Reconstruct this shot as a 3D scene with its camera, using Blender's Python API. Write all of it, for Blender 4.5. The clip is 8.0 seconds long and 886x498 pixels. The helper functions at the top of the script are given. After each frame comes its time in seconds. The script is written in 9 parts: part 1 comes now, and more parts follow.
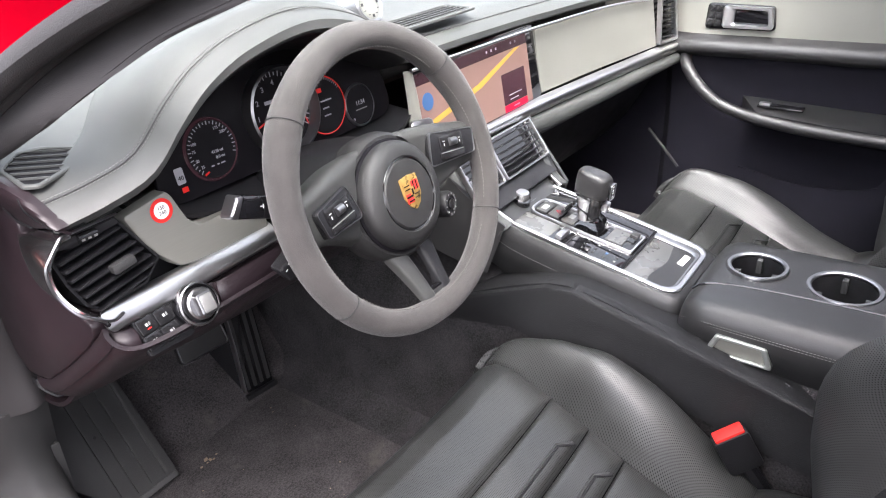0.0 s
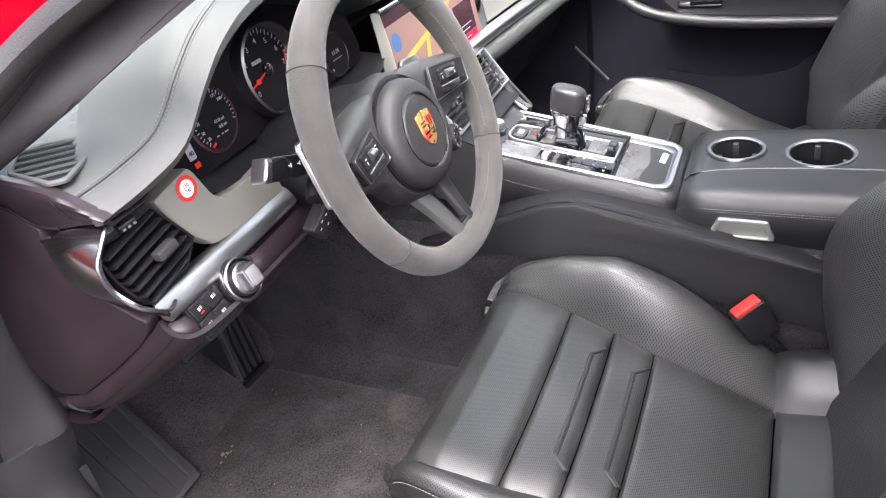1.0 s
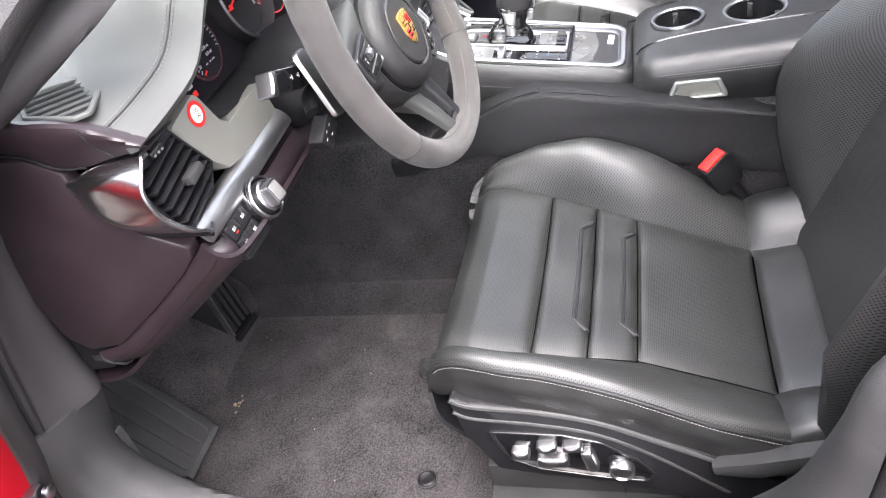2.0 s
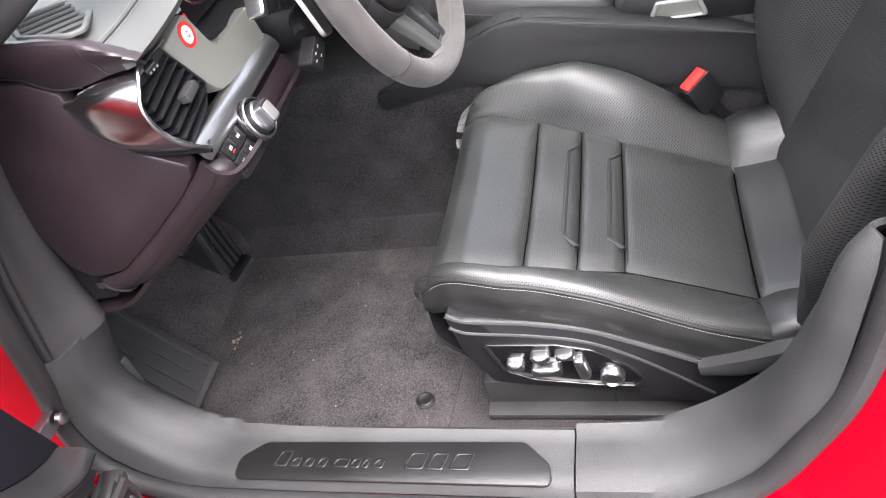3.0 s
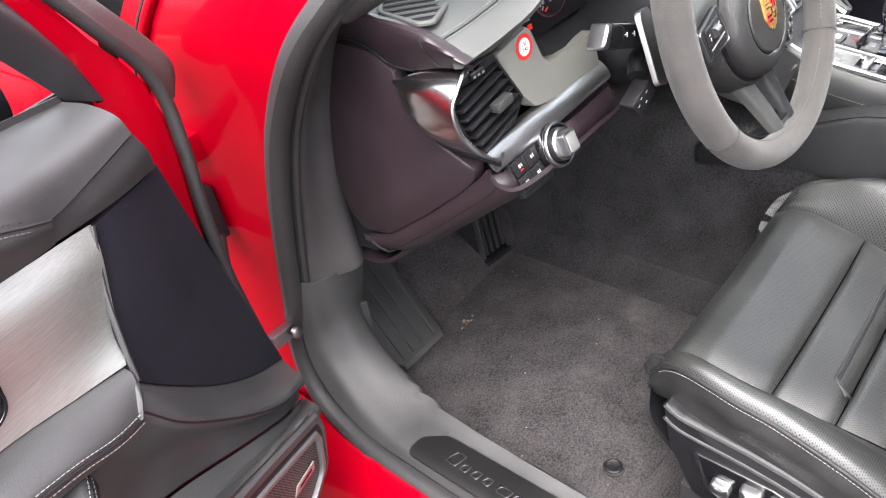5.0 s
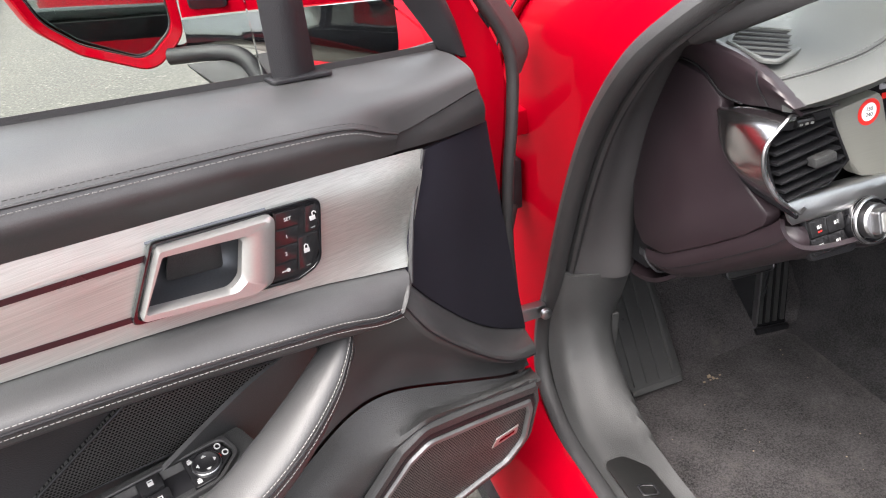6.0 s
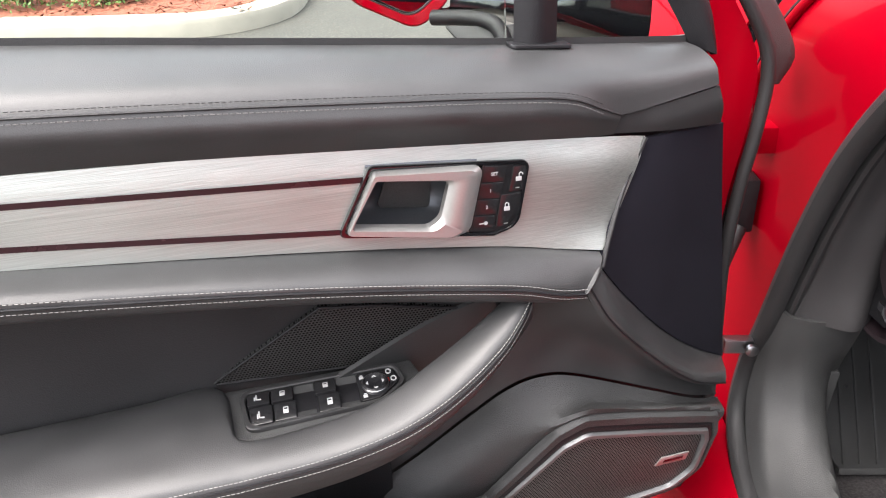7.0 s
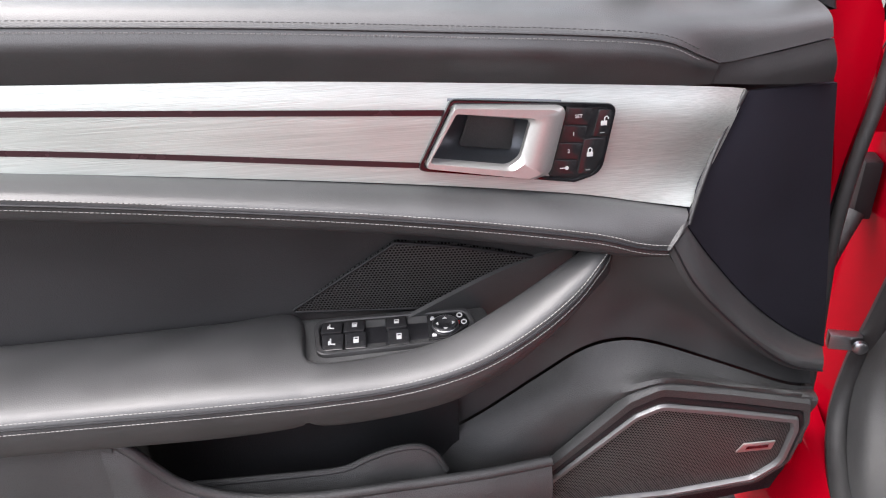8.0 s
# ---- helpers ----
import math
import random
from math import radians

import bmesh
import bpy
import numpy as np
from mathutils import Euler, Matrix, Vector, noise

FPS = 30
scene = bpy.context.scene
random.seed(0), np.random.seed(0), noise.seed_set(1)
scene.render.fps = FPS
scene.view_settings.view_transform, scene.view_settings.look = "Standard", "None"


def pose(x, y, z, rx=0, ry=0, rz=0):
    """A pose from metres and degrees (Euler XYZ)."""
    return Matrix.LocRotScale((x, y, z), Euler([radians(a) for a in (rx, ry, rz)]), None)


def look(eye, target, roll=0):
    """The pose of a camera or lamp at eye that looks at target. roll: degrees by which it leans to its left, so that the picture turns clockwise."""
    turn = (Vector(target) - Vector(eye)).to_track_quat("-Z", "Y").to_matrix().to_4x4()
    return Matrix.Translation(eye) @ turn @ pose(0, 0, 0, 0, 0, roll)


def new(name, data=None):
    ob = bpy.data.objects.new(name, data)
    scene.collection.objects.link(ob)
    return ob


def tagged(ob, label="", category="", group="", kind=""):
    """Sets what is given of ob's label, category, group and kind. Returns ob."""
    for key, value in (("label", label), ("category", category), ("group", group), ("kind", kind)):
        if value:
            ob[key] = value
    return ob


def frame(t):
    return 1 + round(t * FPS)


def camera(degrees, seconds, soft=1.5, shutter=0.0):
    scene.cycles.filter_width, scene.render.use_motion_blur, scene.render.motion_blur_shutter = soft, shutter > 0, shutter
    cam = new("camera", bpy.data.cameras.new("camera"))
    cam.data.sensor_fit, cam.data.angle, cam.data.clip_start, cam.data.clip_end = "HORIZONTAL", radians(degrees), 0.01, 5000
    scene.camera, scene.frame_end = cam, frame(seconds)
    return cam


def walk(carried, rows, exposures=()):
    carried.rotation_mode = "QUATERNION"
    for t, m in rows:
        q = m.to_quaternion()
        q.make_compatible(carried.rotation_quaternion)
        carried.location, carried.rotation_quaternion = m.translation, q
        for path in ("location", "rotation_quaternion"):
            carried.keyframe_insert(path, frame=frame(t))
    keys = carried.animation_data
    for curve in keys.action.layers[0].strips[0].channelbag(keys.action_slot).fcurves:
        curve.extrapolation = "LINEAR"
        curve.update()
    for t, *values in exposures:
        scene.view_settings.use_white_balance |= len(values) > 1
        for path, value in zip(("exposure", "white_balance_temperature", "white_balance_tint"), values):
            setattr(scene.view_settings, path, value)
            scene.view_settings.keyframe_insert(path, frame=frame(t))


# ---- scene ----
cam = camera(63.4, 8.0, soft=1.1)
PATH = [
    (0, (-0.976, -0.517, 1.119), (0.438, 0.538, 0.177), -2.8),
    (0.5, (-1.04, -0.444, 1.116), (0.417, 0.497, 0.121), -5.9),
    (1, (-1.063, -0.386, 1.101), (0.432, 0.416, 0.042), -9.6),
    (1.5, (-1.091, -0.331, 1.096), (0.416, 0.341, -0.033), -13.3),
    (2, (-1.165, -0.3, 1.082), (0.317, 0.291, -0.123), -16.3),
    (2.2, (-1.186, -0.295, 1.078), (0.284, 0.275, -0.153), -17.3),
    (3.3, (-1.218, -0.293, 1.062), (0.178, 0.268, -0.256), -18.3),
    (3.5, (-1.219, -0.292, 1.062), (0.168, 0.292, -0.256), -17.8),
    (4, (-1.207, -0.287, 1.068), (0.143, 0.418, -0.228), -16.1),
    (4.2, (-1.19, -0.284, 1.074), (0.137, 0.498, -0.201), -15.4),
    (5.3, (-1.158, -0.307, 1.092), (-0.206, 1.043, -0.035), -9.5),
    (5.5, (-1.183, -0.325, 1.095), (-0.339, 1.12, 0.0), -7.9),
    (6, (-1.193, -0.358, 1.088), (-0.696, 1.281, 0.057), -5.2),
    (6.5, (-1.177, -0.374, 1.076), (-1.011, 1.356, 0.087), -3.4),
    (7, (-1.168, -0.392, 1.059), (-1.29, 1.353, 0.089), -2.5),
    (7.5, (-1.153, -0.408, 1.035), (-1.468, 1.32, 0.078), -2.4),
    (8, (-1.135, -0.414, 1.008), (-1.563, 1.293, 0.057), -2.8),
]
EXPOSURES = [(0, 2.85, 6500, 18), (2.2, 3.3, 6500, 18), (4.2, 3.2, 6500, 17), (5.5, 3.05, 6650, 13), (6.5, 2.8, 6750, 12), (8, 2.68, 6480, 14)]
walk(cam, [(t, look(eye, target, roll)) for t, eye, target, roll in PATH], EXPOSURES)

# ---- light: a bright, thinly overcast day ----
world = bpy.data.worlds.new("sky")
scene.world = world
world.use_nodes = True
wn = world.node_tree
wn.nodes.clear()
sky = wn.nodes.new("ShaderNodeTexSky")
sky.sky_type = "NISHITA"
sky.sun_disc = False
sky.sun_elevation, sky.sun_rotation = radians(63), radians(241)
sky.dust_density, sky.air_density = 4.0, 1.0
calm = wn.nodes.new("ShaderNodeHueSaturation")
calm.inputs["Saturation"].default_value = 0.3
back = wn.nodes.new("ShaderNodeBackground")
back.inputs["Strength"].default_value = 0.15
wout = wn.nodes.new("ShaderNodeOutputWorld")
wn.links.new(sky.outputs[0], calm.inputs["Color"])
wn.links.new(calm.outputs[0], back.inputs["Color"])
wn.links.new(back.outputs[0], wout.inputs["Surface"])
sun = bpy.data.lights.new("sun", "SUN")
sun.energy, sun.angle, sun.color = 0.85, radians(60), (1.0, 0.97, 0.92)
sun_ob = new("sun", sun)
sun_ob.matrix_world = look((-2.2, -1.2, 5.0), (0, 0, 0))

# ---- materials ----
def mat(name, base, rough=0.5, metal=0.0, vary=0.2, size=25.0, bump=0.15, grain=500.0, coat=0.0, sheen=0.0, dots=None, brush=None, rvary=0.12, emit=0.0, dirt=None, spec=0.5, fineness=0.4):
    """A surface with colour variation at two scales and a fine relief; sizes are per metre."""
    m = bpy.data.materials.new(name)
    m.use_nodes = True
    nt = m.node_tree
    b = nt.nodes["Principled BSDF"]
    L = nt.links.new

    def node(kind, **kw):
        n = nt.nodes.new(kind)
        for k, v in kw.items():
            n.inputs[k].default_value = v
        return n

    def math_(op, a, c=None):
        n = nt.nodes.new("ShaderNodeMath")
        n.operation = op
        for i, v in enumerate((a, c)):
            if v is None:
                continue
            if isinstance(v, (int, float)):
                n.inputs[i].default_value = v
            else:
                L(v, n.inputs[i])
        return n.outputs[0]

    co = nt.nodes.new("ShaderNodeTexCoord").outputs["Object"]
    big = node("ShaderNodeTexNoise", Scale=size, Detail=4.0)
    fine = node("ShaderNodeTexNoise", Scale=grain, Detail=2.0)
    if brush:
        mp = nt.nodes.new("ShaderNodeMapping")
        mp.inputs["Scale"].default_value = brush
        L(co, mp.inputs["Vector"])
        L(mp.outputs[0], fine.inputs["Vector"])
    else:
        L(co, fine.inputs["Vector"])
    L(co, big.inputs["Vector"])
    ramp = nt.nodes.new("ShaderNodeMapRange")
    ramp.inputs["From Min"].default_value, ramp.inputs["From Max"].default_value = 0.3, 0.7
    ramp.inputs["To Min"].default_value, ramp.inputs["To Max"].default_value = 1 - vary, 1 + vary
    mixv = math_("ADD", math_("MULTIPLY", big.outputs["Fac"], 1 - fineness), math_("MULTIPLY", fine.outputs["Fac"], fineness))
    L(mixv, ramp.inputs["Value"])
    col = nt.nodes.new("ShaderNodeMix")
    col.data_type, col.blend_type = "RGBA", "MULTIPLY"
    col.inputs["Factor"].default_value = 1.0
    col.inputs["A"].default_value = (*base, 1)
    L(ramp.outputs[0], col.inputs["B"])
    colour = col.outputs["Result"]
    height = fine.outputs["Fac"]
    if dirt:
        spots = node("ShaderNodeTexNoise", Scale=dirt[1], Detail=6.0, Roughness=0.7)
        L(co, spots.inputs["Vector"])
        dm = nt.nodes.new("ShaderNodeMapRange")
        dm.inputs["From Min"].default_value, dm.inputs["From Max"].default_value = dirt[2], dirt[2] + 0.12
        L(spots.outputs["Fac"], dm.inputs["Value"])
        dx = nt.nodes.new("ShaderNodeMix")
        dx.data_type = "RGBA"
        L(dm.outputs[0], dx.inputs["Factor"])
        L(colour, dx.inputs["A"])
        dx.inputs["B"].default_value = (*dirt[0], 1)
        colour = dx.outputs["Result"]
    if dots:
        axes, pitch, hole, depth = dots
        sep = nt.nodes.new("ShaderNodeSeparateXYZ")
        L(co, sep.inputs[0])
        p, q = (sep.outputs[a] for a in axes)
        rowf = math_("MULTIPLY", q, 1.0 / (pitch * 0.87))
        row = math_("FLOOR", rowf)
        shift = math_("MULTIPLY", math_("MODULO", math_("ABSOLUTE", row), 2.0), 0.5)
        px = math_("SUBTRACT", math_("FRACT", math_("ADD", math_("MULTIPLY", p, 1.0 / pitch), shift)), 0.5)
        py = math_("SUBTRACT", math_("FRACT", rowf), 0.5)
        dist = math_("SQRT", math_("ADD", math_("MULTIPLY", px, px), math_("MULTIPLY", py, py)))
        msk = nt.nodes.new("ShaderNodeMapRange")
        msk.inputs["From Min"].default_value, msk.inputs["From Max"].default_value = hole, hole + 0.1
        L(dist, msk.inputs["Value"])
        dk = nt.nodes.new("ShaderNodeMix")
        dk.data_type = "RGBA"
        L(msk.outputs[0], dk.inputs["Factor"])
        dk.inputs["A"].default_value = (0.004, 0.004, 0.004, 1)
        L(colour, dk.inputs["B"])
        colour = dk.outputs["Result"]
        height = math_("ADD", math_("MULTIPLY", height, 0.3), math_("MULTIPLY", msk.outputs[0], depth))
        shine = nt.nodes.new("ShaderNodeMapRange")
        shine.inputs["To Min"].default_value, shine.inputs["To Max"].default_value = 0.03, spec
        L(msk.outputs[0], shine.inputs["Value"])
        L(shine.outputs[0], b.inputs["Specular IOR Level"])
    else:
        b.inputs["Specular IOR Level"].default_value = spec
    L(colour, b.inputs["Base Color"])
    rr = nt.nodes.new("ShaderNodeMapRange")
    rr.inputs["To Min"].default_value, rr.inputs["To Max"].default_value = max(0.02, rough - rvary), min(1.0, rough + rvary)
    L(big.outputs["Fac"], rr.inputs["Value"])
    L(rr.outputs[0], b.inputs["Roughness"])
    b.inputs["Metallic"].default_value = metal
    b.inputs["Coat Weight"].default_value = coat
    b.inputs["Coat Roughness"].default_value = 0.04
    b.inputs["Sheen Weight"].default_value = sheen
    if emit:
        L(colour, b.inputs["Emission Color"])
        b.inputs["Emission Strength"].default_value = emit
    if bump:
        bp = node("ShaderNodeBump", Strength=bump, Distance=0.002)
        L(height, bp.inputs["Height"])
        L(bp.outputs[0], b.inputs["Normal"])
    return m


def glass_mat(name, tint=(1, 1, 1), rough=0.0):
    m = bpy.data.materials.new(name)
    m.use_nodes = True
    b = m.node_tree.nodes["Principled BSDF"]
    b.inputs["Base Color"].default_value = (*tint, 1)
    b.inputs["Roughness"].default_value = rough
    b.inputs["Transmission Weight"].default_value = 1.0
    b.inputs["IOR"].default_value = 1.05 if rough == 0 else 1.45
    return m


# one leather in two tones: darker for the dim cabin, lighter for the lit door
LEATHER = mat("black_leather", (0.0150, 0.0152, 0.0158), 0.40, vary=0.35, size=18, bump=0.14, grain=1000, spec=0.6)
LITDOORLEATHER = mat("lit_door_leather", (0.027, 0.0273, 0.0282), 0.50, vary=0.35, size=18, bump=0.14, grain=1000, spec=0.6)
# paler than the dash ends: windscreen light on the top is in this base
LITDASHLEATHER = mat("lit_dash_leather", (0.052, 0.055, 0.053), 0.56, vary=0.2, size=14, bump=0.10, grain=1100)
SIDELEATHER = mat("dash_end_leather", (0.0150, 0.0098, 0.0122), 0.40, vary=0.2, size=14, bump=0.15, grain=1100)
SMOOTHLEATHER = mat("smooth_leather", (0.0185, 0.0189, 0.0187), 0.38, vary=0.40, size=16, bump=0.22, grain=700, rvary=0.2, spec=0.65)
PERF = mat("perforated_leather", (0.022, 0.0232, 0.0225), 0.42, vary=0.5, size=9, bump=0.12, dots=((0, 1), 0.0026, 0.155, 0.5), spec=0.75)
PERFWORN = mat("worn_perforated_leather", (0.023, 0.0242, 0.0236), 0.37, vary=0.45, size=11, bump=0.14, dots=((0, 1), 0.0026, 0.13, 0.35), rvary=0.2, spec=0.7)
PERFSIDE = mat("perforated_leather_upright", (0.027, 0.0272, 0.0275), 0.40, vary=0.35, size=16, bump=0.12, dots=((0, 2), 0.0027, 0.16, 0.5), spec=0.75)
SUEDE = mat("grey_suede", (0.035, 0.0322, 0.0308), 0.92, vary=0.5, size=26, bump=0.4, grain=1300, sheen=0.12, fineness=0.45)
CARPET = mat("charcoal_carpet", (0.038, 0.035, 0.0365), 0.98, vary=0.9, size=14, bump=1.0, grain=330, sheen=0.05, fineness=0.6, dirt=((0.066, 0.060, 0.057), 8.0, 0.58), spec=0.2)
TUNNELPAD = mat("dark_padded_panel", (0.010, 0.0102, 0.0112), 0.5, vary=0.25, size=12, bump=0.4, grain=700, spec=0.25)
RECESS = mat("recessed_door_panel", (0.019, 0.0192, 0.0202), 0.52, vary=0.3, size=10, bump=0.3, grain=800, spec=0.4)
# the floor carpet again, with the footwell's shade in a darker base
SHADEDCARPET = mat("shaded_carpet", (0.028, 0.0268, 0.0284), 0.98, vary=0.85, size=14, bump=1.0, grain=330, sheen=0.03, fineness=0.6, spec=0.15)
PLASTIC = mat("black_plastic", (0.009, 0.009, 0.0104), 0.44, vary=0.15, size=30, bump=0.3, grain=1300, spec=0.32)
GREYPLASTIC = mat("grained_grey_plastic", (0.032, 0.0326, 0.0330), 0.50, vary=0.38, size=12, bump=0.35, grain=900, fineness=0.45, spec=0.4)
PILLARCLOTH = mat("pillar_trim", (0.024, 0.0228, 0.024), 0.6, vary=0.25, size=14, bump=0.25, grain=1300, fineness=0.45)
PIANO = mat("piano_black", (0.006, 0.006, 0.007), 0.06, vary=0.1, bump=0.0, coat=0.6, rvary=0.03)
RUBBER = mat("black_rubber", (0.018, 0.018, 0.0188), 0.55, vary=0.15, size=30, bump=0.3, grain=700)
ALU = mat("brushed_aluminium", (0.455, 0.480, 0.455), 0.50, metal=1.0, vary=0.16, size=5, bump=0.12, grain=60, brush=(0.25, 26.0, 26.0), rvary=0.05, fineness=0.75)
SATIN = mat("satin_champagne_trim", (0.205, 0.205, 0.184), 0.42, metal=0.35, vary=0.06, size=6, bump=0.06, grain=60, brush=(0.6, 20.0, 20.0), rvary=0.05)
POLISHED = mat("polished_chrome", (0.70, 0.70, 0.71), 0.19, metal=1.0, vary=0.04, bump=0.0, rvary=0.03)
SILVER = mat("satin_silver", (0.44, 0.44, 0.43), 0.40, metal=0.8, vary=0.05, bump=0.02, rvary=0.04)
CHROME = mat("satin_chrome", (0.56, 0.56, 0.57), 0.31, metal=1.0, vary=0.05, bump=0.0, grain=300, rvary=0.05)
DARKCHROME = mat("dark_satin_metal", (0.30, 0.30, 0.31), 0.32, metal=1.0, vary=0.08, bump=0.06, rvary=0.08)
DULLMETAL = mat("dull_grey_metal", (0.17, 0.17, 0.172), 0.52, metal=0.7, vary=0.08, bump=0.05, rvary=0.06)
SMOKED = mat("smoked_metal", (0.10, 0.105, 0.115), 0.34, metal=0.6, vary=0.1, bump=0.0, rvary=0.05)
RED = mat("red_paint", (0.235, 0.0003, 0.0060), 0.32, vary=0.04, size=4, bump=0.01, coat=0.15, rvary=0.05, spec=0.02)
GRILLE = mat("perforated_grille", (0.036, 0.035, 0.035), 0.42, vary=0.1, bump=0.9, dots=((0, 2), 0.0034, 0.31, 1.0))
FINEGRILLE = mat("woven_grille", (0.095, 0.092, 0.090), 0.46, metal=0.2, vary=0.1, bump=0.9, dots=((0, 2), 0.0032, 0.33, 1.0))
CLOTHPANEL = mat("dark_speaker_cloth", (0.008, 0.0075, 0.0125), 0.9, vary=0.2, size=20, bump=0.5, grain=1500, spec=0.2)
THREAD = mat("grey_thread", (0.15, 0.15, 0.145), 0.7, vary=0.1, bump=0.0)
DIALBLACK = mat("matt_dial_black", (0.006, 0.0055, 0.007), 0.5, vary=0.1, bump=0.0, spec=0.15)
TRAYLID = mat("bright_tray_lid", (0.13, 0.13, 0.127), 0.28, metal=0.5, vary=0.06, bump=0.0)
GLOSSKEY = mat("gloss_black_key", (0.012, 0.012, 0.013), 0.2, vary=0.1, bump=0.0)
WHITEMARK = mat("white_marking", (0.75, 0.75, 0.75), 0.5, vary=0.02, bump=0.0)
KEYMARK = mat("key_marking", (0.36, 0.36, 0.36), 0.5, vary=0.03, bump=0.0)
REDMARK = mat("red_marking", (0.65, 0.02, 0.015), 0.5, vary=0.03, bump=0.0)
GOLD = mat("gold_enamel", (0.46, 0.29, 0.09), 0.3, metal=0.7, vary=0.15, size=120, bump=0.15, grain=400)
ASPHALT = mat("asphalt", (0.043, 0.0405, 0.034), 0.92, vary=0.5, size=2.2, bump=1.0, grain=60, fineness=0.7, dirt=((0.125, 0.118, 0.098), 48.0, 0.56))
CONCRETE = mat("kerb_concrete", (0.27, 0.25, 0.21), 0.85, vary=0.18, size=5, bump=0.5, grain=120)
MULCH = mat("red_mulch", (0.22, 0.065, 0.035), 0.9, vary=0.5, size=40, bump=0.8, grain=200)
LEAF = mat("shrub_leaf", (0.09, 0.16, 0.035), 0.5, vary=0.35, size=12, bump=0.1)
TWIG = mat("shrub_twig", (0.10, 0.07, 0.045), 0.85, vary=0.3)
SCREENLIT = mat("screen_map", (0.125, 0.078, 0.067), 0.15, vary=0.08, size=8, bump=0.0, emit=0.10, spec=0.3)
SCREENROAD = mat("screen_road", (0.26, 0.15, 0.03), 0.2, vary=0.02, bump=0.0, emit=0.2)
SCREENDARK = mat("screen_dark", (0.03, 0.014, 0.018), 0.1, vary=0.1, bump=0.0, emit=0.08)
SCREENRED = mat("screen_red", (0.30, 0.006, 0.02), 0.15, vary=0.05, bump=0.0, emit=0.2)
LITWHITE = mat("lit_white", (0.20, 0.20, 0.22), 0.4, vary=0.02, bump=0.0, emit=0.05)
LITRED = mat("lit_red", (0.34, 0.008, 0.005), 0.4, vary=0.02, bump=0.0, emit=0.10)
SCREENBLUE = mat("screen_blue", (0.03, 0.07, 0.15), 0.2, vary=0.02, bump=0.0, emit=0.1)
GLASS = glass_mat("window_glass", (0.90, 0.97, 0.94))
# tint chosen for how much daylight it lets into the cabin
DIMGLASS = glass_mat("dimming_glass", (0.55, 0.56, 0.56))
DARKGLASS = glass_mat("tinted_glass", (0.10, 0.11, 0.11))
MIRROR = mat("mirror_glass", (0.42, 0.46, 0.45), 0.03, metal=1.0, vary=0.02, bump=0.0, rvary=0.01)


# ---- building tools ----
BUILD = {}
# the side from which skins are seen: the open doorway; their depth goes the other way
FACING = [Vector((-1.1, -0.4, 1.05))]


def thing(name, base, label, category, build=None, group="", kind=""):
    """An Empty at base (a place or a pose) under which the parts of one thing hang; build: the pose in which they are given."""
    m = base if isinstance(base, Matrix) else Matrix.Translation(base)
    ob = new(name)
    ob.empty_display_size = 0.05
    ob.matrix_world = m
    BUILD[ob.name] = m.inverted() @ (build if build is not None else Matrix.Identity(4))
    return tagged(ob, label, category, group, kind)


def finish(name, bm, material, smooth=38):
    me = bpy.data.meshes.new(name)
    bmesh.ops.recalc_face_normals(bm, faces=bm.faces)
    bm.to_mesh(me)
    bm.free()
    me.shade_smooth()
    me.set_sharp_from_angle(angle=radians(smooth))
    me.materials.append(material)
    return me


def part(name, bm, material, parent=None, label="", kind="", smooth=38):
    """Links a bmesh as one mesh object under a thing or a part."""
    if parent is not None:
        bm.transform(BUILD[parent.name])
    ob = new(name, finish(name, bm, material, smooth))
    if parent is not None:
        ob.parent = parent
        BUILD[ob.name] = BUILD[parent.name]
    return tagged(ob, label, kind=kind)


def V(*a):
    return Vector(a)


def curve(pts, n):
    """n points at even steps along a smooth line through pts."""
    p = [Vector(q) for q in pts]
    if len(p) == 2:
        return [p[0].lerp(p[1], i / (n - 1)) for i in range(n)]
    e = [p[0] * 2 - p[1]] + p + [p[-1] * 2 - p[-2]]
    fine = []
    for i in range(1, len(e) - 2):
        a, b, c, d = e[i - 1:i + 3]
        for k in range(12):
            t = k / 12
            fine.append(0.5 * ((2 * b) + (c - a) * t + (2 * a - 5 * b + 4 * c - d) * t * t + (3 * b - a - 3 * c + d) * t ** 3))
    fine.append(p[-1])
    run = [0.0]
    for a, b in zip(fine, fine[1:]):
        run.append(run[-1] + (b - a).length)
    out, j = [], 0
    for i in range(n):
        s = run[-1] * i / (n - 1)
        while j < len(run) - 2 and run[j + 1] < s:
            j += 1
        seg = run[j + 1] - run[j]
        out.append(fine[j].lerp(fine[j + 1], (s - run[j]) / seg if seg > 1e-9 else 0))
    return out


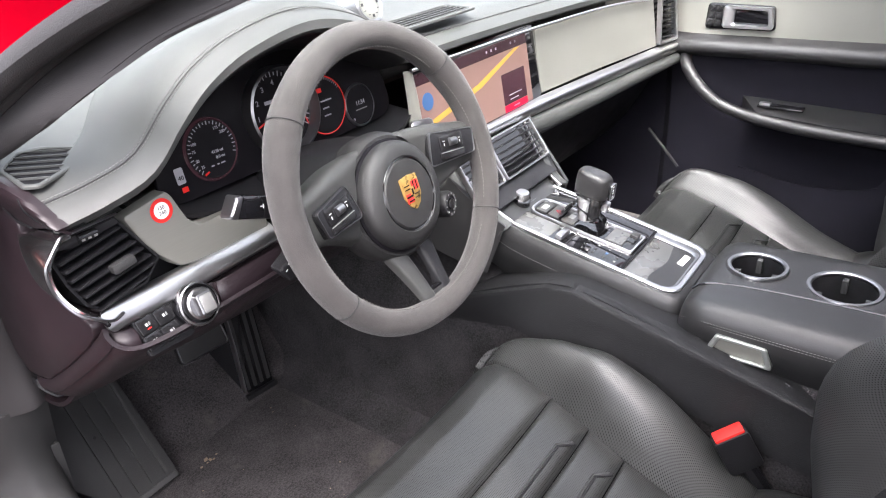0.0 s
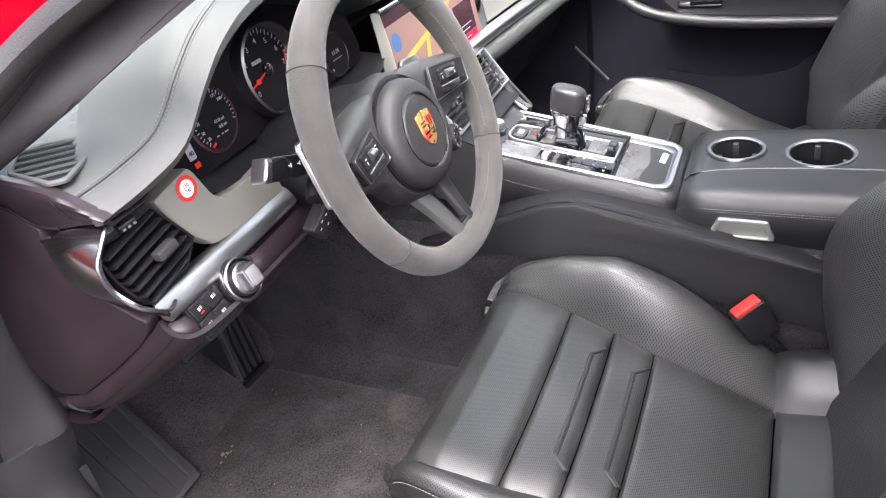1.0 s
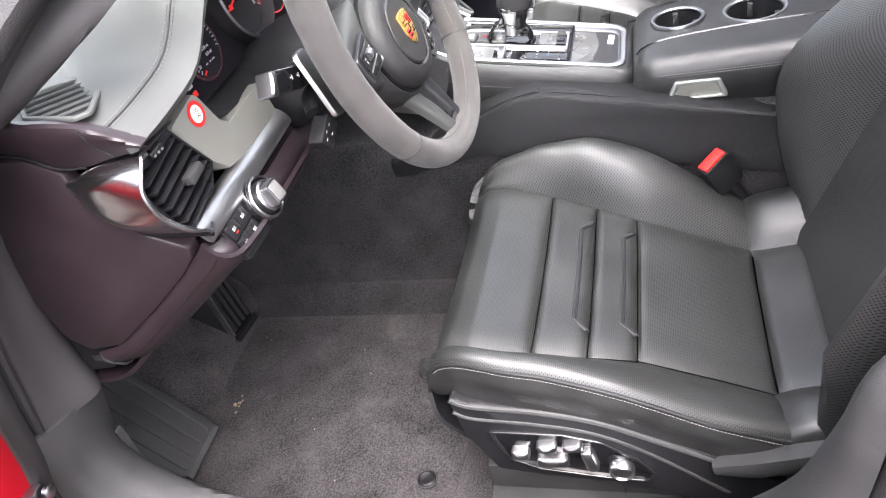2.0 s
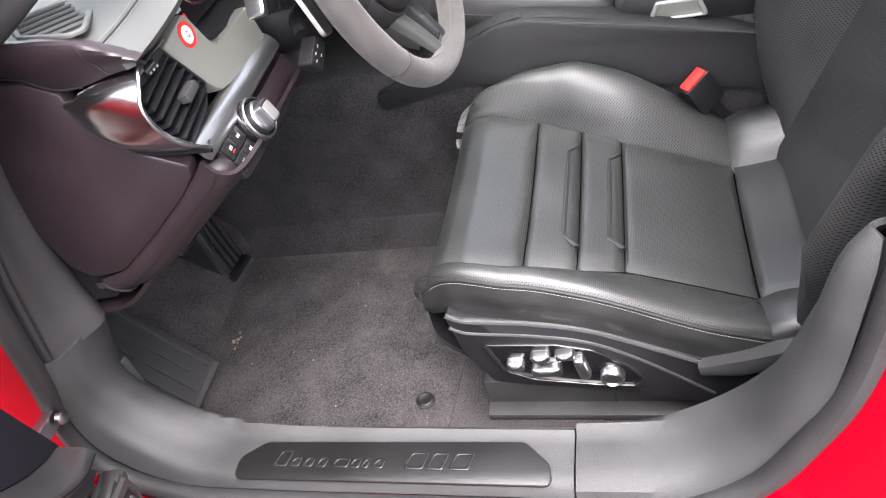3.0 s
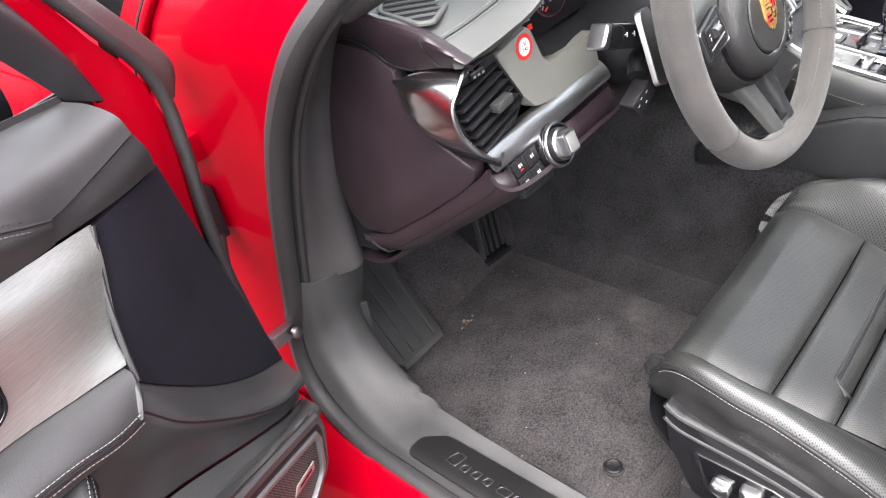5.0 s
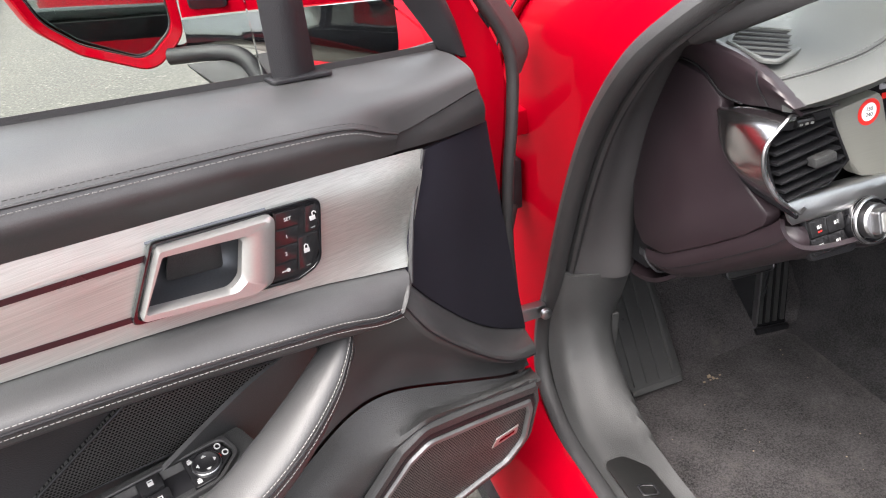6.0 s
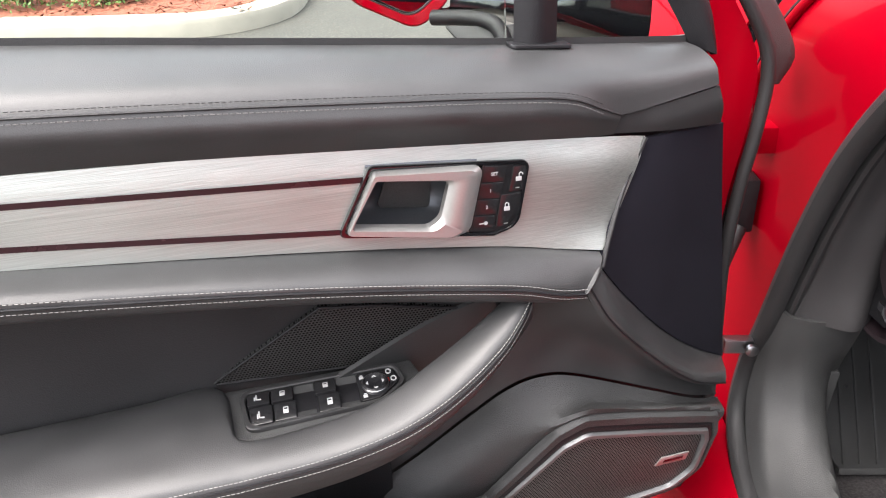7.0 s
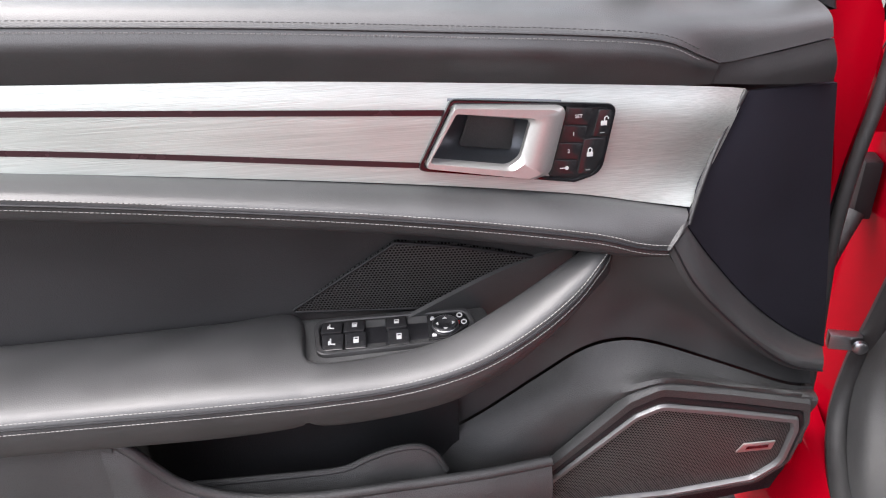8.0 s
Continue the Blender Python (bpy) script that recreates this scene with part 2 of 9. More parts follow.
def sheet(rows, thick=0.0, wrap=False):
    """A skin over a grid of points; thick: the depth given to it against its normals."""
    bm = bmesh.new()
    g = [[bm.verts.new(p) for p in r] for r in rows]
    nr, nc = len(g), len(g[0])
    for i in range(nr - 1):
        for j in range(nc if wrap else nc - 1):
            q = (g[i][j], g[i][(j + 1) % nc], g[i + 1][(j + 1) % nc], g[i + 1][j])
            bm.faces.new(q)
    bm.normal_update()
    if thick:
        if sum((FACING[0] - f.calc_center_median()).dot(f.normal) * f.calc_area() for f in bm.faces) < 0:
            bmesh.ops.reverse_faces(bm, faces=bm.faces)
            bm.normal_update()
        under = [[bm.verts.new(v.co - v.normal * thick) for v in r] for r in g]
        for i in range(nr - 1):
            for j in range(nc - 1):
                bm.faces.new((under[i][j], under[i + 1][j], under[i + 1][j + 1], under[i][j + 1]))
        edge = [(0, j) for j in range(nc)] + [(i, nc - 1) for i in range(1, nr)] + [(nr - 1, j) for j in range(nc - 2, -1, -1)] + [(i, 0) for i in range(nr - 2, 0, -1)]
        for (a, b), (c, d) in zip(edge, edge[1:] + edge[:1]):
            bm.faces.new((g[a][b], under[a][b], under[c][d], g[c][d]))
    return bm


def loft(curves, n=28, m=12, thick=0.006):
    """A skin through several lines, each given by a few points."""
    cs = [curve(c, n) for c in curves]
    cols = [curve([c[i] for c in cs], m) for i in range(n)]
    return sheet([[cols[i][j] for i in range(n)] for j in range(m)], thick)


def lofted(curves, n=28, m=12):
    cs = [curve(c, n) for c in curves]
    cols = [curve([c[i] for c in cs], m) for i in range(n)]
    return [[cols[i][j] for i in range(n)] for j in range(m)]


def rounded(pts, r, seg=5):
    """A closed outline with rounded corners; r: one radius or one for each corner."""
    out, n = [], len(pts)
    for i in range(n):
        a, b, c = (Vector(pts[(i + k) % n]).to_2d() for k in (-1, 0, 1))
        rad = r[i] if isinstance(r, (list, tuple)) else r
        u, v = (a - b), (c - b)
        lu, lv = u.length, v.length
        u.normalize(), v.normalize()
        ang = math.acos(max(-1, min(1, u.dot(v))))
        d = min(rad / max(1e-6, math.tan(ang / 2)), lu * 0.45, lv * 0.45)
        p, q = b + u * d, b + v * d
        for k in range(seg + 1):
            t = k / seg
            out.append((p * (1 - t) ** 2 + b * 2 * t * (1 - t) + q * t * t))
    return out


def slab(outline, depth, m=None, bevel=0.0015, dome=0.0):
    """An outline in the plane x, y, raised to depth along z with bevelled rims, then laid at the pose m."""
    bm = bmesh.new()
    pts = [Vector(p).to_2d() for p in outline]
    mid = sum(pts, Vector((0, 0))) / len(pts)
    rings = [(0.0, 0.0)]
    if bevel:
        rings += [(0.0, depth - bevel), (bevel * 0.3, depth - bevel * 0.3), (bevel, depth)]
    else:
        rings += [(0.0, depth)]
    grids = []
    for inset, h in rings:
        row = []
        for p in pts:
            to = mid - p
            row.append(bm.verts.new((*(p + to.normalized() * min(inset, to.length * 0.5)), h)))
        grids.append(row)
    n = len(pts)
    for a, b in zip(grids, grids[1:]):
        for i in range(n):
            bm.faces.new((a[i], a[(i + 1) % n], b[(i + 1) % n], b[i]))
    bm.faces.new(grids[0])
    if dome:
        row = [bm.verts.new((*(mid + (v.co.to_2d() - mid) * 0.55), depth + dome * 0.8)) for v in grids[-1]]
        for i in range(n):
            bm.faces.new((grids[-1][i], grids[-1][(i + 1) % n], row[(i + 1) % n], row[i]))
        bm.faces.new(row)
    else:
        bm.faces.new(grids[-1])
    if m is not None:
        bm.transform(m)
    return bm


def ring(outer, inner, depth, m=None, bevel=0.001):
    """A frame between two outlines with the same number of points."""
    bm = bmesh.new()
    n = len(outer)
    prof = []
    for pts, hs in ((outer, (0, depth - bevel)), (inner, (depth - bevel, 0))):
        for h in hs:
            prof.append([bm.verts.new((p[0], p[1], h)) for p in pts])
    o1 = [bm.verts.new((*(Vector(p).lerp(Vector(q), 0.18)), depth)) for p, q in zip(outer, inner)]
    o2 = [bm.verts.new((*(Vector(p).lerp(Vector(q), 0.82)), depth)) for p, q in zip(outer, inner)]
    loops = [prof[0], prof[1], o1, o2, prof[2], prof[3]]
    for a, b in zip(loops, loops[1:] + loops[:1]):
        for i in range(n):
            bm.faces.new((a[i], a[(i + 1) % n], b[(i + 1) % n], b[i]))
    if m is not None:
        bm.transform(m)
    return bm


def circle(r, n=40, cx=0.0, cy=0.0, ry=None):
    return [Vector((cx + r * math.cos(2 * math.pi * i / n), cy + (ry or r) * math.sin(2 * math.pi * i / n))) for i in range(n)]


def box(cx, cy, cz, sx, sy, sz, bevel=0.002, m=None, seg=2):
    bm = bmesh.new()
    bmesh.ops.create_cube(bm, size=1.0)
    bmesh.ops.scale(bm, vec=(sx, sy, sz), verts=bm.verts)
    if bevel:
        bmesh.ops.bevel(bm, geom=bm.edges[:], offset=min(bevel, 0.45 * min(sx, sy, sz)), segments=seg, affect="EDGES", profile=0.6)
    bmesh.ops.translate(bm, vec=(cx, cy, cz), verts=bm.verts)
    if m is not None:
        bm.transform(m)
    return bm


def join(*bms):
    out = bms[0]
    for b in bms[1:]:
        me = bpy.data.meshes.new("joint")
        b.to_mesh(me)
        b.free()
        out.from_mesh(me)
        bpy.data.meshes.remove(me)
    return out


def sweep(path, profile, up=(0, 0, 1), closed=False, scale=None, caps=True):
    """A profile of (side, up) points drawn along a path; scale: a function of 0..1 for its size."""
    bm = bmesh.new()
    n = len(path)
    rows = []
    upv = Vector(up)
    for i, p in enumerate(path):
        a = path[i - 1] if (i or closed) else path[0]
        b = path[(i + 1) % n] if (i < n - 1 or closed) else path[-1]
        t = (Vector(b) - Vector(a)).normalized()
        side = t.cross(upv)
        side = side.normalized() if side.length > 1e-6 else Vector((1, 0, 0))
        top = side.cross(t)
        k = scale(i / (n - 1)) if scale else 1.0
        rows.append([bm.verts.new(Vector(p) + side * (q[0] * k) + top * (q[1] * k)) for q in profile])
    m = len(profile)
    for i in range(n if closed else n - 1):
        a, b = rows[i], rows[(i + 1) % n]
        for j in range(m):
            bm.faces.new((a[j], a[(j + 1) % m], b[(j + 1) % m], b[j]))
    if caps and not closed:
        bm.faces.new(rows[0])
        bm.faces.new(rows[-1])
    return bm


def tube(path, r, up=(0, 0, 1), n=12, closed=False, scale=None, flat=1.0):
    return sweep(path, [(q[0], q[1] * flat) for q in circle(r, n)], up, closed, scale)


def lathe(profile, m=None, n=40, caps=True):
    """Turns a profile of (radius, height) about z."""
    rows = [[Vector((r * math.cos(2 * math.pi * i / n), r * math.sin(2 * math.pi * i / n), h)) for i in range(n)] for r, h in profile]
    bm = sheet(rows, wrap=True)
    for row in (0, len(profile) - 1):
        if caps and profile[row][0] > 1e-5:
            bm.verts.ensure_lookup_table()
            bm.faces.new([bm.verts[row * n + i] for i in range(n)])
    if m is not None:
        bm.transform(m)
    return bm


def stitches(path_pts, pitch=0.0046, size=(0.0033, 0.0008, 0.0006), out=(0, 0, 1), lift=0.0004):
    """A seam of single thread stitches along a line."""
    bm = bmesh.new()
    ln = sum((Vector(b) - Vector(a)).length for a, b in zip(path_pts, path_pts[1:]))
    n = max(3, int(ln / pitch))
    pts = curve(path_pts, n)
    ov = Vector(out).normalized()
    lx, ly, lz = size
    for a, b in zip(pts, pts[1:]):
        t = (b - a).normalized()
        s = t.cross(ov).normalized()
        o = s.cross(t)
        c = a.lerp(b, 0.5) + o * lift
        vs = [bm.verts.new(c + t * (lx / 2 * i) + s * (ly / 2 * j) + o * (lz * k)) for i, j, k in
              ((-1, -1, 0), (1, -1, 0), (1, 1, 0), (-1, 1, 0), (-0.7, 0, 1), (0.7, 0, 1))]
        for f in ((0, 1, 5, 4), (2, 3, 4, 5), (1, 2, 5), (3, 0, 4)):
            bm.faces.new([vs[k] for k in f])
    return bm


def words(text, size, m, depth=0.0003):
    """Letters as a mesh, in the plane x, y of the pose m."""
    cu = bpy.data.curves.new("words", "FONT")
    cu.body, cu.size, cu.extrude = text, size, depth
    cu.align_x, cu.align_y = "CENTER", "CENTER"
    ob = bpy.data.objects.new("words", cu)
    scene.collection.objects.link(ob)
    me = bpy.data.meshes.new_from_object(ob.evaluated_get(bpy.context.evaluated_depsgraph_get()))
    bpy.data.objects.remove(ob)
    bm = bmesh.new()
    bm.from_mesh(me)
    bpy.data.meshes.remove(me)
    bm.transform(m)
    return bm


def basis(origin, x, y):
    """The pose with the given directions of its x and (nearly) y."""
    x = Vector(x).normalized()
    z = x.cross(Vector(y)).normalized()
    y = z.cross(x)
    m = Matrix((x, y, z)).transposed().to_4x4()
    m.translation = Vector(origin)
    return m


def cut(ob, cutter):
    """Takes the volume of a bmesh out of a part."""
    cutter.transform(BUILD[ob.name])
    bmesh.ops.recalc_face_normals(cutter, faces=cutter.faces)
    me = bpy.data.meshes.new("cutter")
    cutter.to_mesh(me)
    cutter.free()
    co = bpy.data.objects.new("cutter", me)
    scene.collection.objects.link(co)
    co.matrix_world = ob.parent.matrix_world if ob.parent else Matrix.Identity(4)
    bpy.context.view_layer.update()
    co.matrix_world = ob.matrix_world
    bpy.context.view_layer.update()
    md = ob.modifiers.new("cut", "BOOLEAN")
    md.operation, md.solver, md.object = "DIFFERENCE", "EXACT", co
    done = bpy.data.meshes.new_from_object(ob.evaluated_get(bpy.context.evaluated_depsgraph_get()))
    ob.modifiers.clear()
    bpy.data.objects.remove(co)
    done.name = ob.data.name
    ob.data = done
    done.shade_smooth()
    done.set_sharp_from_angle(angle=radians(38))

# ---- ground, kerb and planting beyond the door ----
GROUND = -0.12
bm = bmesh.new()
bmesh.ops.create_grid(bm, x_segments=4, y_segments=4, size=2000)
bm.transform(Matrix.Translation((0, 0, GROUND)))
tagged(part("ground", bm, ASPHALT, label="worn grey-brown asphalt of a car park", kind="structure"), category="ground")

KERB = [(-14, 6.6, 0), (-8, 5.5, 0), (-5, 5.12, 0), (-4, 5.06, 0), (-3.35, 5.1, 0), (-2.95, 5.4, 0), (-2.78, 6.0, 0), (-2.9, 7.2, 0), (-3.2, 9.5, 0), (-3.6, 13, 0)]
kerb_line = curve([(x, y, GROUND) for x, y, z in KERB], 90)
kerb_prof = [(0.0, -0.05), (0.0, 0.10), (-0.015, 0.135), (-0.05, 0.15), (-0.24, 0.15), (-0.27, 0.135), (-0.28, 0.0), (-0.28, -0.05)]
tagged(part("kerb", sweep(kerb_line, kerb_prof), CONCRETE, label="pale concrete kerb curving round a planted bed", kind="structure"), category="kerb")
bm = bmesh.new()
inner = [bm.verts.new((x - 0.2, y + 0.25, GROUND + 0.13)) for x, y, z in KERB[:5]] + [bm.verts.new((x - 0.24, y + 0.02, GROUND + 0.13)) for x, y, z in KERB[5:]]
far_corner = bm.verts.new((-14, 13, GROUND + 0.13))
bm.faces.new(inner + [far_corner])
rnd = random.Random(3)
for _ in range(2600):
    x, y = rnd.uniform(-5.6, -3.0), rnd.uniform(5.3, 7.6)
    a, s = rnd.uniform(0, 6.3), rnd.uniform(0.012, 0.035)
    c = V(x, y, GROUND + 0.135 + rnd.uniform(0, 0.02))
    d, e = V(math.cos(a), math.sin(a), rnd.uniform(-0.4, 0.4)) * s, V(-math.sin(a), math.cos(a), rnd.uniform(-0.3, 0.3)) * s * 0.3
    bm.faces.new([bm.verts.new(c + q) for q in (-d - e, d - e, d + e, -d + e)])
tagged(part("mulch_bed", bm, MULCH, label="bed of reddish brown wood mulch inside the kerb", kind="stuff"), category="mulch")


def shrub(x, y, r, h, seed):
    rg = random.Random(seed)
    ob = thing("shrub", (x, y, GROUND + 0.12), "low dense green shrub in the mulch bed", "shrub", group="shrubs in the bed")
    bs = bmesh.new()
    for _ in range(14):
        a, k = rg.uniform(0, 6.3), rg.uniform(0.3, 0.9)
        tip = V(x + math.cos(a) * r * k, y + math.sin(a) * r * k, GROUND + 0.12 + h * rg.uniform(0.5, 0.9))
        bs = join(bs, tube(curve([(x, y, GROUND + 0.1), (x + (tip.x - x) * 0.4, y + (tip.y - y) * 0.4, GROUND + 0.1 + h * 0.4), tip], 6), 0.008, n=5, scale=lambda t: 1 - 0.7 * t))
    part("stems", bs, TWIG, ob)
    bl = bmesh.new()
    for _ in range(2400):
        a, k, q = rg.uniform(0, 6.3), rg.random() ** 0.4, rg.random() ** 0.6
        lump = 0.82 + 0.18 * math.sin(a * 5 + seed) * math.cos(q * 7 + seed)
        c = V(x + math.cos(a) * r * k * lump * math.sqrt(max(0.05, 1 - q * q * 0.9)), y + math.sin(a) * r * k * lump * math.sqrt(max(0.05, 1 - q * q * 0.9)), GROUND + 0.13 + h * q * lump)
        d = V(rg.uniform(-1, 1), rg.uniform(-1, 1), rg.uniform(-0.4, 1)).normalized()
        e = d.cross(V(rg.uniform(-1, 1), rg.uniform(-1, 1), rg.uniform(-1, 1))).normalized()
        s = rg.uniform(0.014, 0.026)
        bl.faces.new([bl.verts.new(c + p) for p in (-d * s, e * s * 0.5, d * s, -e * s * 0.5)])
    part("leaves", bl, LEAF, ob)


for i, (x, y, r, h) in enumerate(((-4.45, 5.95, 0.42, 0.42), (-5.15, 5.9, 0.45, 0.46), (-4.9, 6.6, 0.5, 0.5), (-5.9, 6.1, 0.5, 0.48), (-4.1, 6.5, 0.36, 0.36))):
    shrub(x, y, r, h, 20 + i)

# ---- the car's shell ----
body = thing("car", (0.04, 0.3, GROUND), "glossy red saloon car body with its front door open", "car")
SEAL = [(-0.815, -0.20, 0.262), (-0.815, 0.2, 0.262), (-0.812, 0.34, 0.267), (-0.800, 0.440, 0.300), (-0.788, 0.466, 0.38), (-0.785, 0.441, 0.47), (-0.784, 0.416, 0.56),
        (-0.784, 0.382, 0.66), (-0.784, 0.336, 0.76), (-0.782, 0.270, 0.850), (-0.760, 0.223, 0.902), (-0.727, 0.183, 0.942), (-0.690, 0.130, 0.984), (-0.673, 0.055, 1.019),
        (-0.661, -0.035, 1.052), (-0.645, -0.145, 1.090), (-0.620, -0.297, 1.131), (-0.605, -0.50, 1.150), (-0.605, -0.62, 1.15), (-0.63, -0.66, 1.10), (-0.70, -0.58, 0.90), (-0.775, -0.487, 0.66), (-0.797, -0.456, 0.49), (-0.803, -0.424, 0.40), (-0.808, -0.378, 0.318), (-0.813, -0.30, 0.270)]
seal_line = curve(SEAL + SEAL[:1], 200)[:-1]
lip = [(0.017, -0.006), (0.010, -0.011), (0.002, -0.0115), (-0.003, -0.008), (-0.0062, -0.002), (-0.0068, 0.006), (-0.004, 0.013), (0.003, 0.0165), (0.014, 0.016)]
part("door_seal", sweep(seal_line, lip, up=(1, 0, 0), closed=True), RUBBER, body, "black rubber door seal")
part("seal_lip", sweep(seal_line, [(0.012, 0.0175), (0.003, 0.0185), (-0.0025, 0.021), (-0.0045, 0.0255), (-0.003, 0.0305), (0.003, 0.034), (0.012, 0.035)], up=(1, 0, 0), closed=True), RUBBER, body, "thin black inner seal lip")

# the red hinge pillar ahead of the seal
near = [(-0.785, 0.498, 0.14), (-0.785, 0.492, 0.30), (-0.780, 0.480, 0.38), (-0.780, 0.455, 0.47), (-0.780, 0.430, 0.56), (-0.780, 0.396, 0.66), (-0.780, 0.350, 0.76), (-0.778, 0.285, 0.853)]
near += [(-0.757, 0.235, 0.911), (-0.725, 0.194, 0.952), (-0.690, 0.145, 0.993), (-0.672, 0.074, 1.028), (-0.660, -0.027, 1.063), (-0.645, -0.137, 1.100), (-0.62, -0.297, 1.143), (-0.60, -0.5, 1.165)]
ease = [(0.055, 0.17), (0.066, 0.19), (0.078, 0.21), (0.092, 0.235), (0.104, 0.258), (0.112, 0.276), (0.116, 0.285), (0.115, 0.28), (0.108, 0.262), (0.098, 0.235), (0.088, 0.205), (0.079, 0.178), (0.072, 0.158), (0.066, 0.143), (0.062, 0.134), (0.06, 0.13)]
rise = [0.0] * 5 + [0.002, 0.005, 0.010, 0.017, 0.022, 0.026, 0.028, 0.028, 0.028, 0.028, 0.028]
mid_ = [(x - 0.020, y + e[0], z + h) for (x, y, z), e, h in zip(near, ease, rise)]
far_ = [(x - 0.045 + 0.040 * min(1.0, k / 14), y + e[1], z + 1.45 * h) for k, ((x, y, z), e, h) in enumerate(zip(near, ease, rise))]
part("hinge_pillar", loft([near, mid_, far_], 60, 12, 0.004), RED, body)
flange = [tuple(V(*a) * 0.35 + V(*b) * 0.65 + V(-0.004, -0.002, 0)) for a, b in zip(mid_, far_)]
part("wing_flange", tube(curve(flange[:11], 50), 0.0065, up=(1, 0, 0), n=10), RED, body)
part("shut_gap", tube(curve([(x - 0.002, y + 0.012, z) for x, y, z in flange[:11]], 50), 0.0028, up=(1, 0, 0), n=6), PLASTIC, body, "dark panel gap")
# rocker panel below the sill
rock = [[(x, y, z) for y in (-1.2, -0.4, 0.0, 0.4, 0.75)] for x, z in ((-0.800, 0.262), (-0.835, 0.262), (-0.862, 0.235), (-0.885, 0.17), (-0.895, 0.08), (-0.86, 0.0))]
part("rocker_panel", loft(rock, 20, 16, 0.004), RED, body)
part("rocker_skirt", sweep([(-0.855, -1.2, 0.0), (-0.855, 0.0, 0.0), (-0.855, 0.75, 0.0)], [(-0.04, -0.03), (0.03, -0.04), (0.045, 0.0), (0.03, 0.02), (-0.04, 0.02)]), PLASTIC, body)
# wing behind the front wheel, bonnet
wing = [[(-0.83, 0.70, 0.10), (-0.83, 0.70, 0.40), (-0.825, 0.69, 0.66), (-0.80, 0.64, 0.86), (-0.73, 0.70, 0.93)],
        [(-0.90, 0.72, 0.10), (-0.905, 0.72, 0.40), (-0.895, 0.72, 0.66), (-0.83, 0.70, 0.86), (-0.73, 0.78, 0.925)],
        [(-0.95, 1.0, 0.10), (-0.97, 1.0, 0.40), (-0.965, 1.0, 0.70), (-0.90, 1.0, 0.88), (-0.72, 1.05, 0.915)],
        [(-0.97, 1.5, 0.16), (-0.99, 1.5, 0.45), (-0.98, 1.5, 0.70), (-0.90, 1.5, 0.87), (-0.66, 1.5, 0.86)],
        [(-0.90, 2.1, 0.16), (-0.90, 2.1, 0.40), (-0.86, 2.1, 0.56), (-0.74, 2.1, 0.66), (-0.56, 2.1, 0.70)]]
part("front_wing", loft(wing, 24, 24, 0.004), RED, body)
bonnet = [[(-0.72, 0.79, 0.92), (-0.4, 0.96, 0.925), (0.04, 1.0, 0.93), (0.48, 0.96, 0.925), (0.80, 0.79, 0.92)],
          [(-0.69, 1.05, 0.885), (-0.4, 1.1, 0.895), (0.04, 1.15, 0.90), (0.48, 1.1, 0.895), (0.77, 1.05, 0.885)],
          [(-0.63, 1.5, 0.825), (-0.4, 1.5, 0.83), (0.04, 1.5, 0.835), (0.48, 1.5, 0.83), (0.71, 1.5, 0.825)],
          [(-0.55, 2.1, 0.69), (-0.3, 2.15, 0.70), (0.04, 2.2, 0.70), (0.38, 2.15, 0.70), (0.63, 2.1, 0.69)]]
part("bonnet", loft(bonnet, 24, 20, 0.004), RED, body)
wing_r = [[(0.08 - x, y, z) for x, y, z in c] for c in wing]
part("front_wing", loft(wing_r, 24, 24, 0.004), RED, body)
# roof, rear sides, rear end: they close the cabin
roof = [[(-0.645, y, z), (-0.56, y, z + 0.045), (-0.3, y, z + 0.075), (0.04, y, z + 0.085), (0.38, y, z + 0.075), (0.64, y, z + 0.045), (0.725, y, z)] for y, z in ((-0.30, 1.10), (-0.6, 1.15), (-1.1, 1.17), (-1.7, 1.10), (-2.3, 0.95))]
roof_ob = part("roof", loft(roof, 30, 16, 0.02), RED, body)
lining = [[(x, y, z - 0.03) for x, y, z in c] for c in roof]
lining_ob = part("roof_lining", loft(lining, 30, 16, 0.008), PILLARCLOTH, body, "grey fabric roof lining")
# roof opening and pane are unseen additions that let measured light in
cut(roof_ob, box(0.04, -0.78, 1.2, 0.94, 0.88, 0.6, 0))
cut(lining_ob, box(0.04, -0.78, 1.2, 0.94, 0.88, 0.6, 0))
part("glass_roof", loft([[(x, y, z + 0.002) for x, y, z in c[1:-1]] for c in roof[:3]], 20, 10, 0.004), DIMGLASS, body, "unseen glass roof, tinted to set the cabin light")
for sx in (1, -1):
    def mir(p):
        return p if sx == 1 else (0.08 - p[0], p[1], p[2])
    lower = [[mir((-0.815, -0.62, 0.26)), mir((-0.80, -0.66, 0.62)), mir((-0.78, -0.68, 0.86))], [mir((-0.87, -1.1, 0.2)), mir((-0.90, -1.1, 0.6)), mir((-0.83, -1.1, 0.88))], [mir((-0.90, -1.8, 0.2)), mir((-0.93, -1.8, 0.6)), mir((-0.82, -1.8, 0.88))], [mir((-0.7, -2.4, 0.2)), mir((-0.7, -2.4, 0.6)), mir((-0.62, -2.35, 0.9))]]
    part("rear_side", loft(lower, 16, 14, 0.02), RED, body)
    pane_ = [[mir((-0.775, -0.70, 0.87)), mir((-0.65, -0.70, 1.13))], [mir((-0.82, -1.2, 0.88)), mir((-0.65, -1.2, 1.15))], [mir((-0.80, -1.8, 0.88)), mir((-0.63, -1.75, 1.06))]]
    rear_pane = part("rear_side_window", loft(pane_, 8, 10, 0.004), DARKGLASS, body, "dark tinted rear side window")
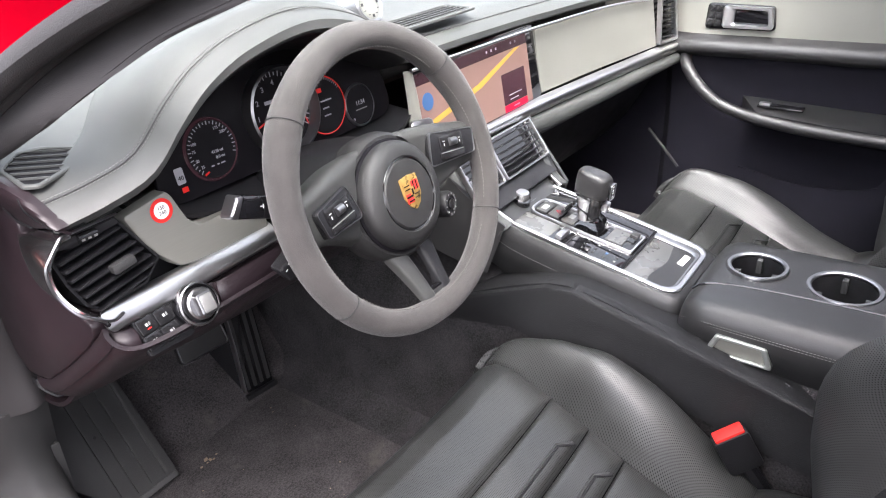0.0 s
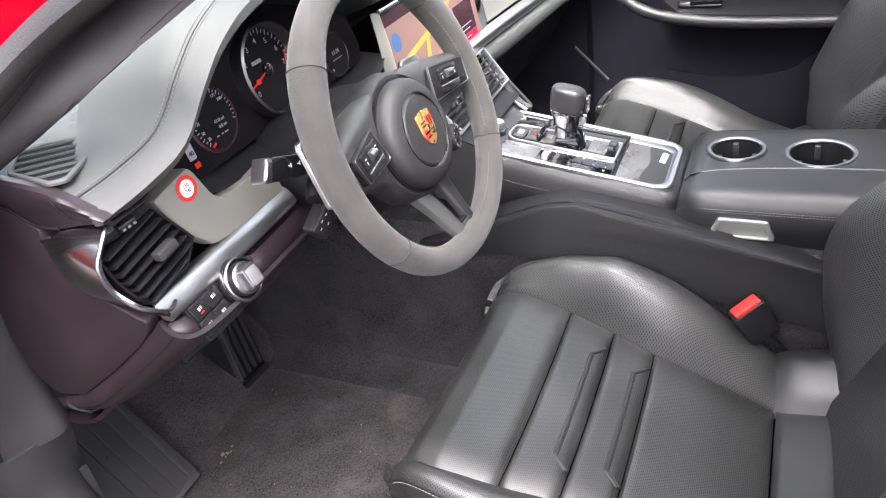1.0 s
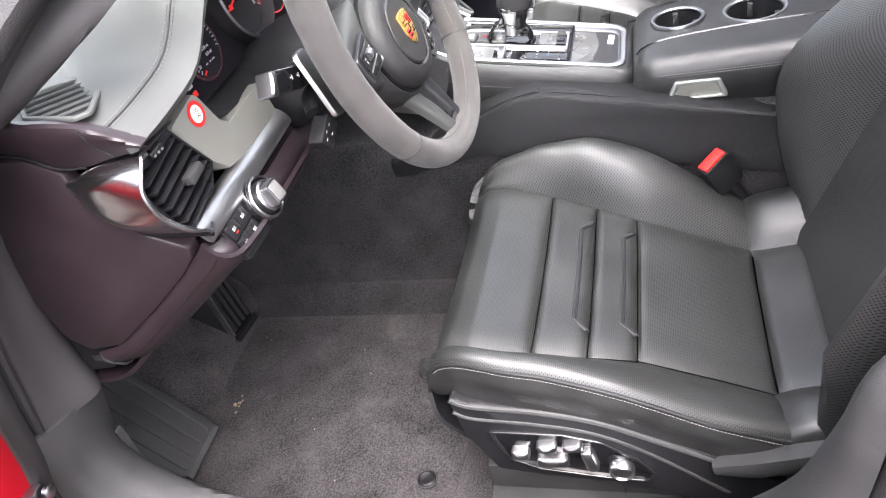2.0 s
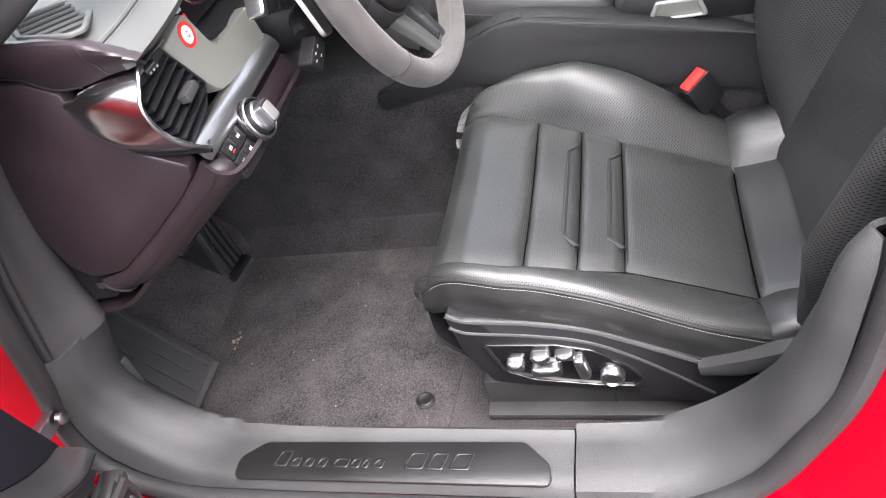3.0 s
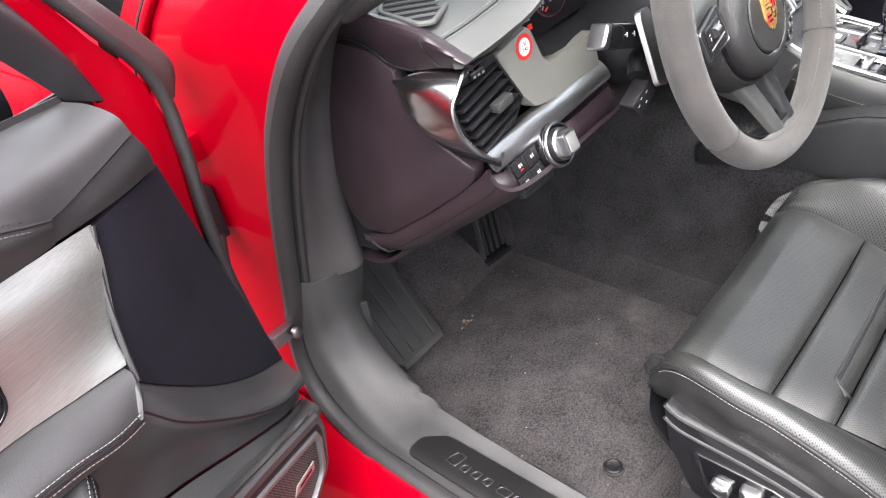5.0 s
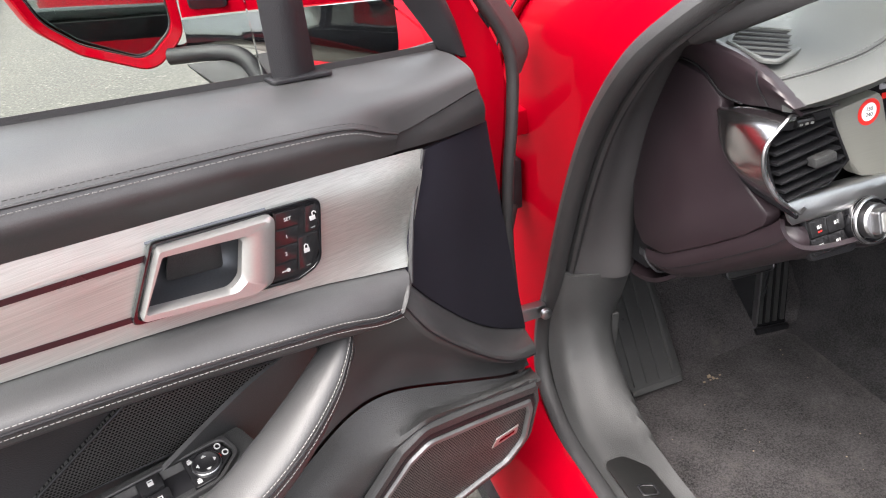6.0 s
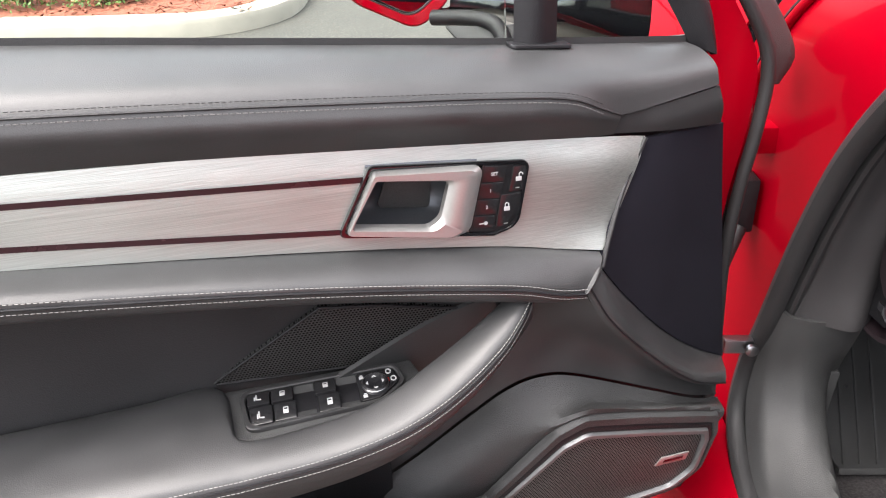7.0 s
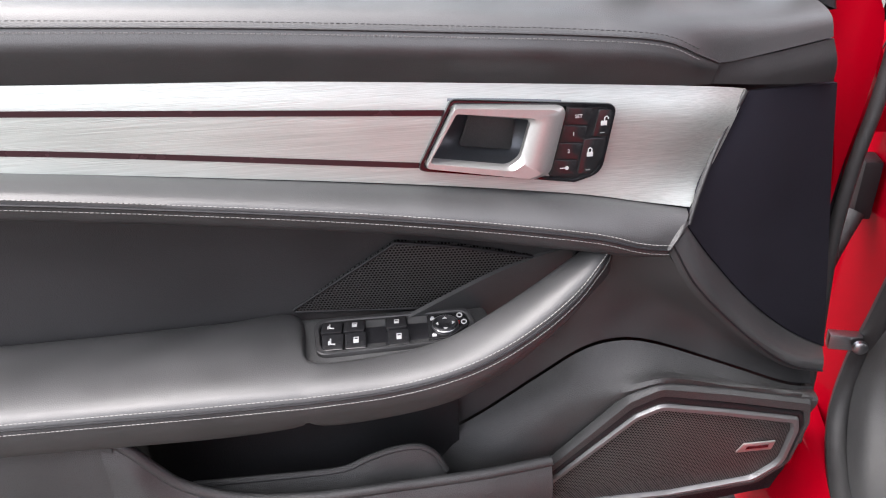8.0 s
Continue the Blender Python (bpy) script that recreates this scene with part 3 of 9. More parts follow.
part("rear_end", loft([[(-0.7, -2.4, 0.15), (0.04, -2.5, 0.15), (0.78, -2.4, 0.15)], [(-0.7, -2.4, 0.6), (0.04, -2.5, 0.6), (0.78, -2.4, 0.6)], [(-0.64, -2.28, 0.95), (0.04, -2.32, 1.03), (0.72, -2.28, 0.95)]], 12, 10, 0.02), RED, body)
shut = [(-0.795, -0.30, 0.255), (-0.795, -0.385, 0.315), (-0.792, -0.43, 0.40), (-0.787, -0.462, 0.49), (-0.768, -0.494, 0.66), (-0.70, -0.585, 0.90), (-0.62, -0.67, 1.13)]
part("b_pillar", loft([shut, [(x - 0.028, y - 0.035, z - 0.006) for x, y, z in shut], [(x - 0.046, y - 0.10, z - 0.006) for x, y, z in shut], [(x - 0.05, y - 0.24, z) for x, y, z in shut]], 34, 16, 0.004), RED, body)
screen = [[(-0.70, 0.72, 0.905), (-0.4, 0.90, 0.91), (0.04, 0.96, 0.915), (0.48, 0.90, 0.91), (0.78, 0.72, 0.905)],
          [(-0.66, 0.20, 1.02), (-0.4, 0.32, 1.05), (0.04, 0.36, 1.06), (0.48, 0.32, 1.05), (0.74, 0.20, 1.02)],
          [(-0.60, -0.30, 1.135), (-0.3, -0.24, 1.165), (0.04, -0.22, 1.165), (0.38, -0.24, 1.155), (0.68, -0.30, 1.12)]]
wind = part("windscreen", loft(screen, 24, 14, 0.004), GLASS, body, "clear windscreen")
wind.visible_shadow = False
part("firewall", loft([[(-0.80, 0.72, 0.12), (-0.78, 0.76, 0.5), (-0.74, 0.80, 0.86)], [(0.88, 0.72, 0.12), (0.86, 0.76, 0.5), (0.82, 0.80, 0.86)]], 10, 6, 0.02), PLASTIC, body)
# unseen board added under the dash top, stops windscreen light reaching the footwell
part("light_stop", box(0.04, 0.545, 0.797, 1.44, 0.53, 0.008, 0.002), PLASTIC, body)
for x in (-0.700, 0.800):
    part("kick_panel", box(x, 0.63, 0.45, 0.012, 0.32, 0.70, 0.003), PLASTIC, body)
# hinge, check strap, cable boot between pillar and door
hinge = part("door_hinge", box(-0.812, 0.512, 0.722, 0.05, 0.05, 0.036, 0.004), RED, body, "red painted door hinge")
part("hinge_arm", box(-0.855, 0.49, 0.728, 0.06, 0.022, 0.02, 0.003), RED, hinge)
strap = part("check_strap", box(-0.815, 0.45, 0.432, 0.04, 0.016, 0.022, 0.002), DARKCHROME, body, "bare metal check strap")
part("bolt", lathe([(0.009, 0), (0.009, 0.006), (0.006, 0.008), (0.0, 0.008)], basis((-0.80, 0.437, 0.433), (1, 0, 0), (0, 0, 1)), 12), DARKCHROME, strap)
boot = part("cable_boot", box(-0.814, 0.522, 0.622, 0.022, 0.040, 0.078, 0.004), PLASTIC, body, "black plastic cable boot")
part("bellows", tube(curve([(-0.82, 0.51, 0.59), (-0.84, 0.49, 0.55), (-0.86, 0.46, 0.52)], 10), 0.012, up=(1, 0, 0)), RUBBER, boot)

# ---- sill, pillars, floor ----
O = [(-0.802, -0.19, 0.268), (-0.802, 0.0, 0.268), (-0.802, 0.22, 0.268), (-0.80, 0.35, 0.275), (-0.79, 0.435, 0.318), (-0.783, 0.456, 0.39), (-0.775, 0.430, 0.503)]
A = [(-0.790, -0.19, 0.284), (-0.790, 0, 0.284), (-0.790, 0.22, 0.284), (-0.785, 0.335, 0.291), (-0.775, 0.41, 0.335), (-0.770, 0.435, 0.40), (-0.762, 0.424, 0.495)]
B = [(-0.73, -0.19, 0.286), (-0.73, 0, 0.286), (-0.73, 0.22, 0.286), (-0.727, 0.31, 0.292), (-0.722, 0.385, 0.335), (-0.726, 0.418, 0.40), (-0.738, 0.412, 0.496)]
C = [(-0.716, -0.19, 0.279), (-0.716, 0, 0.279), (-0.714, 0.2, 0.278), (-0.702, 0.295, 0.282), (-0.690, 0.385, 0.315), (-0.690, 0.430, 0.385), (-0.702, 0.404, 0.500)]
D = [(-0.706, -0.19, 0.11), (-0.706, 0, 0.11), (-0.704, 0.2, 0.11), (-0.690, 0.31, 0.11), (-0.668, 0.43, 0.13), (-0.664, 0.475, 0.29), (-0.674, 0.405, 0.503)]
sill = thing("sill_trim", (-0.76, 0.1, 0.268), "dark grey grained plastic door sill trim, lightly scuffed", "sill trim")
Mi = [tuple((V(*a) + V(*b)) / 2) for a, b in zip(A, B)]
part("sill_cover", loft([O, A, Mi, B, C, D], 60, 26, 0.006), GREYPLASTIC, sill)
plate_out = rounded([(-0.799, 0.258), (-0.768, 0.258), (-0.744, 0.225), (-0.740, -0.13), (-0.770, -0.162), (-0.799, -0.166)], [0.012, 0.016, 0.02, 0.018, 0.02, 0.012], 5)
PLATE = mat("brushed_black_plate", (0.008, 0.008, 0.008), 0.38, metal=0.0, vary=0.3, size=8, bump=0.15, grain=60, brush=(30, 0.6, 30))
plate = part("sill_plate", slab(plate_out, 0.0035, Matrix.Translation((0, 0, 0.2868)), 0.001), PLATE, sill, "brushed black sill plate")
# emblem on the plate, as plain slanted bars
for k, (y0, w) in enumerate([(0.205, 0.020), (0.181, 0.014), (0.162, 0.014), (0.143, 0.014), (0.120, 0.022), (0.096, 0.014), (0.080, 0.010), (0.064, 0.014), (0.022, 0.026), (-0.008, 0.022), (-0.037, 0.026)]):
    hgt = 0.024 if k in (0, 8, 9, 10) else 0.014
    def leaning(d):
        return rounded([(-0.781 + a, y0 + b) for a, b in ((d, -d), (hgt - d, -d - hgt * 0.3), (hgt - d, d - hgt * 0.3 - w), (d, d - w))], 0.004, 3)
    part("emblem_bar", ring(leaning(0.0), leaning(0.0032), 0.0014, Matrix.Translation((0, 0, 0.2906)), 0.0004), GLOSSKEY, plate)

bo = [(-0.802, -0.1932, 0.268), (-0.80, -0.295, 0.272), (-0.798, -0.362, 0.294), (-0.796, -0.410, 0.352), (-0.792, -0.445, 0.46), (-0.775, -0.464, 0.585), (-0.760, -0.470, 0.622)]
ba = [(-0.790, -0.1932, 0.284), (-0.788, -0.288, 0.289), (-0.784, -0.350, 0.317), (-0.780, -0.397, 0.378), (-0.775, -0.430, 0.48), (-0.764, -0.450, 0.592), (-0.755, -0.467, 0.624)]
bb = [(-0.73, -0.1932, 0.286), (-0.73, -0.285, 0.294), (-0.735, -0.352, 0.334), (-0.742, -0.402, 0.405), (-0.748, -0.432, 0.505), (-0.752, -0.448, 0.594), (-0.750, -0.466, 0.624)]
bc = [(-0.716, -0.1932, 0.279), (-0.712, -0.29, 0.288), (-0.71, -0.370, 0.335), (-0.714, -0.430, 0.41), (-0.720, -0.462, 0.515), (-0.728, -0.476, 0.590), (-0.744, -0.475, 0.622)]
bd = [(-0.69, -0.1932, 0.11), (-0.68, -0.33, 0.13), (-0.67, -0.45, 0.22), (-0.67, -0.54, 0.36), (-0.67, -0.57, 0.50), (-0.69, -0.53, 0.585), (-0.735, -0.49, 0.615)]
post = thing("b_pillar_trim", (-0.76, -0.4, 0.268), "dark grey scuffed plastic trim of the rear pillar foot", "pillar trim")
part("pillar_cover", loft([bo, ba, bb, bc, bd], 40, 22, 0.006), GREYPLASTIC, post)

lowtrim = thing("a_pillar_trim", (-0.76, 0.43, 0.51), "grey pillar trim beside the dashboard end", "pillar trim")
PILLAR = [((-0.7880, 0.430, 0.486), (-0.690, 0.391, 0.496)), ((-0.784, 0.416, 0.56), (-0.689, 0.392, 0.56)), ((-0.784, 0.382, 0.66), (-0.690, 0.377, 0.66)), ((-0.784, 0.336, 0.76), (-0.690, 0.350, 0.76)),
          ((-0.782, 0.270, 0.850), (-0.694, 0.305, 0.845)), ((-0.772, 0.248, 0.876), (-0.697, 0.270, 0.866)), ((-0.760, 0.223, 0.902), (-0.698, 0.226, 0.884)), ((-0.727, 0.183, 0.942), (-0.678, 0.154, 0.922)), ((-0.690, 0.130, 0.984), (-0.660, 0.072, 0.967)),
          ((-0.673, 0.055, 1.019), (-0.645, -0.008, 1.008)), ((-0.661, -0.035, 1.052), (-0.634, -0.098, 1.041)), ((-0.645, -0.145, 1.090), (-0.622, -0.188, 1.074)), ((-0.620, -0.297, 1.131), (-0.602, -0.33, 1.110))]


def pillar_rows(k0, k1, back, bulge):
    """Cross lines of the pillar trim: a soft rounded edge beside the seal, a flat face and a fold behind the dash."""
    rows = [[], [], [], [], []]
    for k in range(k0, k1):
        s, i = V(*PILLAR[k][0]), V(*PILLAR[k][1])
        a = V(*PILLAR[max(0, k - 1)][0])
        b = V(*PILLAR[min(len(PILLAR) - 1, k + 1)][0])
        inn = -(b - a).cross(V(1, 0, 0)).normalized()
        o = s + V(0.030, 0, 0) - inn * 0.006
        rows[0].append(o - inn * 0.006)
        rows[1].append(o + V(0.004, 0, 0) + inn * 0.006)
        rows[2].append(o.lerp(i, 0.45) + inn * bulge - V(bulge * 0.4, 0, 0))
        rows[3].append(i)
        rows[4].append(i + V(*back))
    return rows


part("lower_cover", loft(pillar_rows(0, 6, (0.04, 0.04, 0.01), 0.003), 44, 26, 0.004), PILLARCLOTH, lowtrim)
top_rows = pillar_rows(5, len(PILLAR), (0.02, 0.08, 0.012), 0.009)
for r_ in top_rows:
    r_[0] = r_[0].lerp(r_[1], 0.10)
part("upper_cover", loft(top_rows, 50, 26, 0.004), PILLARCLOTH, lowtrim)
part("flap", slab(rounded([(0, 0), (0.012, 0), (0.016, 0.09), (0.004, 0.095)], 0.003), 0.012, basis((-0.683, 0.44, 0.30), (0, 1, 0.1), (0, -0.15, 1))), GREYPLASTIC, sill, "small hinged plastic flap")

floor_line = [(-0.97, 0.118), (-0.60, 0.118), (-0.3, 0.118), (0.1, 0.118), (0.50, 0.118), (0.57, 0.135), (0.66, 0.22), (0.73, 0.36), (0.75, 0.50)]
bm = loft([[(-0.72, y, z) for y, z in floor_line], [(-0.4, y, z) for y, z in floor_line], [(-0.09, y, z) for y, z in floor_line]], 50, 14, 0.01)
tagged(part("floor", bm, CARPET, label="charcoal carpeted car floor", kind="structure"), category="floor")
bm = loft([[(0.15, y, z) for y, z in floor_line], [(0.5, y, z) for y, z in floor_line], [(0.84, y, z) for y, z in floor_line]], 40, 10, 0.01)
tagged(part("floor", bm, CARPET, label="charcoal carpeted floor on the passenger side", kind="structure"), category="floor")
tunnel = [[(-0.20, y, 0.119), (-0.145, y, 0.130), (-0.115, y, 0.165), (-0.105, y, 0.30), (-0.10, y, 0.46), (0.04, y, 0.48), (0.18, y, 0.46), (0.185, y, 0.30), (0.18, y, 0.10)] for y in (-0.9, -0.3, 0.3, 0.75)]
tagged(part("floor_tunnel", loft(tunnel, 24, 14, 0.01), SHADEDCARPET, label="carpeted floor tunnel under the console", kind="structure"), category="floor")
rear_wall = loft([[(-0.80, -0.95, 0.1), (0.88, -0.95, 0.1)], [(-0.80, -1.0, 0.75), (0.88, -1.0, 0.75)]], 6, 4, 0.05)
tagged(part("rear_bench", rear_wall, LEATHER, label="dark rear bench behind the front seats"), category="seat")

matt = thing("floor_mat", (-0.42, 0.25, 0.123), "charcoal cut-pile floor mat with dust and crumbs", "floor mat")
mo = rounded([(-0.702, 0.035), (-0.690, 0.40), (-0.605, 0.515), (-0.20, 0.56), (-0.150, 0.45), (-0.150, 0.02), (-0.47, 0.020), (-0.50, 0.022)], [0.03, 0.06, 0.03, 0.05, 0.04, 0.05, 0.01, 0.01], 5)
part("carpet_top", slab(mo, 0.0065, Matrix.Translation((0, 0, 0.1145)), 0.0035), CARPET, matt)
clip = part("mat_clip", lathe([(0.014, 0), (0.014, 0.004), (0.011, 0.006), (0.008, 0.0045), (0.0, 0.0045)], Matrix.Translation((-0.563, 0.076, 0.1233)), 24), PLASTIC, matt, "round black mat fastener")
part("rim", lathe([(0.0165, 0.0), (0.0165, 0.0025), (0.0148, 0.003), (0.0145, 0.0)], Matrix.Translation((-0.563, 0.076, 0.1233)), 24, False), RUBBER, clip)
rg = random.Random(11)
bm = bmesh.new()
for _ in range(24):
    x, y, s = rg.uniform(-0.66, -0.25), rg.uniform(0.06, 0.5), rg.uniform(0.0007, 0.0018)
    bm = join(bm, box(x, y, 0.1243 + s * 0.3, s * rg.uniform(1, 2), s, s * 0.7, 0))
for _ in range(9):
    x, y, s = -0.434 + rg.gauss(0, 0.012), 0.483 + rg.gauss(0, 0.004), rg.uniform(0.002, 0.004)
    bm = join(bm, box(x, y, 0.1255, s * 1.6, s, s * 0.5, 0))
tagged(part("crumbs", bm, mat("crumb", (0.20, 0.155, 0.11), 0.9), label="pale crumbs and lint on the floor mat", kind="stuff"), category="crumbs")
rest = thing("foot_rest", (-0.55, 0.53, 0.13), "ribbed black rubber foot rest", "foot rest")
fr = basis((-0.590, 0.507, 0.140), (1.0, 0.03, 0.0), (0.0, 0.60, 0.79))
part("pad", slab(rounded([(-0.004, -0.004), (0.107, -0.004), (0.107, 0.27), (-0.07, 0.27), (-0.07, 0.10)], 0.007), 0.016, fr, 0.003), GREYPLASTIC, rest)
for u, wd in ((0.004, 0.004), (0.030, 0.003), (0.058, 0.003), (0.088, 0.004)):
    part("rib", sweep([fr @ V(u, 0.004, 0.016), fr @ V(u + 0.004, 0.13, 0.016), fr @ V(u + 0.008, 0.262, 0.016)], [(-wd, -0.002), (wd, -0.002), (wd * 0.6, 0.0035), (-wd * 0.6, 0.0035)], up=fr.to_3x3() @ V(0, 0, 1)), GREYPLASTIC, rest)
part("toe", slab(rounded([(-0.004, -0.014), (0.107, -0.014), (0.107, 0.0), (-0.004, 0.0)], 0.003), 0.014, fr, 0.004), GREYPLASTIC, rest)
part("screw", lathe([(0.003, 0), (0.003, 0.0012), (0.0, 0.0014)], fr @ Matrix.Translation((0.020, 0.13, 0.016)), 12), PLASTIC, rest)

# ---- dashboard ----
dash = thing("dashboard", (0.04, 0.3, 0.5), "dark leather dashboard with satin metal trim and stitched hood", "dashboard")
XS = (-0.7055, -0.66, -0.612, -0.572, -0.53, -0.47, -0.38, -0.29, -0.22, -0.165, -0.13, 0.05, 0.25, 0.52, 0.79)
LIP = ((0.128, 0.829), (0.120, 0.836), (0.108, 0.853), (0.100, 0.893), (0.100, 0.922), (0.100, 0.944), (0.100, 0.955), (0.104, 0.936), (0.115, 0.905), (0.135, 0.875), (0.150, 0.862), (0.152, 0.858), (0.146, 0.855), (0.122, 0.85), (0.070, 0.835))
rim = [(x, y, z) for x, (y, z) in zip(XS, LIP)]
hump = [max(0.0, z - 0.862) for y, z in LIP]
v0 = [(x, y + 0.010, z + 0.002) for x, y, z in rim]
v1 = [(x, y - 0.006, z + 0.007) for x, y, z in rim]
v2 = [(x, y + 0.000, z + 0.017) for x, y, z in rim]
v3 = [(x, y + 0.022, z + 0.025) for x, y, z in rim]
v4 = [(x, y + 0.07, z + 0.034) for x, y, z in rim]
v5 = [(x, 0.34 + 0.02 * (0.5 - abs(x - 0.04)), 0.884 + h * 0.45) for (x, y, z), h in zip(rim, hump)]
v6 = [(x, 0.56 + 0.25 * (0.55 - (x - 0.04) ** 2), 0.894 + h * 0.1) for (x, y, z), h in zip(rim, hump)]
# the hood stands proud of the flat corner along a soft crease
skin = lofted([v0, v1, v2, v3, v4, v5, v6], 110, 46)


def corner(p):
    if p.x > -0.40 or p.y < 0.155:
        return p
    xc = -0.682 + (p.y - 0.16) * 1.09
    s = max(0.0, min(1.0, (xc - p.x) / 0.022)) * min(1.0, (p.y - 0.155) / 0.02)
    s = s * s * (3 - 2 * s)
    return V(p.x, p.y, p.z + (min(p.z, 0.8675 + 0.06 * (p.y - 0.2)) - p.z) * s)


skin = [[corner(p) for p in r] for r in skin]
top = part("dash_top", sheet(skin, 0.006), LITDASHLEATHER, dash, "stitched leather dash top")
part("stitching", join(stitches([V(x, y - 0.0010, z + 0.0008) for x, y, z in v3], 0.0042, (0.003, 0.0007, 0.0006), (0, -0.5, 1)), stitches([V(x, y + 0.0055, z + 0.0030) for x, y, z in v3], 0.0042, (0.003, 0.0007, 0.0006), (0, -0.4, 1))), THREAD, top, kind="stuff")
part("seam", tube(curve([V(x, y + 0.0022, z + 0.0016) for x, y, z in v3], 110), 0.0008, n=6), RUBBER, top)
hood = curve([V(x, y + 0.008, z + 0.0075) for x, y, z in rim], 120)
part("hood_roll", tube(hood[2:], 0.0080, up=(0, 0, 1), n=22), LITDASHLEATHER, top, "rolled leather edge of the hood")
# defroster grille on the dash top
dm = basis((-0.66, 0.21, 0.8692), (1, 0, 0.0), (0, 1, 0.06))
go = [(-0.040, 0.022), (-0.006, 0.056), (0.020, 0.049), (0.047, 0.016), (0.041, -0.003), (0.013, -0.027), (-0.034, -0.047), (-0.045, -0.036)]
gi = [(-0.035, 0.020), (-0.005, 0.049), (0.017, 0.042), (0.040, 0.014), (0.036, -0.001), (0.011, -0.021), (-0.032, -0.040), (-0.040, -0.033)]
rr_ = [0.012, 0.012, 0.014, 0.008, 0.010, 0.014, 0.008, 0.006]
grille = part("defroster_grille", ring(rounded(go, rr_), rounded(gi, rr_), 0.0034, dm), LITDASHLEATHER, dash)
part("well", slab(rounded(gi, rr_), 0.0012, dm, 0), DIALBLACK, grille)


def chord(poly, mid_pt, way):
    """The two points where a line through mid_pt crosses an outline."""
    hits = []
    for p, q in zip(poly, poly[1:] + poly[:1]):
        p, q = Vector(p), Vector(q)
        e = q - p
        den = way.x * e.y - way.y * e.x
        if abs(den) > 1e-9:
            r = p - mid_pt
            t, k = (r.x * e.y - r.y * e.x) / den, (r.x * way.y - r.y * way.x) / den
            if 0 <= k < 1:
                hits.append(t)
    return (mid_pt + way * min(hits), mid_pt + way * max(hits)) if len(hits) > 1 else None


along, across = Vector((0.745, -0.667)), Vector((0.667, 0.745))
for k in range(6):
    ends = chord(rounded(gi, rr_), Vector((0.0, 0.0)) + across * (-0.0360 + k * 0.0142), along)
    if ends:
        (a, b), (c, d) = ends
        part("slat", sweep([dm @ V(a, b, 0.0030), dm @ V((a + c) / 2, (b + d) / 2, 0.0032), dm @ V(c, d, 0.0030)], [(-0.0007, -0.002), (0.0007, -0.002), (0.0006, 0.0002), (-0.0006, 0.0002)]), LITDASHLEATHER, grille)
# centre defroster, clock pod on the far side of the hood
cm = basis((-0.02, 0.205, 0.9035), (1, 0.02, 0), (0, 1, 0.02))
cg = part("centre_grille", ring(rounded([(-0.10, -0.032), (0.10, -0.032), (0.10, 0.032), (-0.10, 0.032)], 0.012), rounded([(-0.09, -0.026), (0.09, -0.026), (0.09, 0.026), (-0.09, 0.026)], 0.008), 0.004, cm), LITDASHLEATHER, dash)
part("well", slab(rounded([(-0.09, -0.026), (0.09, -0.026), (0.09, 0.026), (-0.09, 0.026)], 0.008), 0.0012, cm, 0), PIANO, cg)
for k in range(5):
    part("slat", box(0, -0.02 + k * 0.0105, 0.0022, 0.178, 0.0022, 0.0016, 0.0004, cm), LITDASHLEATHER, cg)
pod = basis((-0.035, 0.325, 0.918), (1, 0.1, 0), (0.0, 0.35, 0.9))
clock = part("clock", lathe([(0.034, -0.03), (0.034, 0.010), (0.031, 0.013), (0.027, 0.010), (0.0, 0.009)], pod, 36), DARKCHROME, dash, "round chrome-rimmed dash clock")
part("dial", lathe([(0.0265, 0.0105), (0.0, 0.0112)], pod, 36), SATIN, clock)
for k in range(12):
    a = k * math.pi / 6
    part("tick", box(0.021 * math.cos(a), 0.021 * math.sin(a), 0.0118, 0.004, 0.0014, 0.0006, 0, pod) if k % 3 else box(0.021 * math.cos(a), 0.021 * math.sin(a), 0.0118, 0.005, 0.005, 0.0006, 0, pod), PLASTIC, clock)

# instrument binnacle
inner_rim = [p for p in rim if -0.62 < p[0] < -0.15]
backline = [(-0.575 + 0.41 * i / (len(inner_rim) - 1), 0.205, 0.80 + (p[2] - 0.84) * 0.85 + 0.02) for i, p in enumerate(inner_rim)]
binn = part("binnacle", loft([[(x, y + 0.004, z) for x, y, z in inner_rim], [((a[0] + b[0]) / 2, 0.15, (a[2] + b[2]) / 2 + 0.004) for a, b in zip(inner_rim, backline)], backline], 40, 10, 0.004), PLASTIC, dash, "black instrument hood lining")
part("binnacle_floor", loft([[(-0.60, 0.158, 0.80), (-0.5, 0.150, 0.772), (-0.36, 0.135, 0.77), (-0.2, 0.14, 0.775), (-0.14, 0.15, 0.79)], [(-0.60, 0.21, 0.805), (-0.5, 0.21, 0.79), (-0.36, 0.21, 0.79), (-0.2, 0.21, 0.79), (-0.15, 0.21, 0.80)]], 24, 6, 0.006), PLASTIC, binn)
cl = thing("instrument_cluster", (-0.36, 0.20, 0.79), "black glass instrument cluster with round dials, switched on", "instrument cluster")
face = basis((-0.36, 0.196, 0.86), (1, 0, 0), (0, 0.2, 1))
part("glass_face", slab(rounded([(-0.215, -0.075), (0.205, -0.072), (0.19, 0.02), (0.08, 0.075), (-0.08, 0.085), (-0.19, 0.02)], 0.03), 0.006, face, 0.001), DIALBLACK, cl)


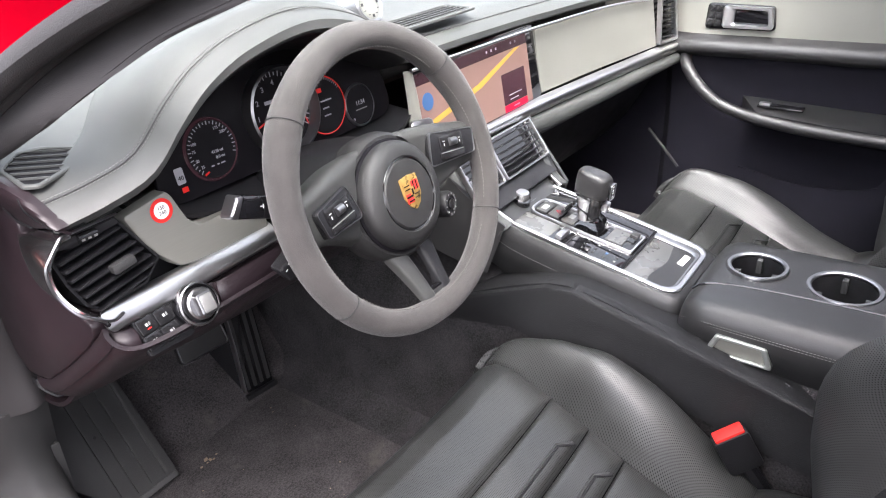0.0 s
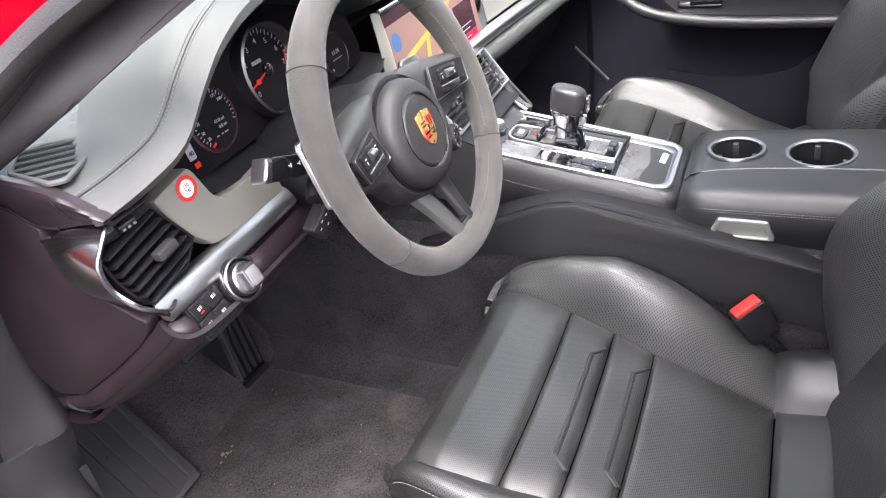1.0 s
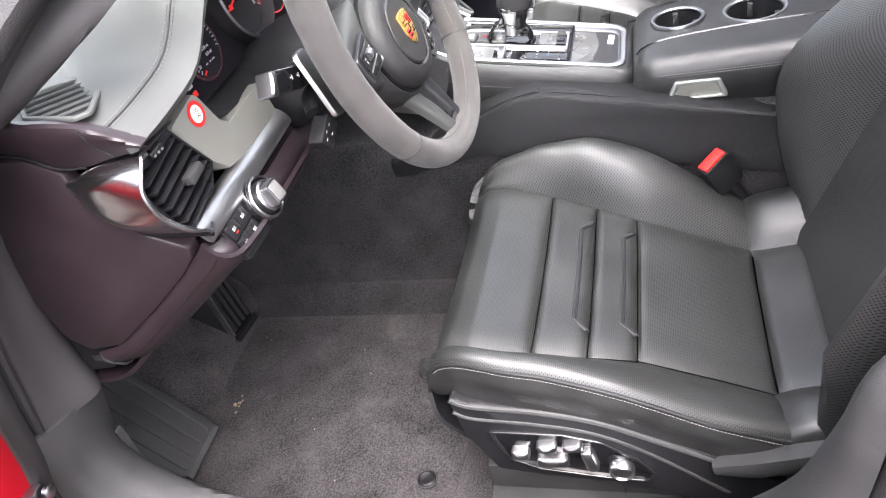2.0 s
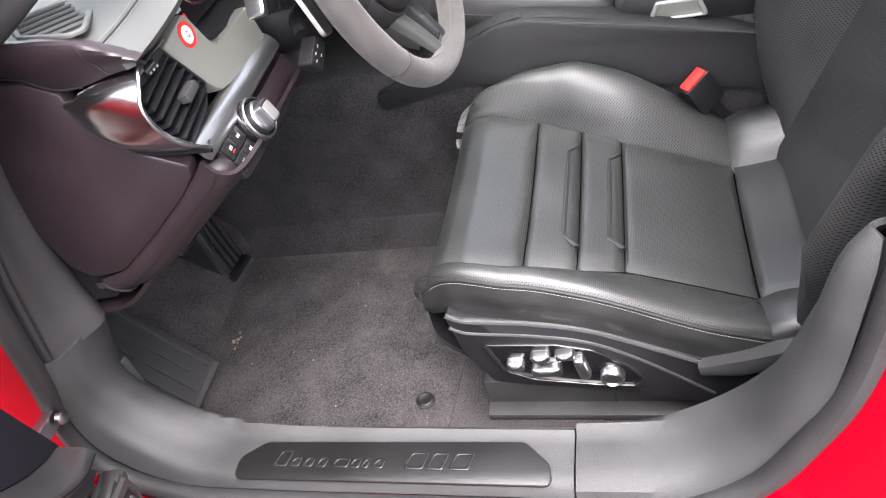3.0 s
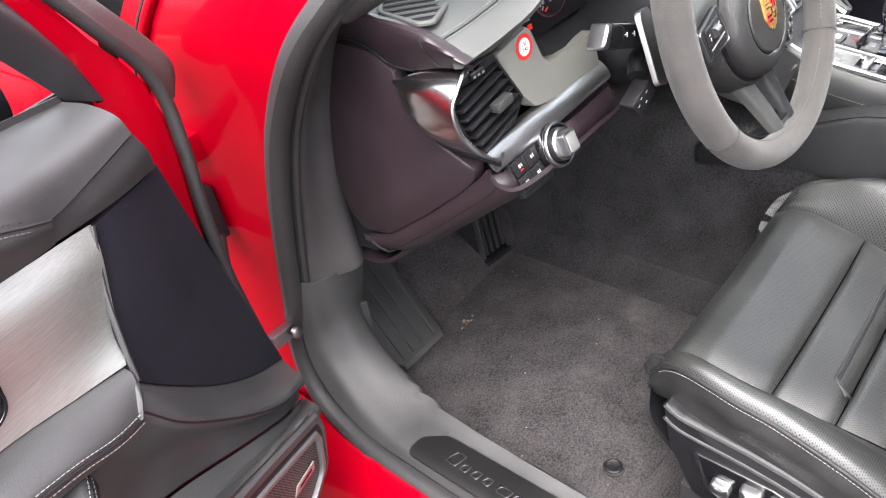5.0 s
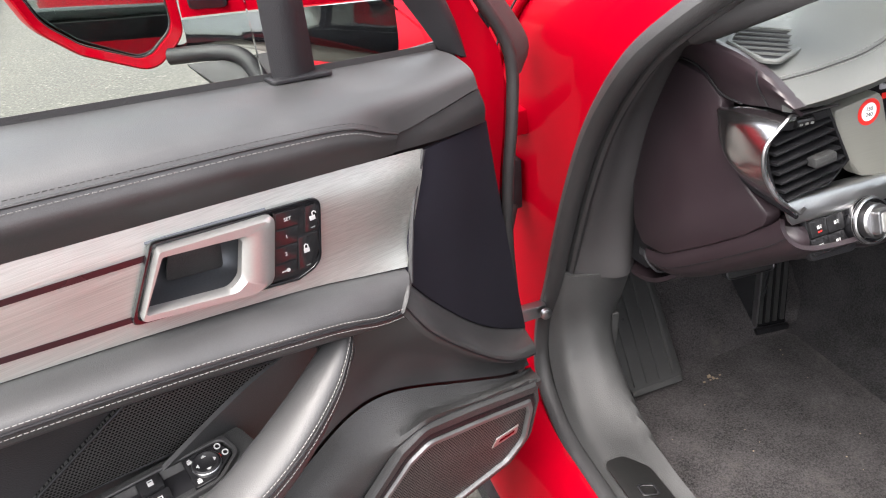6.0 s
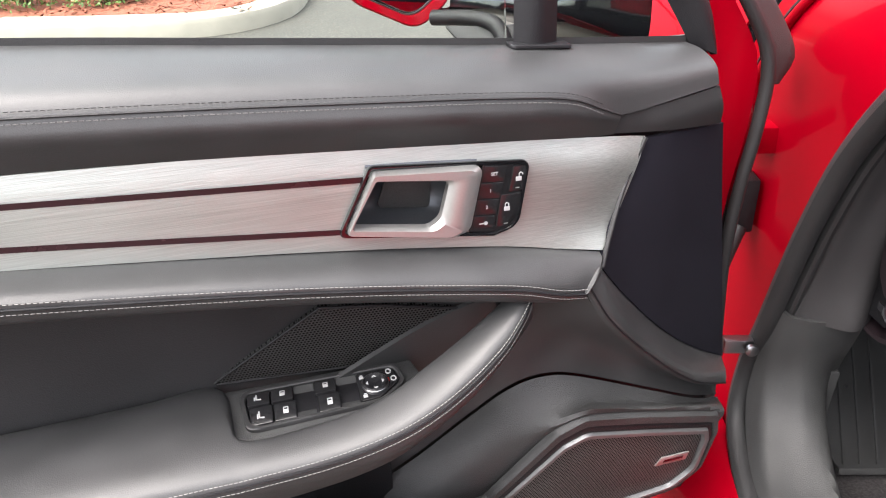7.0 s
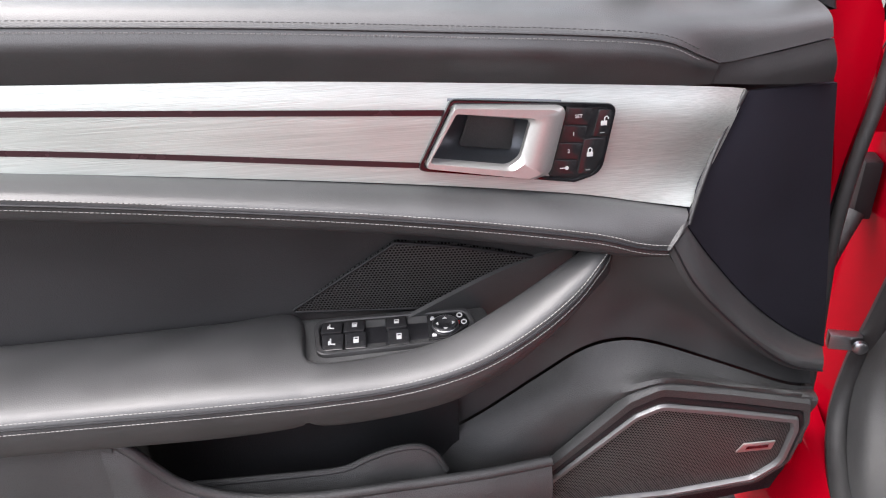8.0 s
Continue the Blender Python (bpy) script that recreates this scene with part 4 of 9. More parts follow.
def dial(cx, cy, r, depth, rimmat, ticks, needle=None, arc=(225, -45), lit=LITWHITE):
    dm_ = face @ Matrix.Translation((cx, cy, 0.006))
    d = part("dial", lathe([(r, 0), (r, depth), (r * 0.95, depth + 0.002), (r * 0.92, depth * 0.6), (r * 0.90, 0.002), (0.0, 0.002)], dm_, 48), rimmat, cl)
    part("disc", lathe([(r * 0.9, 0.0025), (0, 0.0027)], dm_, 48), DIALBLACK, d)
    for k in range(ticks):
        a = radians(arc[0] + (arc[1] - arc[0]) * k / (ticks - 1))
        ln = r * (0.12 if k % 2 == 0 else 0.07)
        part("tick", box(r * 0.82, 0, 0.0032, ln, 0.0012, 0.0004, 0, dm_ @ Matrix.Rotation(a, 4, "Z")), lit, d)
    if needle is not None:
        part("needle", box(r * 0.42, 0, 0.005, r * 0.7, 0.0022, 0.001, 0.0003, dm_ @ Matrix.Rotation(radians(needle), 4, "Z")), LITRED, d)
        part("hub", lathe([(r * 0.13, 0.003), (r * 0.13, 0.007), (r * 0.08, 0.008), (0, 0.008)], dm_, 20), PIANO, d)
    return dm_, d


dm_, d = dial(-0.012, -0.012, 0.057, 0.018, DARKCHROME, 33, 196, (215, -35))
for k in range(9):
    a = radians(215 - 250 * k / 8)
    part("number", words(str(k), 0.0095, dm_ @ Matrix.Translation((0.036 * math.cos(a), 0.036 * math.sin(a), 0.0034))), LITWHITE, d)
part("mark", box(-0.012, 0.014, 0.0034, 0.018, 0.0045, 0.0004, 0, dm_), LITWHITE, d)
part("readout", box(-0.024, -0.007, 0.0056, 0.008, 0.006, 0.0004, 0, dm_), LITRED, d)
dm_, d = dial(-0.126, -0.027, 0.038, 0.001, SCREENDARK, 29, None, (225, -20))
for k, (a, n_) in enumerate(((172, "75"), (152, "100"), (60, "175"), (38, "200"), (198, "50"), (220, "25"))):
    part("number", words(n_, 0.0050, dm_ @ Matrix.Translation((0.0255 * math.cos(radians(a)), 0.0255 * math.sin(radians(a)), 0.0034))), LITWHITE, d)
part("distance", words("4128 mi", 0.0052, dm_ @ Matrix.Translation((0.006, -0.004, 0.0034))), LITWHITE, d)
part("distance", words("0.0 mi", 0.0052, dm_ @ Matrix.Translation((0.008, -0.011, 0.0034))), LITWHITE, d)
for x, w in ((-0.006, 0.004), (0.002, 0.003), (0.009, 0.006)):
    part("text_line", box(x, -0.019, 0.0034, w, 0.0016, 0.0004, 0, dm_), LITWHITE, d)
part("red_zone", box(-0.024, -0.018, 0.0034, 0.007, 0.0022, 0.0004, 0, dm_ @ Matrix.Rotation(radians(20), 4, "Z")), LITRED, d)
dm_, d = dial(0.066, -0.026, 0.041, 0.001, DIALBLACK, 2, None, (225, 220), LITRED)
part("red_ring", lathe([(0.0398, 0.0030), (0.0390, 0.0034), (0.0380, 0.0030)], dm_, 56, False), LITRED, d)
for k in range(22):
    part("tick", box(0.0360, 0, 0.0032, 0.003, 0.0009, 0.0004, 0, dm_ @ Matrix.Rotation(radians(30 + k * 6), 4, "Z")), LITWHITE, d)
for k, w in enumerate((0.021, 0.012, 0.013)):
    part("text_line", box(0.004 - 0.003 * (k > 0), 0.006 - 0.010 * k, 0.0034, w, 0.0020, 0.0004, 0, dm_), LITWHITE, d)
part("warning_mark", box(-0.006, 0.021, 0.0034, 0.012, 0.006, 0.0004, 0.0, dm_), LITRED, d)
dm_, d = dial(0.134, -0.043, 0.031, 0.001, DARKCHROME, 2, None, (225, 220))
part("time", words("11:34", 0.0085, dm_ @ Matrix.Translation((0, 0.003, 0.0034))), LITWHITE, d)
part("text_line", box(0, -0.006, 0.0034, 0.024, 0.0016, 0.0004, 0, dm_), THREAD, d)
sign = part("speed_sign", slab(rounded([(-0.182, -0.053), (-0.171, -0.053), (-0.171, -0.034), (-0.182, -0.034)], 0.002), 0.0072, face, 0.0003), LITWHITE, cl)
part("sign_text", words("40", 0.0075, face @ Matrix.Translation((-0.1765, -0.046, 0.0076))), PLASTIC, sign)
part("sign_lamp", box(-0.1755, -0.060, 0.0075, 0.008, 0.006, 0.0004, 0, face), LITRED, cl)

# satin panel with a sticker beside the column
pan = basis((0, 0.0555, 0), (1, 0, 0), (0, 0.12, 1))
part("satin_panel", slab(rounded([(-0.633, 0.819), (-0.577, 0.829), (-0.565, 0.792), (-0.546, 0.778), (-0.460, 0.780), (-0.456, 0.728), (-0.540, 0.734), (-0.586, 0.741), (-0.618, 0.776)], [0.004, 0.006, 0.02, 0.02, 0.004, 0.004, 0.02, 0.02, 0.02], 5), 0.020, pan @ Matrix.Translation((0, 0.0, -0.014)), 0.005), SATIN, dash, "satin metal panel")
stick = thing("sticker", pan @ Matrix.Translation((-0.5895, 0.8105, 0.0062)), "round white sticker with a red ring on the satin panel", "sticker", build=pan @ Matrix.Translation((-0.5895, 0.8105, 0.0062)))
part("red_ring", ring(circle(0.0135), circle(0.0093), 0.0006, None, 0.0001), REDMARK, stick)
part("disc", lathe([(0.0093, 0), (0.0093, 0.0004), (0, 0.0004)], None, 30), WHITEMARK, stick)
part("print", words("150", 0.0058, Matrix.Translation((0, 0.0028, 0.0005)), 0.0001), PLASTIC, stick)
part("print", words("240", 0.0058, Matrix.Translation((0.0005, -0.0030, 0.0005)), 0.0001), PLASTIC, stick)


vent = thing("side_vent", (-0.66, 0.15, 0.72), "chrome framed dashboard air vent with black louvres", "air vent")
vm = basis((0, 0.060, 0), (1, 0.0, 0), (0.0, 0.10, 1))
vi = [(-0.714, 0.816), (-0.702, 0.825), (-0.644, 0.825), (-0.610, 0.765), (-0.632, 0.744), (-0.684, 0.739), (-0.698, 0.750), (-0.709, 0.778), (-0.715, 0.805)]
part("cavity", slab(rounded(vi, 0.002), 0.002, vm @ Matrix.Translation((0, 0, -0.045)), 0), DIALBLACK, vent)


def vent_left(z):
    return -0.694 - (z - 0.745) * 0.42 if z < 0.780 else -0.7087 - (z - 0.780) * 0.2


def vent_right(z):
    return -0.634 + (z - 0.744) * 1.15 if z < 0.764 else -0.611 - (z - 0.764) * 0.55


for k in range(7):
    zl = 0.742 + k * 0.0103
    zr = zl + 0.009
    a, b = V(vent_left(zl) + 0.001, zl, 0.001), V(vent_right(zr) - 0.0045, zr, -0.006)
    part("louvre", sweep([vm @ a, vm @ a.lerp(b, 0.5), vm @ b], [(-0.0014, -0.010), (0.0014, -0.010), (0.0014, 0.0055), (0.0008, 0.0068), (-0.0008, 0.0068), (-0.0014, 0.0055)], up=vm.to_3x3() @ V(0, 0, 1)), PLASTIC, vent)
part("vane_tab", box(-0.655, 0.779, 0.008, 0.026, 0.010, 0.012, 0.0025, vm @ Matrix.Translation((-0.655, 0.779, 0)) @ pose(0, 0, 0, 0, 0, 7) @ Matrix.Translation((0.655, -0.779, 0))), GREYPLASTIC, vent)
part("cavity_wall", sweep([vm @ V(a, b, -0.016) for a, b in vi], [(-0.001, -0.03), (0.002, -0.03), (0.002, 0.014), (-0.001, 0.014)], up=vm.to_3x3() @ V(0, 0, 1), closed=True), PLASTIC, vent)
part("upper_plate", slab(rounded([(-0.711, 0.816), (-0.702, 0.8235), (-0.645, 0.8245), (-0.640, 0.818), (-0.690, 0.812)], 0.002), 0.004, vm @ Matrix.Translation((0, 0, -0.004)), 0.0008), PLASTIC, vent)
part("thumb_wheel", lathe([(0.0050, -0.010), (0.0055, -0.004), (0.0055, 0.004), (0.0050, 0.010), (0.0, 0.010)], vm @ Matrix.Translation((-0.676, 0.8185, 0.000)) @ pose(0, 0, 0, 0, 90, 0), 18), GLOSSKEY, vent)
for dx in (-0.0065, 0.0, 0.0065):
    part("mark", box(-0.676 + dx, 0.8175, 0.0058, 0.0035, 0.0022, 0.0004, 0, vm), SILVER, vent)
# chrome frame: side blade along the dash end and the strip to the column
tip_ = (-0.703, 0.228, 0.806)
blade_rows = [[tip_, (-0.6990, 0.198, 0.8160), (-0.6990, 0.166, 0.8225), (-0.6960, 0.130, 0.8265)],
              [(-0.7035, 0.2279, 0.8055), (-0.7060, 0.199, 0.8150), (-0.7095, 0.167, 0.8205), (-0.7065, 0.131, 0.8245)],
              [(-0.7040, 0.2277, 0.8045), (-0.7130, 0.200, 0.8090), (-0.7180, 0.168, 0.8120), (-0.7165, 0.131, 0.8150)],
              [(-0.7045, 0.2274, 0.8020), (-0.7145, 0.203, 0.8010), (-0.7205, 0.169, 0.8000), (-0.7265, 0.129, 0.8000)],
              [(-0.7045, 0.2270, 0.7990), (-0.7140, 0.206, 0.7880), (-0.7200, 0.173, 0.7800), (-0.7270, 0.124, 0.7780)],
              [(-0.7035, 0.2262, 0.7950), (-0.7110, 0.208, 0.7730), (-0.7165, 0.176, 0.7600), (-0.7185, 0.113, 0.7570)],
              [(-0.7000, 0.2255, 0.7900), (-0.6990, 0.203, 0.7590), (-0.7000, 0.172, 0.7405), (-0.6980, 0.106, 0.7350)]]
blade_i = blade_rows[-1]
part("blade_groove", tube(curve([V(x + 0.001, y, z - 0.0015) for x, y, z in blade_i], 30), 0.0022, up=(1, 0, 0), n=8), DIALBLACK, vent)
part("chrome_blade", loft(blade_rows, 30, 24, 0.003), POLISHED, vent, "polished chrome end blade")
edge = curve([(-0.645, 0.134, 0.8275), (-0.690, 0.131, 0.828), (-0.704, 0.129, 0.8285), (-0.709, 0.128, 0.8255), (-0.7180, 0.128, 0.816), (-0.7278, 0.128, 0.802), (-0.7282, 0.123, 0.778), (-0.7190, 0.112, 0.756), (-0.702, 0.107, 0.742), (-0.688, 0.112, 0.732), (-0.672, 0.122, 0.729)], 60)
part("chrome_rim", sweep(edge, [(-0.004, -0.006), (0.004, -0.006), (0.006, 0.0), (0.003, 0.006), (-0.003, 0.006), (-0.006, 0.0)], up=(0, -1, 0), scale=lambda t: 0.22 + 0.06 * min(1.0, t * 4)), DARKCHROME, vent)
strip = [[(x, y + dy, z + dz) for x, dy, dz in ((-0.694 + q, -0.004, 0.004), (-0.655 + 0.3 * q, 0.0, 0.001), (-0.58, 0.002, 0.0), (-0.455, 0.006, 0.002))] for y, z, q in (
    (0.152, 0.7300, 0.016), (0.142, 0.7335, 0.010), (0.135, 0.7340, 0.004), (0.1275, 0.7290, 0.0), (0.1215, 0.7215, 0.0), (0.1205, 0.7150, 0.003), (0.1260, 0.7090, 0.010))]
part("chrome_strip", loft(strip, 24, 18, 0.003), CHROME, vent, "bright metal strip")

# leather end cap, knee roll
cap = [(0.322, 0.836), (0.346, 0.795), (0.366, 0.713), (0.378, 0.652), (0.371, 0.598), (0.348, 0.576), (0.300, 0.584), (0.224, 0.637), (0.164, 0.684), (0.141, 0.707), (0.138, 0.721), (0.172, 0.737), (0.203, 0.756), (0.222, 0.782), (0.228, 0.816), (0.262, 0.832)]
capm = Matrix(((0, 0, -1, -0.684), (1, 0, 0, 0), (0, 1, 0, 0), (0, 0, 0, 1)))
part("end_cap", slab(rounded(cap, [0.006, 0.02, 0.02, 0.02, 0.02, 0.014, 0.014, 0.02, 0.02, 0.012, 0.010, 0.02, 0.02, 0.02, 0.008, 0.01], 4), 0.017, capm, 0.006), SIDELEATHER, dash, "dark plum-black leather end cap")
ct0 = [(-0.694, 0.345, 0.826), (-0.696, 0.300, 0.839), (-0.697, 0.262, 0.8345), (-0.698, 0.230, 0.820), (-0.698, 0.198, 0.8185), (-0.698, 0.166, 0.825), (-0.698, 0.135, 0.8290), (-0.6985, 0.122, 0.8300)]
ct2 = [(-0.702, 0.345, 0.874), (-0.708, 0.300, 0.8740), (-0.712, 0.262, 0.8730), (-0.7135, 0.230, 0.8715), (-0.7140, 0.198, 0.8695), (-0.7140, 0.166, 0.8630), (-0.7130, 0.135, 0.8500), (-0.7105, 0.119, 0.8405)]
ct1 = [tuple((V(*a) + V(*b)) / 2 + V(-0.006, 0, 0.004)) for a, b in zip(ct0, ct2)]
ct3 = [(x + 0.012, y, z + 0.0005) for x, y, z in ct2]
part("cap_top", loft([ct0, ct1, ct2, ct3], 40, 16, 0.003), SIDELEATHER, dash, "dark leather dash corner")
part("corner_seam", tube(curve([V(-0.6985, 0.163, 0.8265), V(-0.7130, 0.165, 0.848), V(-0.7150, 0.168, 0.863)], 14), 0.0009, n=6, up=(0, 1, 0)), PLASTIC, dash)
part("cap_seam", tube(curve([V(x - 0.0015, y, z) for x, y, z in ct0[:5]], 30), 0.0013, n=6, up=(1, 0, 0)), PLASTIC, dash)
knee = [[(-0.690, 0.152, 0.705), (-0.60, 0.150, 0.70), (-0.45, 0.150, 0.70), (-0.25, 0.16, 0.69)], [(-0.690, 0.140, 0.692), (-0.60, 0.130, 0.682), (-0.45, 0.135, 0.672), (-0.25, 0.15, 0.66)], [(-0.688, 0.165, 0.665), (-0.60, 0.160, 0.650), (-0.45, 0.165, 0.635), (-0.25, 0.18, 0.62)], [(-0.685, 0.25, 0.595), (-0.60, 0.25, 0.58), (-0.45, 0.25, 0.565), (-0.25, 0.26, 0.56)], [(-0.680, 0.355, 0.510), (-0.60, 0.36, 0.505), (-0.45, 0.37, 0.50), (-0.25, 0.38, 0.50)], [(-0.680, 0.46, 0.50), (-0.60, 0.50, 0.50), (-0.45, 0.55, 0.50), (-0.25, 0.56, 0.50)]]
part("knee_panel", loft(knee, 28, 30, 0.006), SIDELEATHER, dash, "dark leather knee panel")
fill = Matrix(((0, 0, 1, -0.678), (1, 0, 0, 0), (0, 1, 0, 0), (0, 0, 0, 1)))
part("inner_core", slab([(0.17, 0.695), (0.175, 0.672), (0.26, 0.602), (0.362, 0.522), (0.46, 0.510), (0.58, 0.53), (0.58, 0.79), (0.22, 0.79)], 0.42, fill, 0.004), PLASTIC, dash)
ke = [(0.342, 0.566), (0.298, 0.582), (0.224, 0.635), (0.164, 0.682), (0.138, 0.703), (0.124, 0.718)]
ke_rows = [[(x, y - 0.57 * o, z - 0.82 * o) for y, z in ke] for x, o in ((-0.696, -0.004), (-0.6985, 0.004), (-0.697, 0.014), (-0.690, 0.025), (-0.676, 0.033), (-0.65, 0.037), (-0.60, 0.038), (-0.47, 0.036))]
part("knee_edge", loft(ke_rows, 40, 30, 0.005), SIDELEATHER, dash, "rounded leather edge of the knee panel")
part("knee_seam", tube(curve([V(-0.6965, y - 0.57 * 0.016, z - 0.82 * 0.016) for y, z in ke], 30), 0.0007, n=5, up=(1, 0, 0)), PLASTIC, dash)
part("edge_foot", loft([[(x, 0.342 - 0.57 * o + d, 0.566 - 0.82 * o) for x, o in ((-0.696, 0.0), (-0.6985, 0.008), (-0.690, 0.025), (-0.676, 0.033), (-0.60, 0.038))] for d in (0.0, 0.006, 0.012)], 16, 6, 0.003), PLASTIC, dash)
# light switch and its keys
sw = thing("light_switch", (-0.63, 0.12, 0.68), "rotary headlight switch with four small keys", "light switch")
sm = basis((-0.595, 0.110, 0.702), (1, 0.06, 0.10), (-0.08, 0.42, 1))
part("base", lathe([(0.0250, -0.014), (0.0250, 0.002), (0.0235, 0.0045), (0.0215, 0.004), (0.0195, 0.001), (0.0, 0.001)], sm, 40), PIANO, sw, "smoked gloss collar")
part("collar_ring", lathe([(0.0252, 0.0005), (0.0243, 0.0042), (0.0230, 0.0052), (0.0220, 0.0042)], sm, 40, False), DARKCHROME, sw)
part("knob", lathe([(0.0185, 0.0), (0.0180, 0.009), (0.0160, 0.011), (0.0, 0.011)], sm, 40), DARKCHROME, sw, "smoked silver rotary knob")
part("grip", slab(rounded([(-0.011, -0.013), (0.011, -0.013), (0.011, 0.013), (-0.011, 0.013)], 0.004), 0.021, sm @ Matrix.Rotation(radians(-8), 4, "Z"), 0.003), DARKCHROME, sw)
part("grip_face", slab(rounded([(-0.008, -0.010), (0.008, -0.010), (0.008, 0.010), (-0.008, 0.010)], 0.003), 0.0016, sm @ Matrix.Rotation(radians(-8), 4, "Z") @ Matrix.Translation((0, 0, 0.0204)), 0.0006), SILVER, sw)
part("panel", slab(rounded([(-0.072, -0.006), (-0.014, -0.014), (-0.014, 0.030), (-0.069, 0.040)], 0.006), 0.006, sm @ Matrix.Translation((0, -0.014, -0.016)), 0.001), PLASTIC, sw)
for i in range(2):
    for j in range(2):
        k = part("key", slab(rounded([(0, 0), (0.0205, -0.001), (0.0205, 0.0170), (0, 0.0180)], 0.002), 0.004, sm @ Matrix.Translation((-0.0680 + i * 0.0215 - 0.002 * (1 - j), -0.015 - 0.002 * i + j * 0.0190, -0.0100)), 0.0008), GLOSSKEY, sw)
        cx, cy = -0.0575 + i * 0.0215 - 0.002 * (1 - j), -0.0060 - 0.002 * i + j * 0.0190
        part("symbol", join(box(cx - 0.0012, cy, -0.0058, 0.0028, 0.0034, 0.0003, 0, sm), box(cx + 0.0022, cy, -0.0058, 0.0016, 0.0008, 0.0003, 0, sm), box(cx + 0.0022, cy + 0.0014, -0.0058, 0.0016, 0.0007, 0.0003, 0, sm), box(cx + 0.0022, cy - 0.0014, -0.0058, 0.0016, 0.0007, 0.0003, 0, sm)), KEYMARK, k)
        if (i, j) == (0, 1):
            part("indicator", box(cx, cy - 0.0048, -0.0058, 0.005, 0.0011, 0.0003, 0, sm), REDMARK, k)
swb = [[(-0.690, 0.134, 0.710), (-0.682, 0.124, 0.710), (-0.668, 0.123, 0.708), (-0.655, 0.132, 0.706), (-0.61, 0.134, 0.706), (-0.565, 0.132, 0.706), (-0.55, 0.123, 0.707), (-0.46, 0.126, 0.708)],
       [(-0.692, 0.124, 0.702), (-0.682, 0.113, 0.700), (-0.668, 0.112, 0.698), (-0.655, 0.128, 0.697), (-0.61, 0.130, 0.694), (-0.565, 0.128, 0.694), (-0.55, 0.114, 0.694), (-0.46, 0.118, 0.694)],
       [(-0.688, 0.126, 0.690), (-0.679, 0.115, 0.686), (-0.666, 0.114, 0.682), (-0.652, 0.128, 0.678), (-0.61, 0.130, 0.674), (-0.565, 0.128, 0.672), (-0.55, 0.115, 0.673), (-0.46, 0.120, 0.672)],
       [(-0.684, 0.140, 0.678), (-0.674, 0.130, 0.670), (-0.664, 0.129, 0.664), (-0.650, 0.132, 0.659), (-0.61, 0.134, 0.653), (-0.565, 0.134, 0.650), (-0.55, 0.130, 0.650), (-0.46, 0.136, 0.650)],
       [(-0.680, 0.170, 0.668), (-0.670, 0.160, 0.652), (-0.660, 0.160, 0.646), (-0.648, 0.160, 0.642), (-0.61, 0.164, 0.636), (-0.565, 0.165, 0.632), (-0.55, 0.165, 0.632), (-0.46, 0.17, 0.634)]]
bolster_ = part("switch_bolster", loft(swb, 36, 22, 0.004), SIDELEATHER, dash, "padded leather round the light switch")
for o in (0.0, 0.006):
    part("stitching", stitches([V(-0.688, 0.1245 + 0.8 * o, 0.688 - o), V(-0.678, 0.1145 + 0.8 * o, 0.685 - o), V(-0.666, 0.1135 + 0.8 * o, 0.682 - o)], 0.0036, (0.0028, 0.0009, 0.0006), out=(-0.3, -1, -0.2), lift=0.001), THREAD, bolster_, kind="stuff")
part("stitching", stitches([V(-0.565, 0.1135, 0.682), V(-0.52, 0.115, 0.682), V(-0.462, 0.117, 0.682)], 0.004, (0.003, 0.0008, 0.0006), out=(0, -1, 0.1), lift=0.001), THREAD, bolster_, kind="stuff")

# ---- middle and passenger side ----
scr = thing("touch_screen", (0.05, 0.16, 0.70), "wide centre touch screen showing a map with a road", "display")
sc = basis((0.052, 0.1535, 0.775), (1, 0.0, 0), (0, 0.16, 1))
part("bezel", slab(rounded([(-0.20, -0.072), (0.19, -0.068), (0.185, 0.076), (-0.195, 0.074)], 0.008), 0.010, sc, 0.002), PIANO, scr)
part("map", slab(rounded([(-0.183, -0.058), (0.155, -0.058), (0.155, 0.048), (-0.183, 0.048)], 0.002), 0.0106, sc, 0), SCREENLIT, scr)
part("status_bar", slab(rounded([(-0.183, 0.049), (0.155, 0.049), (0.155, 0.066), (-0.183, 0.066)], 0.002), 0.0106, sc, 0), SCREENDARK, scr)
part("road", slab([(-0.183, -0.015), (-0.02, 0.012), (0.11, 0.047), (0.13, 0.047), (-0.01, 0.004), (-0.183, -0.024)], 0.0109, sc, 0), SCREENROAD, scr)
part("side_road", slab([(-0.06, 0.004), (-0.048, 0.006), (-0.075, -0.058), (-0.09, -0.058)], 0.0108, sc, 0), SCREENROAD, scr)
part("info_panel", slab(rounded([(0.055, -0.045), (0.135, -0.045), (0.135, 0.010), (0.055, 0.010)], 0.002), 0.0111, sc, 0), SCREENDARK, scr)
part("red_tile", slab(rounded([(0.055, -0.058), (0.135, -0.058), (0.135, -0.046), (0.055, -0.046)], 0.002), 0.0111, sc, 0), SCREENRED, scr)
part("compass", lathe([(0.014, 0.0106), (0.014, 0.0112), (0, 0.0112)], sc @ Matrix.Translation((-0.160, 0.020, 0)), 24), SCREENBLUE, scr)
for k, x in enumerate((0.02, 0.035, 0.05, 0.10, 0.115)):
    part("icon", box(x, 0.058, 0.0110, 0.004, 0.004, 0.0003, 0, sc), LITWHITE, scr)
for x, y, w in ((0.095, -0.030, 0.045), (0.09, -0.038, 0.030), (0.095, -0.052, 0.02)):
    part("text_line", box(x, y, 0.0114, w, 0.0016, 0.0003, 0, sc), LITWHITE, scr)
